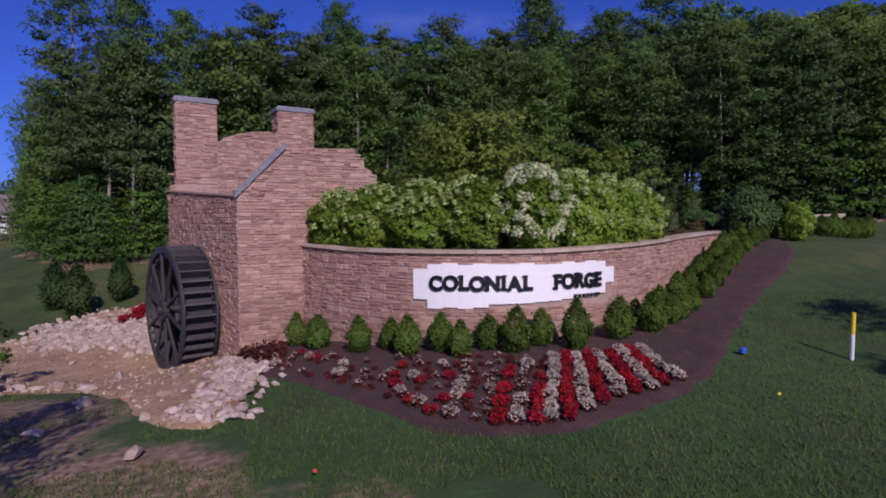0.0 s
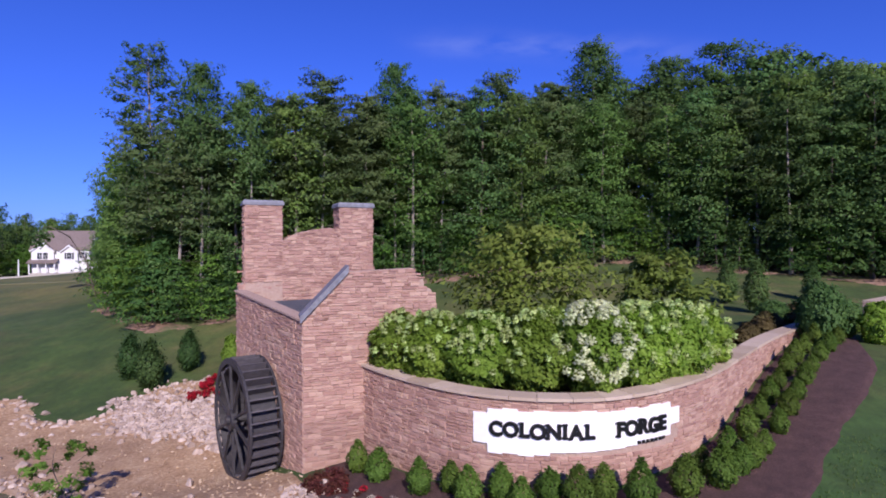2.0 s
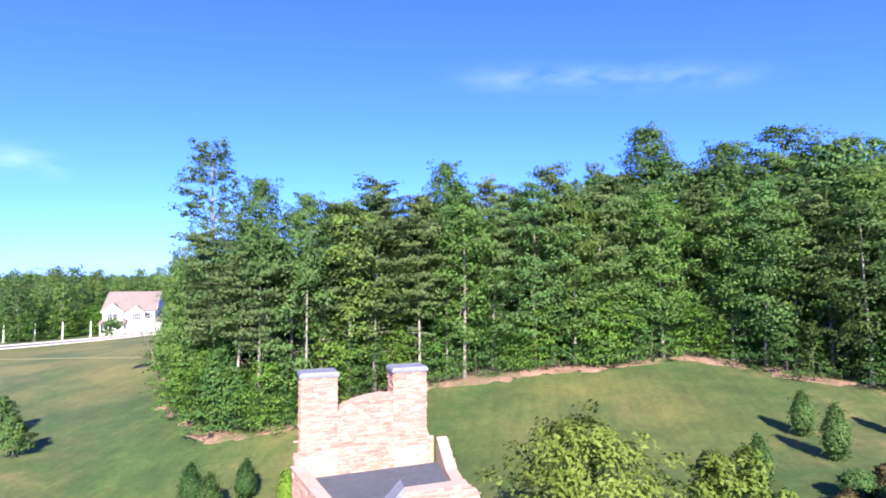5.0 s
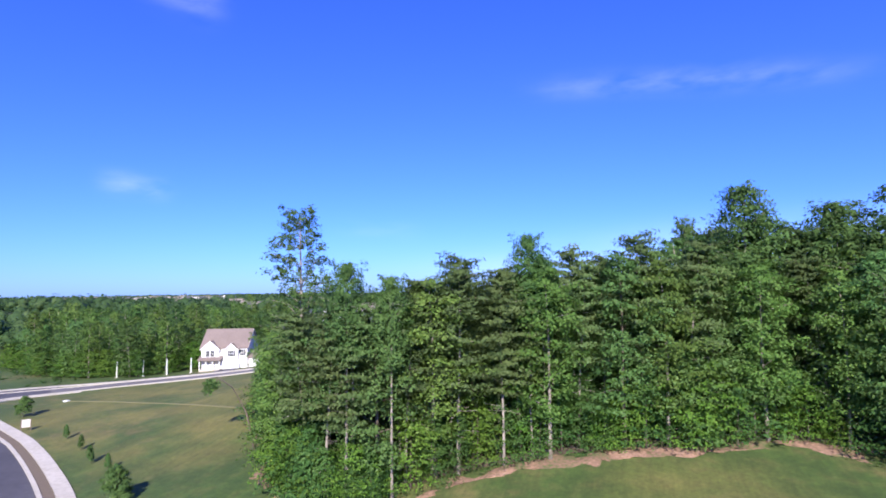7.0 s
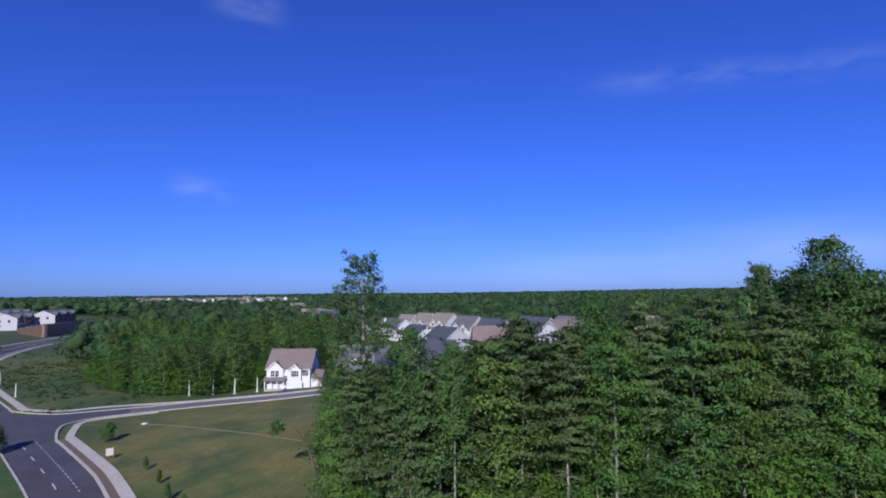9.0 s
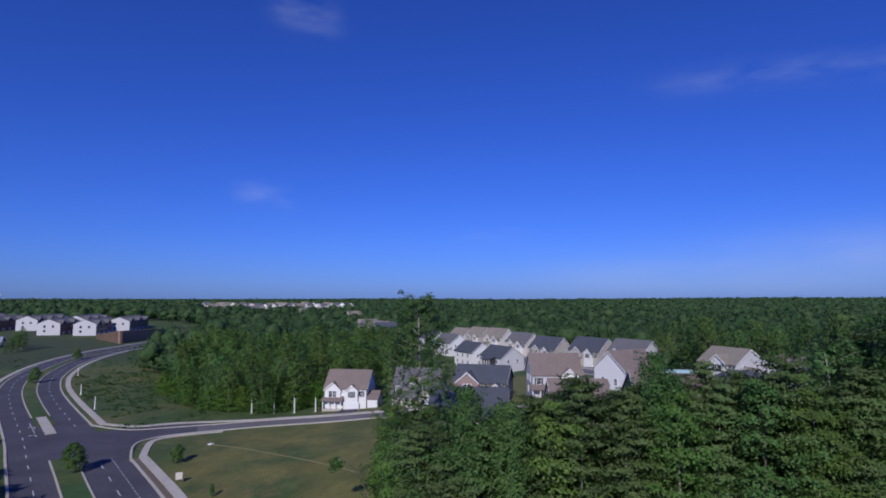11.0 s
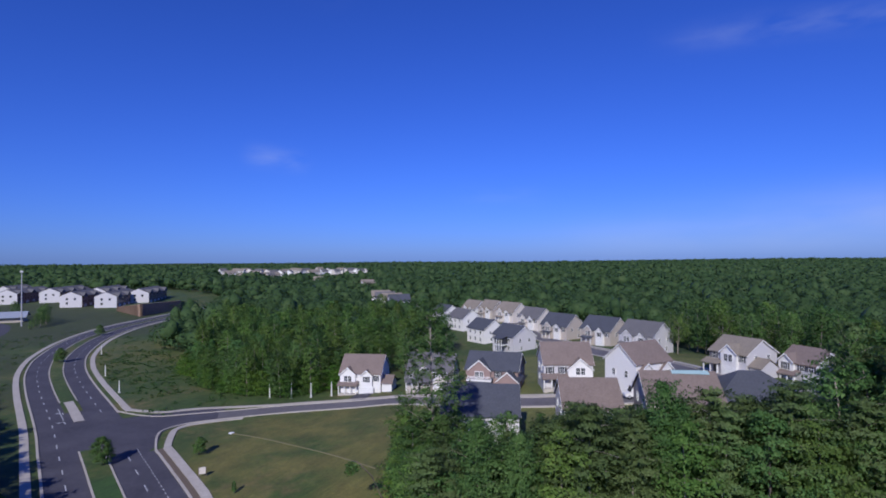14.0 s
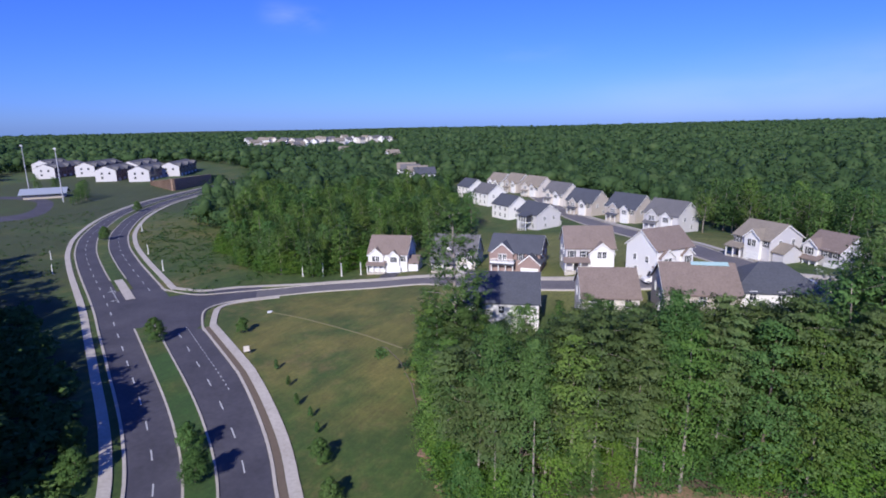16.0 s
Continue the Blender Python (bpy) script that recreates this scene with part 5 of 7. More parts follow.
# a few trees beside the playing field
for x, y, k in ((-374, 152, 0.6), (-381, 158, 0.75), (-390, 161, 0.6), (-368, 147, 0.5), (-399, 163, 0.6), (-408, 166, 0.5), (-430, 160, 0.7), (-440, 166, 0.6), (-452, 158, 0.7), (-362, 142, 0.3)):
    plant("far_oak", x, y, k, x)
# woods behind the houses
n0, tries = 0, 0
while n0 < 60 and tries < 4000:
    tries += 1
    x, y = rng.uniform(-60, 60), rng.uniform(152, 215)
    if y > 166 + max(0, -x) * 1.1 and (x > 5 or y > 176) and fits(x, y, 6):
        n0 += 1
        plant(rng.choice(("far_oak", "far_ash", "far_oak")), x, y, rng.uniform(0.8, 1.05), rng.uniform(0, 6))


bm = bmesh.new()
bmesh.ops.create_icosphere(bm, subdivisions=1, radius=1)
BALL = (np.array([v.co[:] for v in bm.verts]), [tuple(v.index for v in q.verts) for q in bm.faces])
bm.free()


def lump(g, nrg, c, w, h):
    """An uneven leafy mass filling the inside of a far crown."""
    v = BALL[0] * nrg.uniform(0.62, 1.12, (len(BALL[0]), 1)) * (w, w, h) + c
    o = len(g.v)
    g.v += v.tolist()
    g.f += [(a + o, b + o, d + o) for a, b, d in BALL[1]]


def far_woods():
    """Distant canopy as one stuff object: clumps of leaf blades, larger and sparser with distance."""
    nrg = np.random.default_rng(5)
    pts, sizes, mids, body = [], [], [], Geo()
    open_a = [(-215, 335), (-170, 328), (-100, 285), (-25, 205), (6, 168), (18, 150), (10, 120), (-30, 110), (-96, 150), (-112, 185), (-150, 225), (-195, 275)]
    open_b = [tuple(p) for p in offset(CENTRE, -36)[::6] if p[0] < -150] + [(-470, 330), (-600, 380), (-650, 200), (-300, 40), (-150, 30)]
    houses = ((-530, 539), (-406, 488), (-395, 478), (-249, 318), (-236, 309), (-224, 301), (-262, 330))
    keep = lambda x, y: not (1010 < math.hypot(x, y) < 1470 and 0.68 < math.atan2(-x, y) < 0.945) and all((x - a) ** 2 + (y - b) ** 2 > 420 for a, b in houses) and not inside(x, y, open_a) and not inside(x, y, open_b) and not (-160 < x < -95 and y < 150)
    r = 200.0
    while r < 3700:
        step, wide = 8.2 * (r / 200) ** 0.76, 7.8 * (r / 200) ** 0.38
        for a in np.arange(-0.55, 1.62, wide / r):
            aa = a + nrg.uniform(-0.45, 0.45) * wide / r
            rr = r + nrg.uniform(-0.5, 0.5) * step
            x, y = -math.sin(aa) * rr, math.cos(aa) * rr
            if not keep(x, y) or (rr < 330 and any((x - p) ** 2 + (y - q) ** 2 < 30 for p, q in placed)):
                continue
            if rr < 250 and not inside(x, y, BLOCK) and y < 190:
                continue
            lift = float(far_rise(x, y))
            h = nrg.uniform(8, 15.5) + (4 if nrg.uniform() > 0.85 else 0) + 3.5 * noise.noise(Vector((x / 45, y / 45, 3)))
            w = wide * nrg.uniform(0.45, 0.95)
            n = 230 if r < 420 else 62 if r < 900 else 9
            c = (x, y, ground_z(x, y) + lift + h * 0.6)
            lump(body, nrg, c, w * 0.8, h * 0.38)
            pts.append(blob_points(nrg, n, c, (w * 1.05, w * 1.05, h * 0.47), 0.8))
            mids.append(np.repeat(np.array([c]) - (0, 0, h * 0.2), n, axis=0))
            sizes.append(np.full(n, w * (0.13 if r < 420 else 0.22 if r < 900 else 0.4)))
        r += step * 0.9
    skin = cards(nrg, np.concatenate(pts), np.concatenate(sizes), 0.5, 1.3, np.concatenate(mids), 0.16)
    part("far_canopy", body, LEAF_HAZE, smooth=True)
    return skin


woods = tagged(part("far_woods", far_woods(), LEAF_HAZE), "unbroken green woodland reaching to the horizon", "woods", kind="stuff")
bpy.data.objects["far_canopy"].parent = woods


def sheet(a, b, rows, up, wobble=0.0, patchy=0.0):
    """Ground cover between two lines, laid over the terrain in several rows, its rim sunk."""
    g, n = Geo(), len(a)
    for r in range(rows + 1):
        for i in range(n):
            q = a[i] + (b[i] - a[i]) * r / rows
            rim = r in (0, rows) or i in (0, n - 1)
            if rim and wobble:
                q = q + wobble * np.array([noise.noise(Vector((q[0] * 1.1, q[1] * 1.1, 5))), noise.noise(Vector((q[0] * 1.1, q[1] * 1.1, 9)))])
            sunk = patchy * noise.noise(Vector((q[0] * 0.35, q[1] * 0.35, 2)))
            g.v.append((q[0], q[1], ground_z(*q) + (-0.05 if rim else up + sunk)))
    g.f = [(r * n + i, r * n + i + 1, (r + 1) * n + i + 1, (r + 1) * n + i) for r in range(rows) for i in range(n - 1)]
    return g


def resample(line, n):
    seg = np.r_[0, np.cumsum(np.linalg.norm(np.diff(line, axis=0), axis=1))]
    k = np.linspace(0, seg[-1], n)
    return np.stack([np.interp(k, seg, line[:, 0]), np.interp(k, seg, line[:, 1])], 1)


tagged(part("forest_floor", sheet(EDGE + INWARD * 0.6, EDGE + INWARD * 34, 12, 0.06), LITTER), "shaded brown leaf litter under the trees", "forest floor", kind="structure")
tagged(part("soil_strip", sheet(EDGE - INWARD * 0.9, EDGE + INWARD * 1.6, 6, 0.05, 2.4, 0.35), WORN), "strip of bare tan soil along the wood's edge", "bare soil", kind="structure")


# ---- houses ----
def house(x, y, turn, w, d, siding, roof, label, eave=5.7, rise=4.2, gables=(), porch=None, garage=None, z=None, windows=True, rear=False, hip=False, ell=None):
    """A two-storey house in its own frame: the front along x facing -y, the main ridge along x."""
    z = ground_z(x, y) if z is None else z
    h = thing("house", Matrix.Translation((x, y, z)) @ Matrix.Rotation(radians(turn), 4, "Z"), label, "house", "houses of the estate")
    s, r = SIDING.get(siding, BRICK), ROOFS[roof]
    W, D = w / 2, d / 2
    part("wall", Geo().prism([(-W, -D, -2.5), (-W, D, -2.5), (-W, D, eave), (-W, 0, eave + rise * (0.2 if hip else 1)), (-W, -D, eave)], (w, 0, 0)), s, h)
    o = 0.35
    k = rise / D
    if hip:
        i = W - min(W * 0.75, D)
        t = [(-W - o, -D - o, eave), (W + o, -D - o, eave), (W + o, D + o, eave), (-W - o, D + o, eave), (-i, 0, eave + rise), (i, 0, eave + rise)]
        part("roof", Geo().add(t + [(a, b, c - 0.2) for a, b, c in t[:4]], [(0, 1, 5, 4), (1, 2, 5), (2, 3, 4, 5), (3, 0, 4), (6, 7, 1, 0), (7, 8, 2, 1), (8, 9, 3, 2), (9, 6, 0, 3), (9, 8, 7, 6)]), r, h)
    else:
        part("roof", Geo().prism([(-W - o, -D - o, eave - k * o), (-W - o, 0, eave + rise), (-W - o, D + o, eave - k * o), (-W - o, D + o, eave - k * o + 0.22), (-W - o, 0, eave + rise + 0.26), (-W - o, -D - o, eave - k * o + 0.22)], (w + 2 * o, 0, 0)), r, h)
        for sx in (-1, 1):
            part("rake_trim", Geo().prism([(sx * (W + o) - 0.02, -D - o, eave - k * o - 0.1), (sx * (W + o) - 0.02, 0, eave + rise - 0.12), (sx * (W + o) - 0.02, D + o, eave - k * o - 0.1), (sx * (W + o) - 0.02, D + o, eave - k * o + 0.12), (sx * (W + o) - 0.02, 0, eave + rise + 0.12), (sx * (W + o) - 0.02, -D - o, eave - k * o + 0.12)], (0.06, 0, 0)), TRIM, h)

    def window(wx, wy, wz, ww=0.95, wh=1.5, side=0, shutters=True):
        m = Matrix.Translation((wx, wy, wz)) @ Matrix.Rotation(side, 4, "Z")
        win = part("window", Geo().box(-ww / 2, -0.07, -wh / 2, ww / 2, -0.02, wh / 2), GLASS, h)
        win.matrix_basis = m
        f = Geo()
        for x0, z0, x1, z1 in ((-ww / 2 - 0.1, -wh / 2 - 0.1, ww / 2 + 0.1, -wh / 2), (-ww / 2 - 0.1, wh / 2, ww / 2 + 0.1, wh / 2 + 0.12), (-ww / 2 - 0.1, -wh / 2, -ww / 2, wh / 2), (ww / 2, -wh / 2, ww / 2 + 0.1, wh / 2), (-ww / 2, -0.03, ww / 2, 0.03), (-0.025, -wh / 2, 0.025, wh / 2)):
            f.box(x0, -0.1, z0, x1, -0.0, z1)
        part("frame", f, TRIM, win)
        if shutters:
            for q in (-1, 1):
                part("shutter", Geo().box(q * (ww / 2 + 0.3) - 0.18, -0.09, -wh / 2, q * (ww / 2 + 0.3) + 0.18, -0.03, wh / 2), DARKTRIM, win)

    for gx, gw, gd, ge, mat in gables:
        m2 = SIDING.get(mat, BRICK)
        gr = gw / 2 * 0.85
        yf = -D - gd
        part("gable", Geo().prism([(gx - gw / 2, yf, -1), (gx + gw / 2, yf, -1), (gx + gw / 2, yf, ge), (gx, yf, ge + gr), (gx - gw / 2, yf, ge)], (0, gd + D * 0.7, 0)), m2, h)
        kk = gr / (gw / 2)
        part("gable_roof", Geo().prism([(gx - gw / 2 - 0.3, yf - 0.3, ge - 0.3 * kk), (gx, yf - 0.3, ge + gr), (gx + gw / 2 + 0.3, yf - 0.3, ge - 0.3 * kk), (gx + gw / 2 + 0.3, yf - 0.3, ge - 0.3 * kk + 0.2), (gx, yf - 0.3, ge + gr + 0.24), (gx - gw / 2 - 0.3, yf - 0.3, ge - 0.3 * kk + 0.2)], (0, gd + D * 0.95, 0)), r, h)
        part("gable_trim", Geo().prism([(gx - gw / 2 - 0.3, yf - 0.36, ge - 0.3 * kk - 0.05), (gx, yf - 0.36, ge + gr - 0.08), (gx + gw / 2 + 0.3, yf - 0.36, ge - 0.3 * kk - 0.05), (gx + gw / 2 + 0.3, yf - 0.36, ge - 0.3 * kk + 0.22), (gx, yf - 0.36, ge + gr + 0.26), (gx - gw / 2 - 0.3, yf - 0.36, ge - 0.3 * kk + 0.22)], (0, 0.05, 0)), TRIM, h)
        if ge > 4:
            for q in ((-0.5, 0.5) if gw > 3.4 else (0,)):
                window(gx + q * 1.15, yf, 4.2, 0.9, 1.5, 0, q == 0)
    if porch:
        p0, p1, pd = porch
        f = -D - pd
        part("porch_roof", Geo().prism([(p0 - 0.3, f - 0.3, 2.7), (p0 - 0.3, -D, 3.55), (p0 - 0.3, -D, 3.3), (p0 - 0.3, f - 0.3, 2.5)][::-1], (p1 - p0 + 0.6, 0, 0)), r, h)
        part("porch_floor", Geo().box(p0, f, -0.6, p1, -D, 0.3), CONCRETE, h)
        n = max(2, int((p1 - p0) / 1.6))
        for i in range(n + 1):
            px = p0 + 0.12 + (p1 - p0 - 0.24) * i / n
            part("porch_post", Geo().box(px - 0.11, f + 0.02, 0.3, px + 0.11, f + 0.24, 2.6), TRIM, h)
        if siding == "brick":
            part("balcony_floor", Geo().box(p0 - 0.2, f - 0.2, 2.9, p1 + 0.2, -D - 1.0, 3.2), TRIM, h)
            rail = part("balcony_rail", Geo().box(p0, f - 0.1, 4.0, p1, f, 4.1), TRIM, h)
            for i in range(18):
                px = p0 + (p1 - p0) * i / 17
                part("baluster", Geo().box(px - 0.05, f - 0.09, 3.2, px + 0.05, f - 0.01, 4.0), TRIM, rail)
        part("front_door", Geo().box((p0 + p1) / 2 - 0.5, -D - 0.06, 0.3, (p0 + p1) / 2 + 0.5, -D - 0.01, 2.4), DARKTRIM, h)
    if garage:
        for gx, gw, gy in garage:
            door = part("garage_door", Geo().box(gx - gw / 2, -D - gy - 0.07, 0.05, gx + gw / 2, -D - gy - 0.02, 2.3), TRIM, h)
            for i in range(1, 4):
                part("door_groove", Geo().box(gx - gw / 2 + 0.05, -D - gy - 0.078, 2.25 * i / 4 - 0.015, gx + gw / 2 - 0.05, -D - gy - 0.066, 2.25 * i / 4 + 0.015), SIDING["grey"], door)
    if ell:
        ex, ew, ed, ee = ell
        part("wing_wall", Geo().prism([(ex - ew / 2, -D + 0.5, -1.5), (ex - ew / 2, -D + 0.5 + ed, -1.5), (ex - ew / 2, -D + 0.5 + ed, ee), (ex - ew / 2, -D + 0.5 + ed / 2, ee + 1.6), (ex - ew / 2, -D + 0.5, ee)], (ew, 0, 0)), s, h)
        part("wing_roof", Geo().prism([(ex - ew / 2 - 0.3, -D + 0.2, ee - 0.1), (ex - ew / 2 - 0.3, -D + 0.5 + ed / 2, ee + 1.65), (ex - ew / 2 - 0.3, -D + 0.8 + ed, ee - 0.1), (ex - ew / 2 - 0.3, -D + 0.5 + ed / 2, ee + 1.9), (ex - ew / 2 - 0.3, -D + 0.2, ee + 0.12)], (ew + 0.6, 0, 0)), r, h)
    if windows:
        taken = [(gx - gw / 2 - 0.6, gx + gw / 2 + 0.6) for gx, gw, gd, ge, mat in gables if ge > 4]
        for i in range(4):
            wx = -W + w * (i + 0.5) / 4
            if not any(a < wx < b for a, b in taken):
                window(wx, -D, 4.3)
        if not porch:
            for i in range(3):
                window(-W + w * (i + 0.5) / 3, -D, 1.6)
        for q, a in ((-W, -1.5708), (W, 1.5708)):
            for wy, wz in ((-D * 0.4, 4.3), (D * 0.4, 4.3), (D * 0.3, 1.6)):
                window(q, wy, wz, 0.8, 1.3, a, False)
        if rear:
            for wx in (-W * 0.6, 0, W * 0.6):
                for wz in (1.5, 4.3):
                    window(wx, D, wz, 1.0, 1.4, 3.1416, False)
    return h


house(-105.0, 123.0, 24, 11.6, 10.5, "white", "brown", "white two-storey house with two front gables and a porch", gables=((-3.4, 4.4, 0.6, 5.3, "white"), (2.0, 3.3, 0.9, 5.1, "white")), porch=(-5.8, -0.6, 1.9), garage=((1.9, 4.2, 0.9),), ell=(7.4, 2.8, 6, 2.9))
house(-86.2, 129.8, 20, 12.6, 12, "cream", "grey", "cream house under a broad grey roof with a dormer", eave=3.4, rise=5.8, gables=((3.4, 4.4, 1.2, 2.7, "cream"), (-1.6, 2.2, -2.0, 5.2, "white")), porch=(-5.8, 0.8, 1.6), garage=((3.4, 3.4, 1.2),))
house(-65.7, 128.0, 15, 13.2, 11.0, "brick", "blue", "red-brick house with white porch and twin front gables", eave=5.4, rise=3.5, gables=((-2.9, 5.4, 0.9, 5.4, "brick"), (4.5, 5.2, 3.0, 3.3, "brick")), porch=(-5.6, 0.2, 2.3), garage=((4.5, 4.4, 3.0),))
house(-47.5, 128.5, 30, 11.4, 10.5, "pale", "brown", "pale tan house with a large white front gable and porch", gables=((2.6, 5.6, 0.9, 4.6, "white"),), porch=(-6.0, -0.4, 1.6), garage=((2.8, 4.6, 0.9),))
house(-29.2, 123.6, 59, 10.2, 9.0, "white", "brown", "bright white house with brown roof and front gables", eave=6.8, rise=3.6, z=10.2, gables=((-2.6, 3.6, 0.6, 5.2, "white"), (3.3, 3.0, 0.5, 5.2, "white")), porch=(-6, 3, 1.8), garage=((4.0, 3.4, 0.5),))
house(-10.2, 143.0, -34, 9.4, 10.0, "pale", "tan", "white house with a garage wing beside the street", eave=5.2, rise=3.0, z=12.3, gables=((0.8, 4.0, 0.8, 5.3, "white"),), porch=(-5.2, -1.3, 1.8), garage=((1.0, 3.6, 0.8),), ell=(6.4, 2.6, 5.5, 2.8))
house(3.0, 142.0, -38, 8.2, 8.8, "pale", "brown", "white house half hidden behind a flowering tree", eave=5.0, rise=2.9, z=11.4, gables=((-2.2, 3.4, 0.7, 5.2, "white"),), porch=(-4.4, 0.5, 1.8), garage=((2.4, 3.0, 0.2),))
# row whose backs face the wood
house(-49.6, 89.6, 206, 13.6, 11.5, "white", "blue", "white house under a dark blue-grey roof behind the trees", eave=5.6, rise=4.2, z=5.9, gables=((1, 4.4, 0.6, 5.0, "white"),), rear=True)
house(-31.0, 94.0, 208, 9.6, 10.5, "cream", "brown", "cream house with a brown roof behind the trees", eave=5.2, rise=3.8, z=9.0, gables=((-2, 4, 0.6, 5, "cream"),), rear=True)
house(-17.0, 97.4, 205, 11.6, 11.0, "tan", "brown", "beige house with a patched brown roof", eave=5.2, rise=3.8, z=11.0, gables=((-2, 4, 0.6, 5, "tan"),), rear=True)
house(-6.6, 103.6, 205, 14.0, 11.0, "white", "blue", "white house under a blue-grey hipped roof", eave=4.9, rise=3.8, z=11.6, gables=((-2, 4, 0.6, 5, "white"),), rear=True, hip=True)
# houses along the back street
for i, (x, y, tr, w, sd, rf, rise) in enumerate(((-90, 192, 152, 13, "pale", "blue", 3.6), (-113, 213, 152, 13, "white", "blue", 3.8), (-139, 240, 152, 14, "white", "grey", 4.0), (-163, 262, 152, 13, "white", "blue", 3.8), (-41, 187, 336, 13, "pale", "grey", 4.0), (-60, 207, 336, 14, "tan", "blue", 4.4), (-84, 228, 336, 15, "tan", "blue", 4.6), (-106, 252, 336, 14, "cream", "grey", 4.4), (-127, 270, 336, 14, "cream", "tan", 4.4), (-147, 287, 336, 13, "tan", "tan", 4.4), (-167, 303, 336, 14, "white", "tan", 4.4))):
    house(x, y, tr, w, 10.5, sd, rf, "two-storey %s house with a %s roof along the back street" % (sd, rf), rise=rise, gables=((-2.8, 4.0, 0.7, 5.2, sd), (2.6, 3.4, 0.9, 5.0, "white")), porch=(-5.2, -0.8, 1.7), garage=((2.6, 3.0, 0.9),), rear=tr < 200)


def driveway(x, y, turn, gx, front, length, mat, label):
    """A strip of paving from a garage door down to the kerb."""
    c, sn2 = math.cos(radians(turn)), math.sin(radians(turn))
    at = lambda u, v: (x + u * c - v * sn2, y + u * sn2 + v * c)
    a = np.array([at(gx - 2.3, -front - length * k) for k in np.linspace(0, 1, 8)])
    b = np.array([at(gx + 2.3, -front - length * k) for k in np.linspace(0, 1, 8)])
    tagged(part("driveway", ribbon(b, a, 0.14, 0.25), mat), label, "driveway", kind="structure")


driveway(-105.2, 123.0, 22, 1.9, 6.2, 7.5, ASPHALT, "dark asphalt driveway before a garage")
driveway(-85.5, 130, 22, 3.4, 7.3, 8.5, CONCRETE, "pale concrete driveway before a garage")
driveway(-65.7, 128.0, 15, 4.5, 8.6, 5.0, CONCRETE, "pale concrete driveway before a garage")
driveway(-47.5, 128.5, 30, 2.8, 6.3, 7.0, CONCRETE, "pale concrete driveway before a garage")
porch = thing("screened_porch", Matrix.Translation((-90, 192, ground_z(-90, 192))) @ Matrix.Rotation(radians(152), 4, "Z"), "white screened porch on posts behind a house", "porch")
part("deck", Geo().box(-3.4, 5.3, 2.6, 1.4, 8.4, 2.9), TRIM, porch)
part("screen", Geo().box(-3.2, 5.3, 2.9, 1.2, 8.2, 5.0), DARKTRIM, porch)
part("roof", Geo().prism([(-3.7, 5.3, 5.9), (-3.7, 8.8, 5.0), (-3.7, 8.8, 5.2), (-3.7, 5.3, 6.1)], (5.4, 0, 0)), ROOFS["blue"], porch)
for px in (-3.3, -1.8, -0.3, 1.2):
    part("post", Geo().box(px - 0.11, 8.2, -1.0, px + 0.11, 8.42, 5.0), TRIM, porch)


# ---- planting by the sign ----
def shrub(name, seed, w, h, mat, count, size, label, category, group="", peak=0.6, stem=True, fuzz=0.03):
    """A shrub: short stems and a dense skin of small leaves on an uneven rounded body."""
    nrg = np.random.default_rng(seed)
    ob = thing(name, Matrix(), label, category, group)
    d = nrg.normal(size=(count, 3))
    d /= np.linalg.norm(d, axis=1)[:, None]
    bump = 1 + 0.13 * np.sin(d[:, 0] * 5 + seed) * np.sin(d[:, 1] * 6 + 1) + 0.1 * np.sin(d[:, 2] * 9 + d[:, 0] * 4 + seed)
    k = nrg.uniform(0.55, 1, count) ** 0.4 * bump
    z = (d[:, 2] * k * 0.5 + 0.5)
    taper = np.where(z > 0.5, 1 - (z - 0.5) * peak, 1)
    p = np.stack([d[:, 0] * k * w / 2 * taper, d[:, 1] * k * w / 2 * taper, z * h + 0.03], 1)
    if stem:
        for a in range(3):
            part("stem", Geo().tube([(0.05 * math.cos(2 * a), 0.05 * math.sin(2 * a), -0.1), (0.2 * w * math.cos(2 * a), 0.2 * w * math.sin(2 * a), h * 0.6)], [0.03, 0.012], 5), BARK, ob)
    part("foliage", cards(nrg, np.concatenate([p, p * 0.97 + nrg.normal(size=p.shape) * fuzz]), size * 0.9, 0.25, 1.5, np.tile((0, 0, h * 0.42), (2 * len(p), 1))), mat, ob)
    return ob


def put_copies(template, spots, seed, lo=0.9, hi=1.1, base=None):
    """The template at the first spot and copies at the others, each turned and sized a little differently."""
    r = random.Random(seed)
    for i, (x, y) in enumerate(spots):
        z = ground_z(x, y) if base is None else base(x, y)
        k = r.uniform(lo, hi)
        m = Matrix.Translation((x, y, z)) @ Matrix.Rotation(r.uniform(0, 6.28), 4, "Z")
        ob = template if i == 0 else copy_thing(template, m)
        ob.matrix_basis = m @ Matrix.Diagonal((k, k, k * r.uniform(0.93, 1.1), 1))


BED_EDGE = catmull([(-6.4, 17.0), (-5.3, 14.4), (-3.8, 13.04), (-2.74, 11.94), (-1.84, 10.98), (-0.88, 10.02), (-0.35, 9.3), (0.51, 8.95), (1.5, 8.85), (2.46, 9.05), (3.43, 9.65), (4.51, 10.35), (5.4, 11.05), (6.51, 12.35), (7.75, 14.25), (9.09, 16.2), (10.4, 18.0), (11.9, 19.6), (13.6, 21.6), (15.0, 23.6), (15.8, 26.0)], 0.5)
BACK_EDGE = np.concatenate([[(-6.6, 18.2)], offset(WALL, -0.05), [(17.4, 29.2)]])
tagged(part("mulch_bed", sheet(resample(BED_EDGE, 70), resample(BACK_EDGE, 70), 16, 0.07, 0.25), MULCH, smooth=True), "dark reddish-brown mulch bed below the wall", "flower bed", kind="structure")

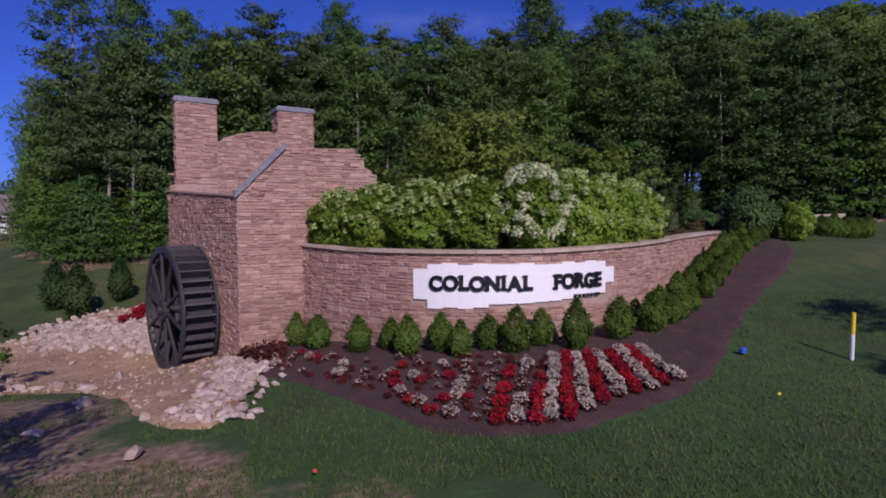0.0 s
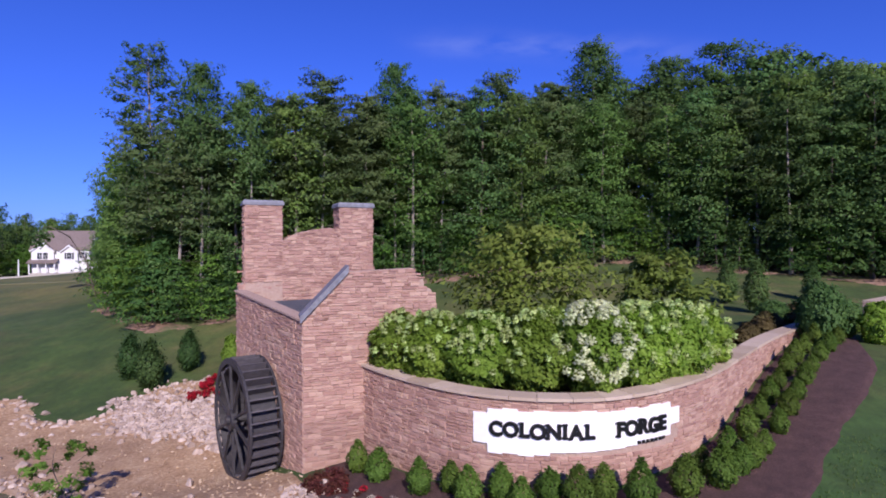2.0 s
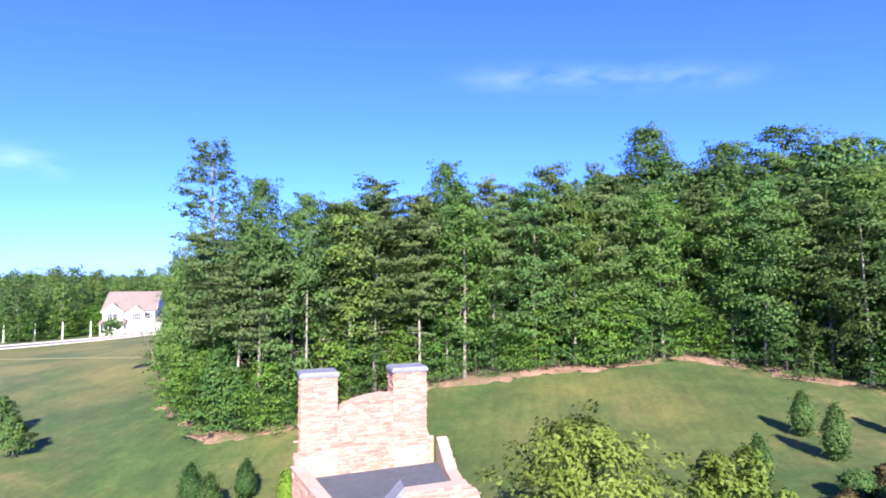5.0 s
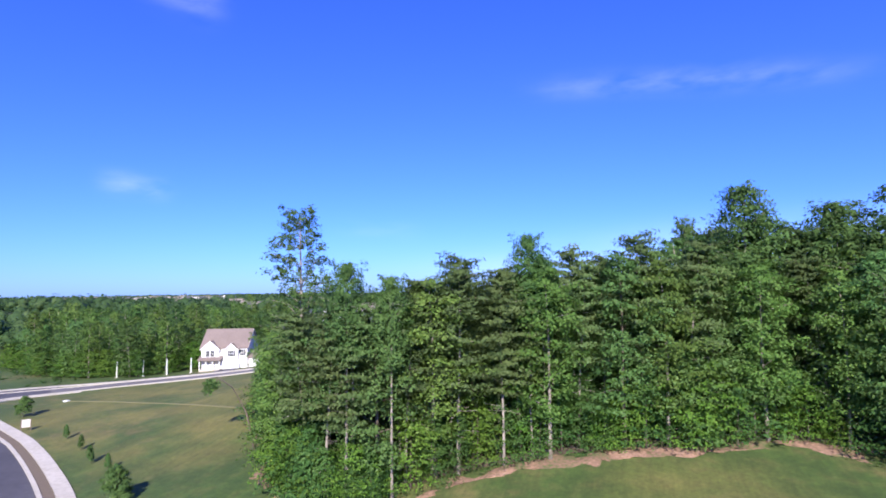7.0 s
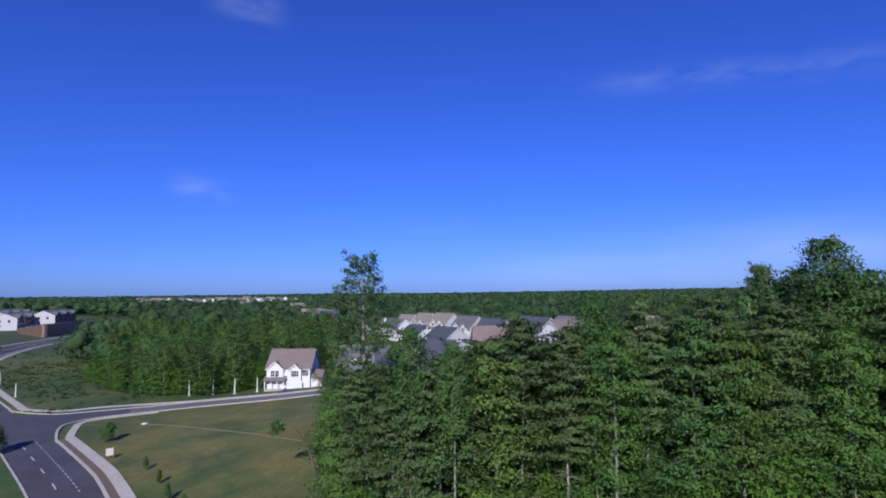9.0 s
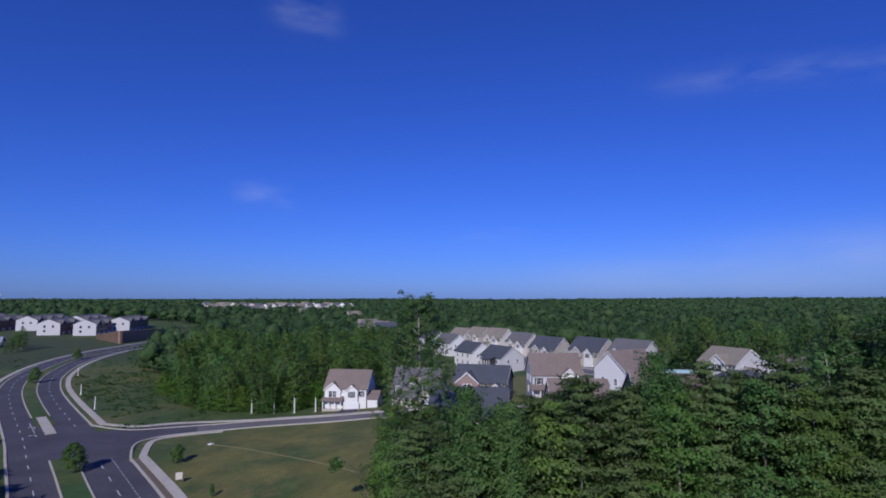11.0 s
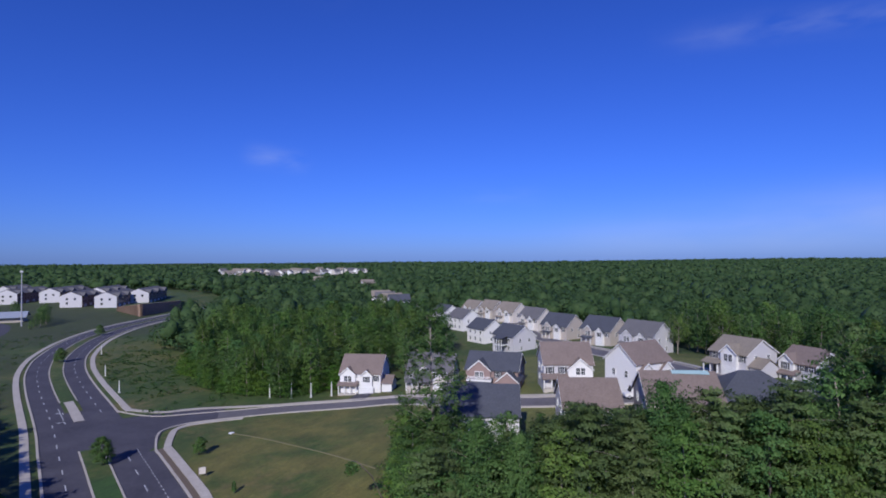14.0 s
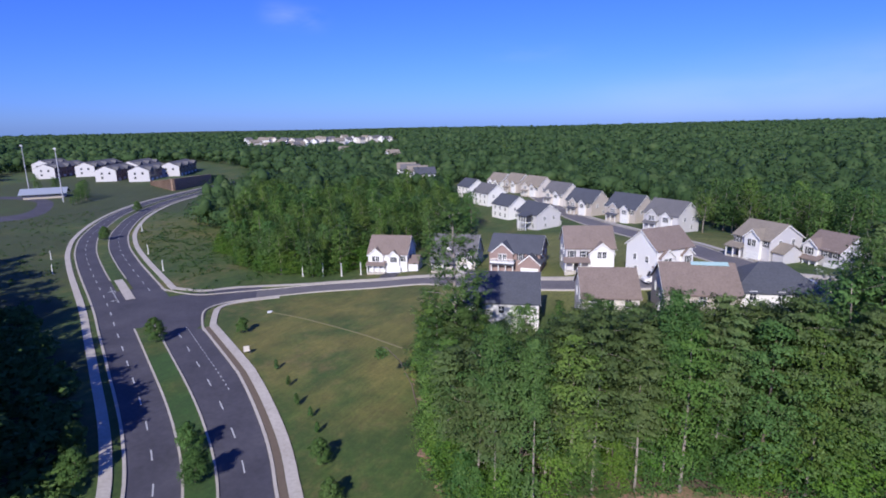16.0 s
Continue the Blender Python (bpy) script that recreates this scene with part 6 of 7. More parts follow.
# raised soil behind the wall
g = Geo()
wi = resample(offset(WALL, 0.45), 60)
wo = resample(catmull([(-4.6, 22.5), (-2, 24.5), (2, 25.5), (6, 25.5), (9, 26.5), (12, 29), (15.2, 31.5)], 0.5), 60)
for r in range(9):
    for i in range(60):
        q = wi[i] + (wo[i] - wi[i]) * r / 8
        top = wall_top(WLEN * i / 59) - 0.28
        k = (r / 8) ** 2
        g.v.append((q[0], q[1], top * (1 - k) + (ground_z(*q) - 0.05) * k + 0.05 * noise.noise(Vector((q[0] * 2, q[1] * 2, 0)))))
g.f = [(r * 60 + i, r * 60 + i + 1, (r + 1) * 60 + i + 1, (r + 1) * 60 + i) for r in range(8) for i in range(59)]
tagged(part("raised_bed", g, MULCH, smooth=True), "dark mulch of the raised bed behind the wall", "flower bed", kind="structure")


def raised(x, y):
    i = int(np.argmin(np.hypot(WALL[:, 0] - x, WALL[:, 1] - y)))
    return wall_top(float(WSEG[i])) - 0.35


def flower_head(seed, wide, mat):
    nrg, pts = np.random.default_rng(seed), []
    for q in range(5):
        r = wide * math.sqrt(1 - (q / 5.4) ** 2)
        pts.append(blob_points(nrg, 12, (0, 0, 0.05 * q - 0.06), (r, r, 0.05), 0.7))
    return cards(nrg, np.concatenate(pts), 0.09, 0.2, 1.1, np.tile((0, 0, -0.06), (60, 1)), 0.14).mesh("flower_head", mat)


HEADS = [flower_head(i, 0.15 if i < 3 else 0.2, LIMEBLOOM if i < 3 else BLOOM) for i in range(6)]


def hydrangea(seed, w, h, blooms, white):
    nrg = np.random.default_rng(seed)
    ob = shrub("hydrangea", seed, w, h, LEAF_HYD, 5600, 0.112, "tall leafy hydrangea with cream flower heads" if white else "tall leafy hydrangea with greenish cream flower heads", "shrub", "hydrangeas behind the wall", 0.35)
    for i in range(int(blooms * (0.8 if white else 1.25))):
        a, el = nrg.uniform(0, 6.28), nrg.uniform(-0.45, 1.4) if white else nrg.uniform(-0.3, 1.5)
        lay = nrg.uniform(0.92, 1.08)
        c = np.array((math.cos(a) * math.cos(el) * w * 0.5 * lay, math.sin(a) * math.cos(el) * w * 0.52 * lay, h * 0.5 + math.sin(el) * h * 0.52))
        if nrg.uniform() > 0.5 and c[1] > 0:
            c[1] *= -1
        b = part("flower_head", HEADS[(i % 3) + (3 if white else 0)], None, ob)
        b.matrix_basis = Matrix.Translation(c) @ Matrix.Rotation(float(a), 4, "Z") @ Matrix.Rotation(0.3, 4, "Y") @ Matrix.Scale(nrg.uniform(0.75, 1.1) if white else nrg.uniform(0.55, 0.9), 4)
    return ob


for i, (x, y, w, h, n, white) in enumerate(((-3.7, 19.5, 2.3, 2.35, 34, False), (-2.4, 18.5, 2.2, 2.5, 38, False), (-0.8, 17.9, 2.4, 2.6, 46, False), (0.9, 17.6, 2.4, 2.65, 46, False), (2.75, 17.4, 2.3, 2.95, 110, True), (4.3, 18.3, 2.4, 2.85, 50, False), (5.7, 19.3, 2.5, 2.75, 46, False), (7.1, 20.9, 2.2, 2.5, 36, False), (-1.2, 20.3, 2.2, 2.6, 36, False), (1.6, 19.8, 2.3, 2.9, 40, False), (4.9, 21.0, 2.3, 2.9, 36, False))):
    hydrangea(40 + i, w * 1.1, h, n, white).matrix_basis = Matrix.Translation((x, y, raised(x, y) - (0.35 if y > 19.7 and x > -2 and x < 5.5 else 0)))

BOX = "rounded green boxwood in front of the stone wall"
front = [(-5.0, 17.6), (-4.07, 16.75), (-2.57, 15.7), (-1.62, 15.75), (-1.05, 14.9), (-0.1, 15.05), (0.44, 14.4), (1.25, 14.95), (1.97, 14.5), (2.75, 15.0), (3.64, 14.55), (4.99, 15.2), (6.13, 15.7), (7.35, 16.8)]
box_a = shrub("boxwood", 61, 0.82, 1.22, LEAF_BOX, 1500, 0.062, BOX, "shrub", "boxwoods along the wall", 1.25, fuzz=0.045)
box_b = shrub("boxwood", 62, 0.76, 1.06, LEAF_BOX, 1400, 0.062, BOX, "shrub", "boxwoods along the wall", 1.0, fuzz=0.045)
put_copies(box_a, front[::2], 1, 0.85, 1.12)
put_copies(box_b, front[1::2], 2, 0.85, 1.12)
hedge = []
for k, s in enumerate(np.arange(12.0, WLEN - 0.5, 0.72)):
    p = on_wall(float(s), (1.0, 1.75)[k % 2])[0]
    hedge.append((p[0], p[1]))
for i, p in enumerate(hedge):
    copy_thing((box_a, box_b)[i % 2], Matrix()).matrix_basis = Matrix.Translation((*p, ground_z(*p))) @ Matrix.Rotation(i * 1.7, 4, "Z") @ Matrix.Scale(0.7 + 0.24 * ((i * 37) % 10) / 10, 4)

for i in range(9):
    p = LW[0] + (LW[1] - LW[0]) * (i / 8.0) + (0.9, -1.1)
    copy_thing((box_a, box_b)[i % 2], Matrix()).matrix_basis = Matrix.Translation((*p, ground_z(*p))) @ Matrix.Rotation(i * 2.1, 4, "Z") @ Matrix.Diagonal((1.25, 1.25, 1.0 + 0.1 * (i % 3), 1))

# begonias in fanning rows
def begonia(seed, mat, label, n):
    nrg = np.random.default_rng(seed)
    ob = thing("begonia", Matrix(), label, "flower", "begonias in the bed")
    part("leaves", cards(nrg, blob_points(nrg, 70, (0, 0, 0.08), (0.17, 0.17, 0.1), 0.3) * (1, 1, 1), 0.075, 0.6), BRONZE, ob)
    p = blob_points(nrg, n, (0, 0, 0.13), (0.18, 0.18, 0.13), 0.7)
    p[:, 2] = np.abs(p[:, 2] - 0.1) + 0.12
    part("petals", cards(nrg, p, 0.055, 0.8, 1.1), mat, ob)
    return ob


red_a, red_b = begonia(1, REDBLOOM, "red begonia in full bloom in the mulch", 120), begonia(2, REDBLOOM, "small red begonia among bronze leaves", 9)
bronze = begonia(5, BRONZE, "dark bronze-leaved begonia not yet in bloom", 60)
white_a, white_b = begonia(3, WHITEBLOOM, "white begonia in full bloom in the mulch", 110), begonia(4, WHITEBLOOM, "small white begonia among bronze leaves", 18)
first, r = set(), random.Random(12)
BED_POLY = [tuple(p) for p in BED_EDGE[::3]] + [(15, 29), (2, 16), (-5, 19)]
ROW = np.arange(34)
MARKS = (0, 2, 4, 6, 7, 9, 11, 13, 16, 24, 33)
FOOT = np.stack([np.interp(ROW, MARKS, q) for q in ((5.26, 4.5, 3.75, 2.86, 2.38, 1.77, 1.09, 0.45, -0.4, -2.6, -5.0), (11.48, 10.95, 10.7, 9.87, 9.4, 9.35, 9.35, 9.6, 10.3, 12.5, 14.9))], 1)
HEAD = np.stack([np.interp(ROW, MARKS, q) for q in ((5.2, 4.64, 3.99, 3.47, 3.2, 2.61, 1.81, 1.0, 0.1, -2.7, -5.7), (14.14, 14.0, 13.75, 13.75, 13.85, 13.82, 13.95, 14.4, 14.2, 15.1, 16.9))], 1)
for col in range(34):
    head, foot = HEAD[col], FOOT[col]
    steps = max(2, int(leng(head, foot) / (0.27 if col < 12 else 0.4)))
    for j in range(steps):
        k = (j + 0.5) / steps
        p = head + (foot - head) * k + np.array((r.uniform(-0.06, 0.06), r.uniform(-0.08, 0.08))) * (1 if col < 12 else 2)
        if r.random() < (0.0 if col < 9 else 0.12 if col < 16 else 0.3) or np.min(np.hypot(BED_EDGE[:, 0] - p[0], BED_EDGE[:, 1] - p[1])) < 0.22 or not inside(p[0], p[1], BED_POLY):
            continue
        lush = r.random() < (0.96 if col < 9 else 0.75 if col < 12 and k > 0.5 else 0.45 if col < 20 and k > 0.55 else 0.12)
        t = (white_a if lush else white_b) if col % 2 == 0 else (red_a if lush else red_b)
        m = Matrix.Translation((*p, ground_z(*p) + 0.05)) @ Matrix.Rotation(r.uniform(0, 6.28), 4, "Z")
        ob = copy_thing(t, m) if t in first else t
        first.add(t)
        ob.matrix_basis = m @ Matrix.Scale(r.uniform(0.72, 0.98) * (1 if lush else 0.82), 4)
for i in range(16):
    x, y = -5.9 + r.uniform(-0.6, 0.7), 16.6 + r.uniform(-0.8, 0.8)
    ob = bronze if i == 0 else copy_thing(bronze, Matrix())
    ob.matrix_basis = Matrix.Translation((x, y, ground_z(x, y) + 0.05)) @ Matrix.Rotation(i, 4, "Z") @ Matrix.Scale(r.uniform(1.0, 1.5), 4)

# red flowers behind the wheel and on the bank
for i in range(30):
    x, y = -17.7 + r.uniform(-1.3, 1.3), 31.6 + r.uniform(-1.7, 1.8)
    ob = copy_thing(red_a, Matrix())
    ob.matrix_basis = Matrix.Translation((x, y, ground_z(x, y) + 0.1)) @ Matrix.Scale(1.25, 4)

# shrubs and small trees round about
holly = shrub("holly_shrub", 71, 1.6, 3.15, LEAF_DARK, 2800, 0.12, "dark green cone-shaped holly on the lawn", "shrub", "lawn hollies", 1.35, fuzz=0.15)
slim = shrub("holly_shrub", 78, 1.15, 2.6, LEAF_OAK, 1800, 0.1, "slim green young holly standing on the lawn", "shrub", "lawn hollies", 1.2, fuzz=0.12)
SLIM = [(16.2, 42.4), (16.2, 37.6), (22.3, 42.9), (10.6, 33.4)]
put_copies(holly, [(-25.2, 34.2), (-22.7, 32.6), (-21.6, 35.2)], 5, 0.84, 0.98)
put_copies(slim, SLIM, 5, 1.0, 1.25)
dead = shrub("dead_conifer", 75, 0.5, 1.5, BRONZE, 700, 0.07, "slim brown withered conifer against the wall's end", "shrub", "", 0.6)
p = on_wall(WLEN - 1.1, 0.55)[0]
dead.matrix_basis = Matrix.Translation((*p, ground_z(*p)))
gap_dark = shrub("viburnum", 72, 2.1, 1.8, LEAF_OAK, 3000, 0.12, "dark grey-green viburnum at the wall's end", "shrub", "", 0.4, fuzz=0.12)
gap_dark.matrix_basis = Matrix.Translation((14.9, 27.5, ground_z(14.9, 27.5))) @ Matrix.Diagonal((1, 1, 1.5, 1))
for x, y, k in ((16.6, 29.3, 0.95), (14.4, 31.2, 0.8)):
    copy_thing(gap_dark, Matrix()).matrix_basis = Matrix.Translation((x, y, ground_z(x, y))) @ Matrix.Rotation(x, 4, "Z") @ Matrix.Scale(k, 4)
gap_light = shrub("young_hydrangea", 73, 1.5, 1.9, LEAF_HYD, 2200, 0.12, "bright green young hydrangea beside the mulch", "shrub", "", 0.5)
gap_light.matrix_basis = Matrix.Translation((16.9, 26.7, ground_z(16.9, 26.7)))
edge_green = copy_thing(gap_light, Matrix())
edge_green.matrix_basis = Matrix.Translation((-17.9, 33.9, ground_z(-17.9, 33.9))) @ Matrix.Diagonal((0.8, 0.8, 1.4, 1))
weed = shrub("wild_shrub", 74, 1.3, 0.95, RUST, 1300, 0.11, "low rusty brown-green shrub on the raised bank", "shrub", "", 0.3)
weed.matrix_basis = Matrix.Translation((15.5, 30.6, ground_z(15.5, 30.6) + 0.2))
wild = tree_template("wild_sapling", 77, 2.5, 1.25, 0.1, LEAF_LIGHT, BARK, 520, 0.15, "wild leafy sapling growing at the gravel's edge", "open", 0.03, 26, 0.7)
wild["group"] = ""
wild.matrix_basis = Matrix.Translation((-15.2, 16.6, ground_z(-15.2, 16.6)))
for i in range(9):
    x, y = 12.2 + 1.1 * i * 0.5 + r.uniform(-1, 1), 28.8 + 0.5 * i + r.uniform(-1, 1)
    copy_thing(weed, Matrix()).matrix_basis = Matrix.Translation((x, y, ground_z(x, y) + 0.2)) @ Matrix.Rotation(i, 4, "Z") @ Matrix.Scale(r.uniform(0.6, 1.0), 4)

for i in range(16):
    q = on_wall(WLEN * r.uniform(0.55, 0.97), -r.uniform(1.1, 2.6))[0]
    copy_thing(weed, Matrix()).matrix_basis = Matrix.Translation((*q, raised(*q) - 0.1)) @ Matrix.Rotation(i, 4, "Z") @ Matrix.Scale(r.uniform(0.6, 1.0), 4)


def garden_tree(seed, x, y, z, height, spread, mat, label, boughs=62, size=0.155):
    t = bough_tree("garden_tree", seed, height, spread, 0.1, mat, BARK, label, "round", 0.09, boughs, 44, size, (0.1, 0.8), 0.4, 0.19)
    t.matrix_basis = Matrix.Translation((x, y, z))
    t["group"] = "garden trees"
    return t


MAPLE_LEAF = leaves("maple_leaves", (0.13, 0.175, 0.03), (0.22, 0.28, 0.055), (0.33, 0.38, 0.09), 0.5)
garden_tree(91, 0.8, 22.8, 1.9, 6.9, 3.3, MAPLE_LEAF, "spreading yellow-green maple behind the hydrangeas")
garden_tree(92, 6.7, 24.2, 2.0, 5.5, 2.3, MAPLE_LEAF, "small yellow-green maple behind the hydrangeas", 44)

blossom = bough_tree("flowering_tree", 96, 13, 4.6, 0.2, leaves("pale_blossom", (0.2, 0.25, 0.16), (0.4, 0.44, 0.36), (0.62, 0.62, 0.56), 0.4), BARK, "tree in pale blossom behind the houses", "round", 0.16, 60, 16, 0.3, (0.1, 0.6), 0.6, 0.2)
blossom.matrix_basis = Matrix.Translation((4.8, 95, ground_z(4.8, 95)))
plum = bough_tree("plum_tree", 97, 6.5, 2.4, 0.15, leaves("plum_leaves", (0.05, 0.035, 0.04), (0.1, 0.075, 0.085), (0.2, 0.17, 0.18), 0.3), BARK, "small dark purple-leaved tree at the wood's edge", "round", 0.08, 34, 14, 0.22, (0.1, 0.6), 0.6, 0.22)
plum.matrix_basis = Matrix.Translation((-49.5, 77.5, ground_z(-49.5, 77.5)))
for t in (blossom, plum):
    t["group"] = ""

# ---- stony wash below the wheel ----
ROCKY = catmull([(-36, 31), (-31.5, 30.3), (-29.6, 30.8), (-26.1, 28.2), (-22.9, 29.2), (-22.4, 32.6), (-20, 33.9), (-16.2, 31.2), (-12.3, 26.6), (-10.5, 21.6), (-7.2, 18.0), (-6.0, 16.2), (-4.9, 13.6)], 0.5)
ROCKY_B = catmull([(-38, 21), (-30, 20), (-24, 19.5), (-19, 18.2), (-14.1, 16.2), (-11.3, 14.8), (-9.4, 13.6), (-8.0, 12.6), (-6.6, 11.0), (-5.6, 10.1), (-4.6, 9.8), (-4.4, 10.8)], 0.5)
tagged(part("gravel_wash", sheet(resample(ROCKY, 80), resample(ROCKY_B, 80), 22, 0.06, 0.5), SAND, smooth=True), "sandy gravel wash running down to the wheel", "gravel", kind="structure")


def rock_geo(rr, sx, sy, sz):
    """An angular stone: a jittered low sphere with flattened sides."""
    bm = bmesh.new()
    bmesh.ops.create_icosphere(bm, subdivisions=1, radius=1)
    cuts = [(Vector((rr.gauss(0, 1), rr.gauss(0, 1), rr.gauss(0, 1))).normalized(), rr.uniform(0.38, 0.75)) for _ in range(8)]
    g = Geo()
    for v in bm.verts:
        p = v.co * rr.uniform(0.85, 1.1)
        for n, d in cuts:
            k = p.dot(n) - d
            if k > 0:
                p = p - n * k
        v.co = (p.x * sx, p.y * sy, p.z * sz)
    g.v, g.f = [tuple(v.co) for v in bm.verts], [tuple(v.index for v in f.verts) for f in bm.faces]
    bm.free()
    return g


rr = random.Random(31)
ROCKS = [rock_geo(rr, 1, rr.uniform(0.55, 0.9), rr.uniform(0.45, 0.75)) for _ in range(12)]


def scatter_rocks(spots):
    g = Geo()
    for x, y, s in spots:
        m = Matrix.Translation((x, y, ground_z(x, y) + 0.06 + s * 0.12)) @ Euler((rr.uniform(-0.35, 0.35), rr.uniform(-0.35, 0.35), rr.uniform(0, 6.28))).to_matrix().to_4x4() @ Matrix.Scale(s, 4)
        t = rr.choice(ROCKS)
        g.add([m @ Vector(v) for v in t.v], t.f)
    return g


spots = []
for i in range(1500):          # bank behind the wheel
    u, v = rr.random(), rr.random()
    p = np.array((-24.2 + 11.5 * u, 31.0 + 2.6 * math.sin(3.1 * u) - 5.0 * u))
    q = np.array((-20.5 + 8.3 * u, 26.6 - 3.8 * u))
    c = p + (q - p) * v
    spots.append((c[0] + rr.gauss(0, 0.35), c[1] + rr.gauss(0, 0.45), rr.uniform(0.12, 0.36)))
for i in range(420):          # spill in front of the tower
    u, v = rr.random(), rr.random()
    a, b = np.array((-6.6, 16.9)), np.array((-5.0, 10.3))
    c = a + (b - a) * u + np.array((rr.gauss(0, 0.4), 0)) + np.array((0.3 * math.sin(3 * u), 0))
    spots.append((c[0], c[1], rr.uniform(0.08, 0.24)))
for i in range(420):          # stones along the wash's rims
    k = rr.randrange(int(len(ROCKY_B) * 0.72) if i % 2 else 40)
    c = (ROCKY_B if i % 2 else ROCKY)[k]
    spots.append((c[0] + rr.gauss(0, 0.7), c[1] + rr.gauss(0, 0.5) + (0.9 if i % 2 else -0.9), rr.uniform(0.08, 0.3)))
tagged(part("riprap", scatter_rocks(spots), ROCK), "bank of loose pale angular stones by the wheel", "stones", kind="stuff")
spots = [(rr.uniform(-30, -6.5), 0, 0) for _ in range(2600)]
spots = [(x, (lambda a, b: a + (b - a) * rr.random())(np.interp(x, ROCKY_B[:, 0], ROCKY_B[:, 1]), np.interp(x, ROCKY[:, 0], ROCKY[:, 1])), rr.choice((0.03, 0.04, 0.05, 0.06, 0.09))) for x, _, _ in spots]
tagged(part("pebbles", scatter_rocks(spots), TANSTONE), "small tan pebbles strewn over the gravel", "stones", kind="stuff")
boulder_meshes = [t.mesh("boulder", ROCK) for t in ROCKS[:6]]
for x, y, s in ((-12.0, 16.0, 0.42), (-12.3, 19.6, 0.38), (-15.6, 21.9, 0.3), (-20.9, 26.6, 0.5), (-18.8, 24.6, 0.35), (-9.9, 14.2, 0.4), (-8.7, 12.4, 0.36), (-10.9, 17.4, 0.26), (-13.6, 18.3, 0.33), (-16.6, 19.6, 0.4), (-14.6, 16.9, 0.45), (-17.5, 18.3, 0.5), (-22.6, 24.2, 0.4), (-8.2, 10.1, 0.3), (-5.3, 8.7, 0.28), (-24.6, 27.6, 0.36), (-26.8, 28.9, 0.42), (-28.6, 29.8, 0.38), (-21.5, 21.8, 0.45), (-19.3, 20.4, 0.32), (-23.8, 22.9, 0.28), (-11.3, 20.9, 0.22), (-7.6, 14.6, 0.25), (-6.9, 12.6, 0.27)):
    ob = new("boulder", rr.choice(boulder_meshes))
    ob.matrix_basis = Matrix.Translation((x, y, ground_z(x, y) + 0.1)) @ Euler((rr.uniform(-0.3, 0.3), rr.uniform(-0.3, 0.3), rr.uniform(0, 6))).to_matrix().to_4x4() @ Matrix.Scale(s, 4)
    tagged(ob, "pale weathered boulder lying in the gravel wash", "boulder", "boulders in the wash")


def grass_blades():
    """Uneven blades of grass on the near lawn, thick near the first view."""
    nrg = np.random.default_rng(9)
    g = Geo()
    bed = [tuple(p) for p in BED_EDGE[::4]] + [(20, 40), (-8, 30)]
    gravel = [tuple(p) for p in ROCKY[::5]] + [tuple(p) for p in ROCKY_B[::-5]]
    n = 0
    while n < 40000:
        y = 5.5 + 13 * nrg.uniform() ** 1.6
        x = nrg.uniform(-1.0, 1.0) * (y * 0.95 + 3)
        if inside(x, y, bed) or inside(x, y, gravel):
            continue
        bald = noise.noise(Vector((x * 0.5, y * 0.5, 3)))
        if x < -2 and bald < -0.05 or bald < -0.45:
            continue
        n += 1
        z, a, h = ground_z(x, y), nrg.uniform(0, 6.28), nrg.uniform(0.03, 0.11)
        lx, ly = nrg.normal(size=2) * 0.035
        dx, dy = math.cos(a) * 0.012, math.sin(a) * 0.012
        g.v += [(x - dx, y - dy, z), (x + dx, y + dy, z), (x + lx, y + ly, z + h)]
        g.f.append((3 * n - 3, 3 * n - 2, 3 * n - 1))
    return g


tagged(part("grass_blades", grass_blades(), leaves("grass_blades", (0.1, 0.165, 0.034), (0.165, 0.24, 0.06), (0.3, 0.29, 0.12), 0.45)), "uneven green blades of the near lawn", "grass", kind="stuff")

# survey stake and small flag in the lawn
x, y = 9.87, 12.76
stake = thing("survey_stake", Matrix.Translation((x, y, ground_z(x, y))), "slim white stake with a yellow top in the lawn", "stake")
part("post", Geo().tube([(0, 0, -0.2), (0.01, 0, 0.62)], [0.045, 0.045], 10), TRIM, stake)
part("top", Geo().tube([(0.01, 0, 0.62), (0.02, 0, 1.15)], [0.047, 0.047], 10), plain("yellow_plastic", (0.8, 0.55, 0.03)), stake, "yellow top")
for x, y, c in ((6.8, 10.45, (0.8, 0.6, 0.05)), (-1.9, 7.6, (0.7, 0.08, 0.05))):
    fl = thing("marker_flag", Matrix.Translation((x, y, ground_z(x, y))), "tiny plastic marker flag on a wire", "flag")
    part("wire", Geo().tube([(0, 0, -0.05), (0, 0, 0.2)], [0.004, 0.004], 5), BLACK, fl)
    part("flag", Geo().box(0, -0.003, 0.13, 0.065, 0.003, 0.18), plain("flag_plastic", c), fl)
x, y = 7.6, 13.4
can = thing("blue_cap", Matrix.Translation((x, y, ground_z(x, y) + 0.07)), "small blue plastic cap at the bed's edge", "cap")
part("cap", Geo().tube([(0, 0, 0), (0, 0, 0.1), (0, 0, 0.13)], [0.09, 0.09, 0.06], 10), plain("blue_plastic", (0.03, 0.1, 0.5)), can)

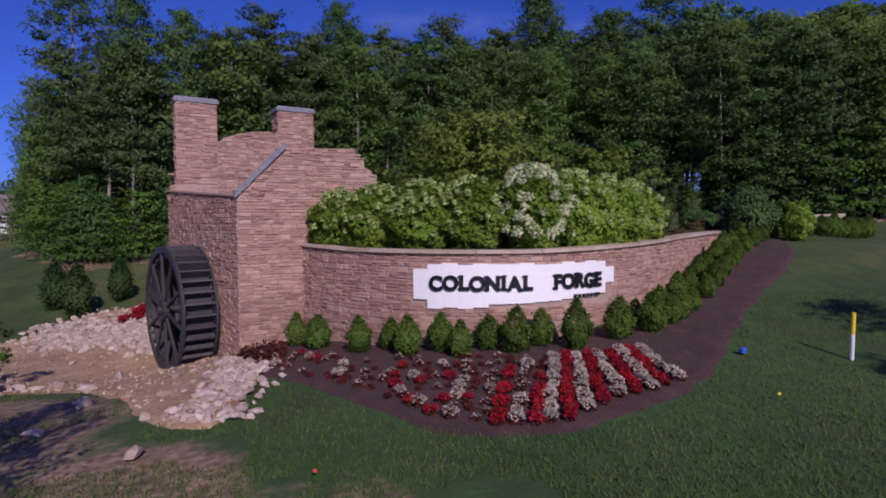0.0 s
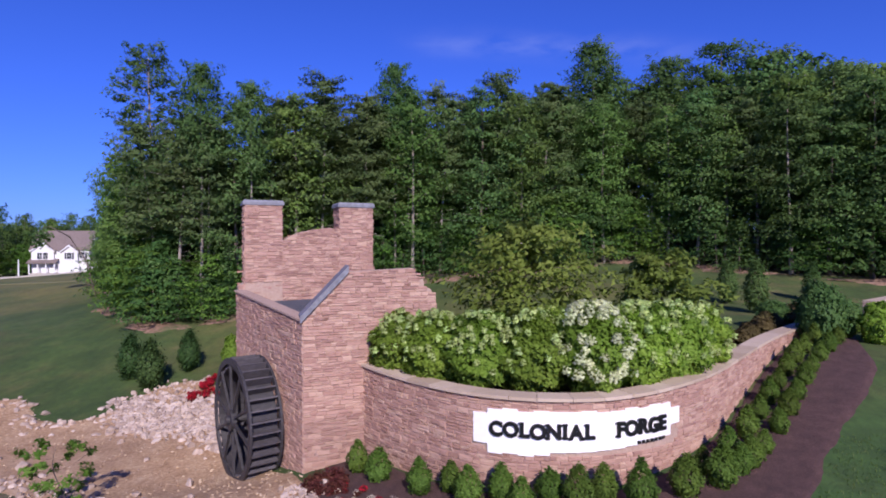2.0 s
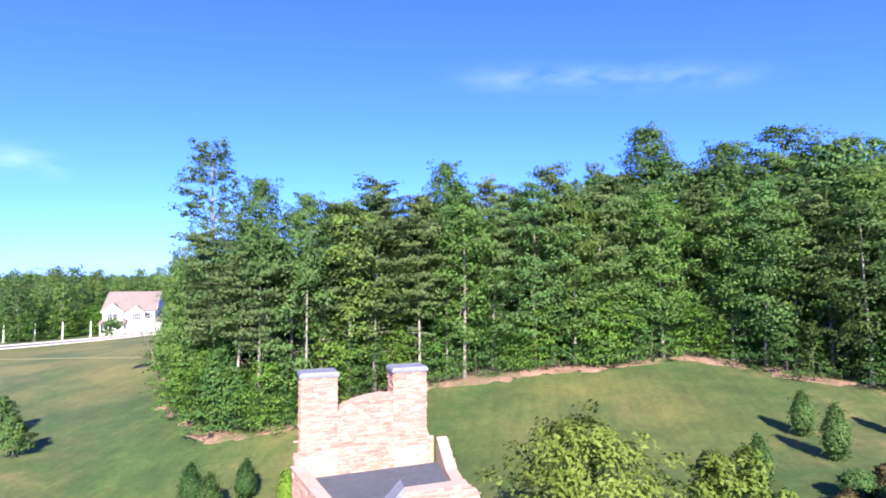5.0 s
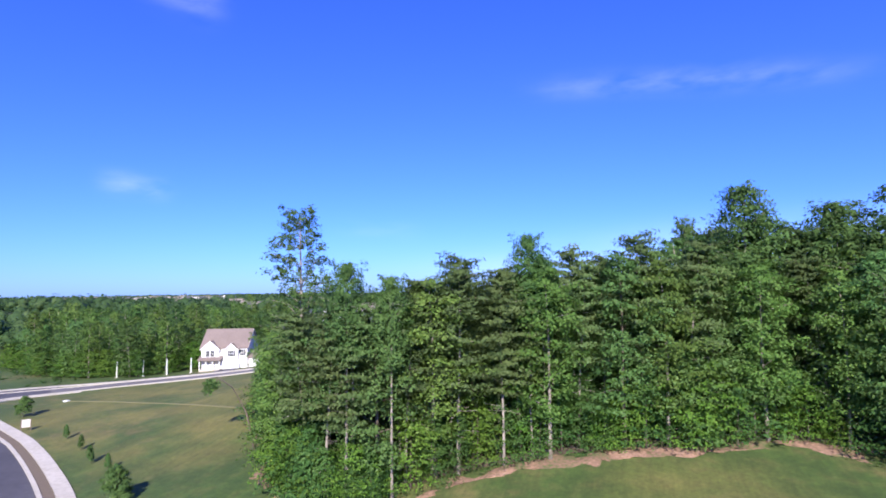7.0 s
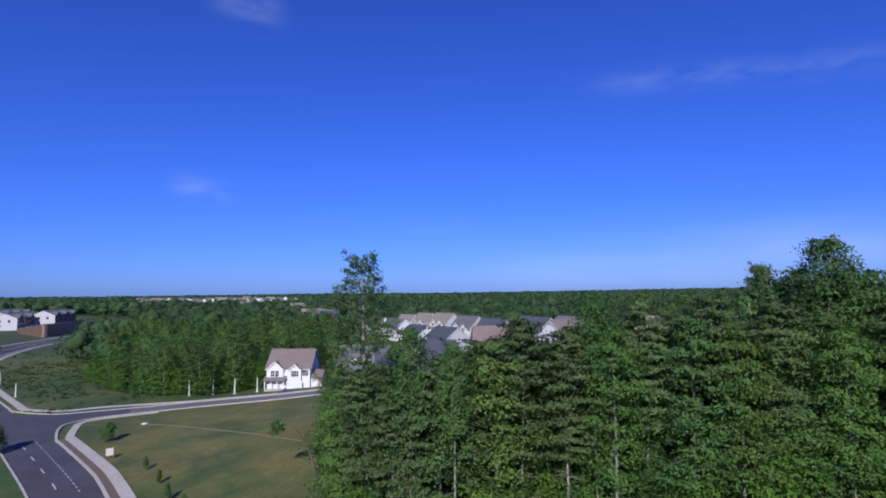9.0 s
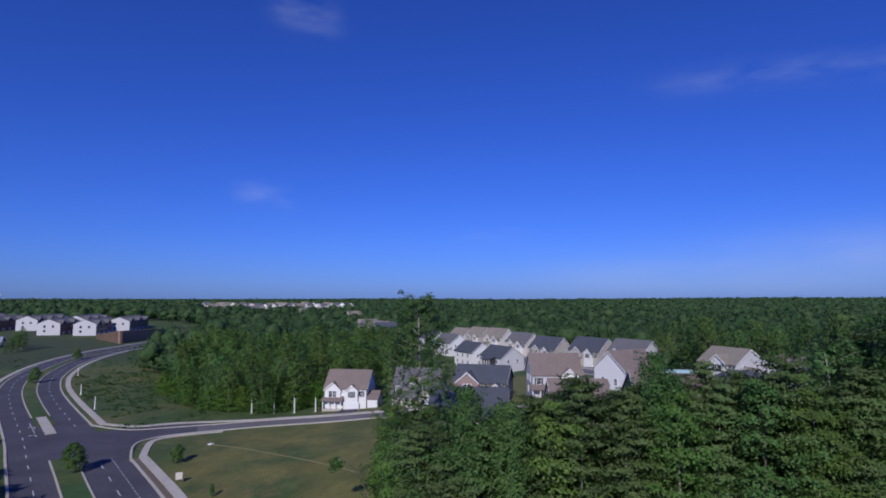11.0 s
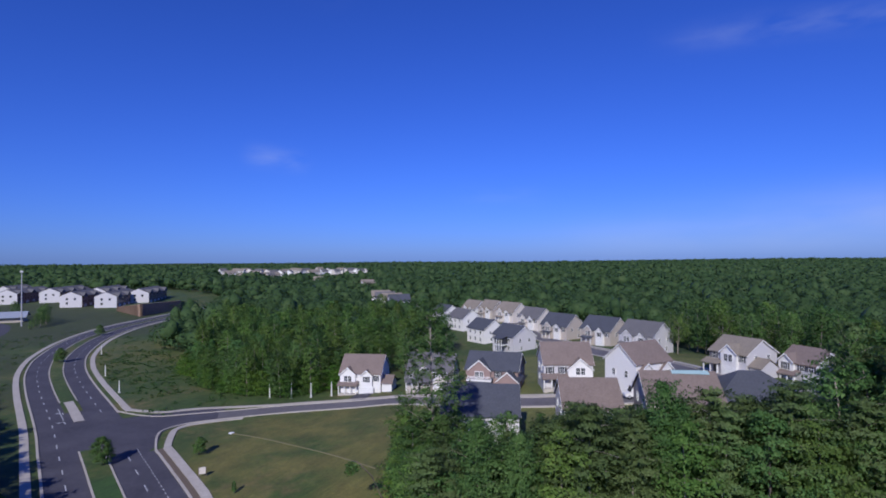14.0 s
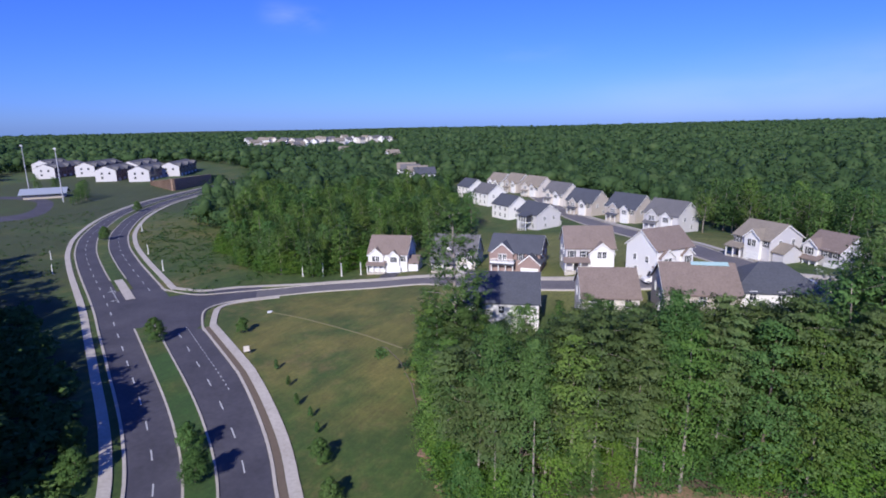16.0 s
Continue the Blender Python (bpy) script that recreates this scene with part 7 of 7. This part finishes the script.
# ---- along the roads ----
street_tree = tree_template("street_tree", 95, 4.6, 2.0, 0.2, LEAF_OAK, BARK, 2600, 0.2, "young street tree in the grass median", "round", 0.06, 30, 0.6)
street_tree["group"] = "street trees"
for i, (x, y, k) in enumerate(((-111.8, 54.2, 1.15), (-69.4, 35.4, 1.0), (-62.2, 31.7, 1.1), (-237, 101.8, 1.2), (-303, 149.5, 1.2), (-51.2, 42.9, 0.8), (-44.5, 38.0, 0.75), (-57, 47.5, 0.4), (-99.9, 66.3, 0.75), (-78.8, 58.1, 0.4), (-65.8, 51.5, 0.45), (-61.2, 50.1, 0.4), (-72, 55, 0.4), (-81.6, 25.4, 1.1), (-75.2, 23.4, 1.0))):
    m = Matrix.Translation((x, y, ground_z(x, y))) @ Matrix.Rotation(i * 1.3, 4, "Z")
    ob = street_tree if i == 0 else copy_thing(street_tree, m)
    ob.matrix_basis = m @ (Matrix.Scale(k, 4) if k > 0.5 else Matrix.Diagonal((k * 0.55, k * 0.55, k * 1.1, 1)))
x, y = -89.4, 59.6
board = thing("notice_board", Matrix.Translation((x, y, ground_z(x, y))) @ Matrix.Rotation(radians(55), 4, "Z"), "small white notice board on two posts", "sign")
part("board", Geo().box(-0.65, -0.06, 0.6, 0.65, 0.06, 1.75), SIDING["cream"], board)
for q in (-0.6, 0.6):
    part("post", Geo().box(q - 0.06, -0.09, -0.3, q + 0.06, -0.061, 1.85), BARK, board)
for x, y, h in ((-124.0, 104.7, 4.0), (-118.4, 107.4, 4.0), (-113.4, 109.9, 4.0), (-108.9, 113.2, 3.8), (-196.7, 97.9, 3.6), (-168.8, 87.6, 3.6), (-242.9, 120.0, 3.4), (-217.8, 75.4, 3.2), (-195.7, 67.3, 3.2)):
    p = thing("white_post", Matrix.Translation((x, y, ground_z(x, y))), "slender white tapered post beside the street", "post", "white roadside posts")
    part("shaft", Geo().tube([(0, 0, -0.3), (0, 0, h * 0.5), (0, 0, h)], [0.18, 0.15, 0.1], 8), TRIM, p)
    part("foot", Geo().box(-0.32, -0.32, -0.2, 0.32, 0.32, 0.12), CONCRETE, p)
x, y = -105.9, 78.3
tagged(part("utility_cover", Geo().tube([(x, y, ground_z(x, y) - 0.1), (x, y, ground_z(x, y) + 0.12), (x, y, ground_z(x, y) + 0.16)], [0.6, 0.6, 0.5], 14), TRIM), "round white utility cover in the dry field", "utility cover")
# leaning bare-stemmed tree at the wood's corner
x, y = -46, 57.5
bent = thing("bent_tree", Matrix.Translation((x, y, ground_z(x, y))), "thin bent tree arching out over the lawn", "tree")
arch = [(0, 0, -0.2), (-1.5, 0.3, 4.2), (-4.2, 1.0, 7.0), (-7.2, 1.6, 8.2), (-8.8, 2.0, 7.9)]
part("trunk", Geo().tube(arch, [0.12, 0.1, 0.08, 0.06, 0.03], 7), BARK, bent, smooth=True)
nrg = np.random.default_rng(3)
part("crown", cards(nrg, np.concatenate([blob_points(nrg, 90, c, (0.9, 0.8, 0.8), 0.1) for c in ((-8.9, 2, 7.2), (-8.0, 1.9, 7.0), (-9.4, 2.2, 6.3))]), 0.25, 0.3), LEAF_OAK, bent)


# ---- vehicles ----
def vehicle(x, y, turn, paint, label, name, van):
    v = thing(name, Matrix.Translation((x, y, ground_z(x, y) + 0.07)) @ Matrix.Rotation(radians(turn), 4, "Z"), label, "car")
    l, w, h = (5.6, 2.0, 2.5) if van else (4.6, 1.85, 1.5)
    side = [(-l / 2, 0.4), (l / 2 - 0.1, 0.4), (l / 2, 0.75), (l / 2 - 0.15, 1.05), (l / 2 - 1.1, 1.2), (l / 2 - 1.7 if van else l / 2 - 1.9, h), (-l / 2 + (0.15 if van else 0.7), h), (-l / 2, 1.1)]
    part("body", Geo().prism([(a, -w / 2, b) for a, b in side], (0, w, 0)), paint, v)
    part("windscreen", Geo().prism([(l / 2 - 1.12, -w / 2 + 0.12, 1.25), (l / 2 - 1.62, -w / 2 + 0.12, h - 0.15), (l / 2 - 1.58, -w / 2 + 0.12, h - 0.13), (l / 2 - 1.08, -w / 2 + 0.12, 1.27)], (0, w - 0.24, 0)), GLASS, v)
    for s in (-1, 1):
        part("side_window", Geo().box(l / 2 - 2.9, s * w / 2 - 0.015, 1.2, l / 2 - 1.85, s * w / 2 + 0.015, h - 0.25), GLASS, v)
        for q in (-l / 2 + 1.0, l / 2 - 0.9):
            tyre = part("wheel", Geo().tube([(q, s * w / 2 - s * 0.22, 0.34), (q, s * w / 2 + s * 0.02, 0.34)], [0.34, 0.34], 14), BLACK, v)
            part("rim", Geo().tube([(q, s * w / 2 + s * 0.02, 0.34), (q, s * w / 2 + s * 0.035, 0.34)], [0.2, 0.19], 12), SIDING["grey"], tyre)
    return v


vehicle(-27.3, 114.6, 215, SIDING["white"], "white delivery van parked on a driveway", "van", True)
vehicle(-7.5, 129.0, 60, plain("dark_car_paint", (0.02, 0.022, 0.03), 0.25), "dark car parked before a garage", "car", False)

# blue tarpaulin on the patched roof
tp = thing("tarpaulin", Matrix.Translation((-17.0, 97.4, 11.2)) @ Matrix.Rotation(radians(25), 4, "Z"), "faded blue tarpaulin stretched along a roof ridge", "tarpaulin")
part("sheet", Geo().add([(-1.0, -0.1, 9.1), (4.9, -0.1, 9.1), (5.0, -0.8, 8.63), (-0.9, -0.7, 8.69), (-1.0, -0.1, 9.16), (4.9, -0.1, 9.16), (5.0, -0.8, 8.69), (-0.9, -0.7, 8.75)], [(0, 1, 2, 3), (7, 6, 5, 4), (0, 4, 5, 1), (1, 5, 6, 2), (2, 6, 7, 3), (3, 7, 4, 0)]), plain("blue_tarp", (0.3, 0.43, 0.45)), tp)


# ---- town houses and the sports ground far left ----
def terrace(x, y, turn, n, label):
    t = thing("terraced_house", Matrix.Translation((x, y, ground_z(x, y))) @ Matrix.Rotation(radians(turn), 4, "Z"), label, "house", "terraced houses")
    for i in range(n):
        x0 = i * 6.5
        part("wall", Geo().box(x0, -5.5, -1.5, x0 + 6.48, 5.5, 8.6 + 0.5 * (i % 2)), (BRICK, BLOCKWALL, BRICK)[i % 3], t)
        part("window", Geo().box(x0 + 1.2, -5.56, 3.6, x0 + 2.3, -5.5, 5.2), GLASS, t)
        part("window", Geo().box(x0 + 4.0, -5.56, 3.6, x0 + 5.1, -5.5, 5.2), GLASS, t)
        part("window", Geo().box(x0 + 1.2, -5.56, 6.4, x0 + 2.3, -5.5, 7.9), GLASS, t)
        part("garage_door", Geo().box(x0 + 2.6, -5.57, 0.1, x0 + 5.4, -5.5, 2.4), TRIM, t)
        part("roof", Geo().prism([(x0 - 0.1, -6, 8.4), (x0 - 0.1, 0, 12.2), (x0 - 0.1, 6, 8.4), (x0 - 0.1, 6, 8.65), (x0 - 0.1, 0, 12.5), (x0 - 0.1, -6, 8.65)], (6.7, 0, 0)), ROOFS["grey"], t)
        if i % 2 == 0:
            part("front_gable", Geo().prism([(x0 + 0.8, -6.1, 8.0), (x0 + 5.7, -6.1, 8.0), (x0 + 5.7, -6.1, 8.9), (x0 + 3.25, -6.1, 11.4), (x0 + 0.8, -6.1, 8.9)], (0, 5.0, 0)), ROOFS["grey"], t)
    for q in (-0.06, n * 6.5 + 0.01):
        part("end_wall", Geo().prism([(q, -5.5, -1.5), (q, 5.5, -1.5), (q, 5.5, 8.6), (q, 0, 12.0), (q, -5.5, 8.6)], (0.06, 0, 0)), SIDING["pale"], t)
    for wy, wz in ((-2.6, 5.6), (1.4, 5.6), (1.4, 2.2)):
        part("end_window", Geo().box(-0.1, wy, wz, -0.05, wy + 1.1, wz + 1.7), GLASS, t)
    return t


for x, y, n in ((-558, 203, 6), (-537, 226, 6), (-481, 217, 5), (-455, 230, 5), (-464, 261, 5), (-505, 248, 5), (-628, 226, 4)):
    terrace(x, y, 132, n, "row of dark terraced houses with a white gable end").scale = (1.5, 1.45, 1.0)
# a level terrace of earth held up by the block wall
rw = thing("retaining_wall", Matrix(), "brown block retaining wall below the terraced houses", "wall")
for a, b, za, zb in (((-424, 222), (-375, 211.5), 3.6, 8.2), ((-375, 211.5), (-394, 254), 8.2, 7.2)):
    part("wall_face", panel_wall(a, b, [(0, za), (leng(a, b), zb)], -1.0, 1.2), BLOCKWALL, rw)
    part("coping", panel_wall(np.array(a) + (0.1, -0.2), np.array(b) + (0.1, -0.2), [(0, za + 0.3), (leng(a, b), zb + 0.3)], min(za, zb) - 0.02, 1.5) if abs(za - zb) < 1 else panel_wall(a, b, [(0, za + 0.25), (leng(a, b), zb + 0.25)], -0.9, 1.35), BLOCKWALL, rw)
plat = Geo()
plat.add([(-424, 222.5, 3.3), (-375.5, 212.2, 7.9), (-394.4, 254, 6.9), (-440, 300, 1.0), (-480, 262, 1.4), (-424, 222.5, -1), (-375.5, 212.2, -1), (-394.4, 254, -1), (-440, 300, -1), (-480, 262, -1)], [(0, 1, 2), (0, 2, 4), (4, 2, 3), (0, 5, 6, 1), (1, 6, 7, 2), (2, 7, 8, 3), (3, 8, 9, 4), (4, 9, 5, 0)])
tagged(part("earth_terrace", plat, GRASS), "grassy level ground behind the block wall", "ground", kind="structure")
FIELD = [(-440, 146), (-400, 146), (-360, 131), (-334, 114), (-330, 100), (-345, 88), (-400, 92), (-450, 110), (-462, 132)]
tagged(part("running_track", patch(FIELD, 0.12, 3, 0.0), ASPHALT), "dark running track round a playing field", "track", kind="structure")
tagged(part("playing_field", patch([(-395 + (x + 395) * 0.72, 116 + (y - 116) * 0.72) for x, y in FIELD], 0.2, 3, 0.0), GRASS), "mown green playing field inside the track", "field", kind="structure")
pav = thing("pavilion", Matrix.Translation((-419, 150, ground_z(-419, 150))) @ Matrix.Rotation(radians(60), 4, "Z"), "low pavilion with a pale metal roof", "building")
part("wall", Geo().box(-11, -6, -1, 11, 6, 3.2), SIDING["tan"], pav)
part("roof", Geo().prism([(-13, -8, 3.0), (-13, 0, 6.0), (-13, 8, 3.0), (-13, 8, 3.3), (-13, 0, 6.4), (-13, -8, 3.3)], (26, 0, 0)), SIDING["blue"], pav)
for x, y in ((-384, 146.3), (-470, 159)):
    mast = thing("light_mast", Matrix.Translation((x, y, ground_z(x, y))), "tall grey floodlight mast at the playing field", "street lamp", "floodlight masts")
    part("pole", Geo().tube([(0, 0, -0.5), (0, 0, 33)], [0.42, 0.24], 8), SIDING["grey"], mast)
    part("crossarm", Geo().box(-1.6, -0.15, 31.5, 1.6, 0.15, 31.8), SIDING["grey"], mast)
    for i in range(4):
        part("lamp_head", Geo().box(-1.6 + 0.9 * i, -0.4, 31.85, -1.0 + 0.9 * i, 0.2, 32.5), TRIM, mast)


def far_house(x, y, z, turn, k, sd, rf):
    h = thing("distant_house", Matrix.Translation((x, y, z)) @ Matrix.Rotation(radians(turn), 4, "Z") @ Matrix.Scale(k, 4), "distant pale house among the trees", "house", "distant houses")
    part("wall", Geo().prism([(-6, -5, -6), (-6, 5, -6), (-6, 5, 5.6), (-6, 0, 9), (-6, -5, 5.6)], (12, 0, 0)), SIDING[sd], h)
    part("roof", Geo().prism([(-6.3, -5.4, 5.3), (-6.3, 0, 9.05), (-6.3, 5.4, 5.3), (-6.3, 5.4, 5.6), (-6.3, 0, 9.4), (-6.3, -5.4, 5.6)], (12.6, 0, 0)), ROOFS[rf], h)
    for wx in (-3.5, 0, 3.5):
        part("window", Geo().box(wx - 0.6, -5.06, 3.4, wx + 0.6, -5.0, 5.0), GLASS, h)


r = random.Random(6)
for i in range(34):
    u = i / 33
    d = r.uniform(1150, 1420)
    a = math.atan2(1042.8 - 210 * u, 774 + 222 * u)
    far_house(-math.sin(a) * d, math.cos(a) * d, 3 + r.uniform(-1, 1.5), r.choice((30, 75, 120)), 1.3, r.choice(("white", "white", "cream")), r.choice(("grey", "tan")))
for i in range(8):
    a, d = radians(51.8 - 0.45 * i), r.uniform(1030, 1120)
    far_house(-math.sin(a) * d, math.cos(a) * d, 1.5, r.choice((30, 75, 120)), 1.2, r.choice(("white", "tan")), r.choice(("grey", "tan")))
for x, y, t, rf in ((-530, 539, 30, "tan"), (-406, 488, 50, "tan"), (-395, 476, 60, "tan"), (-249, 318, 40, "grey"), (-236, 309, 45, "tan"), (-224, 301, 45, "blue"), (-262, 330, 40, "tan")):
    far_house(x, y, 4.0, t, 1.15, "white", rf)
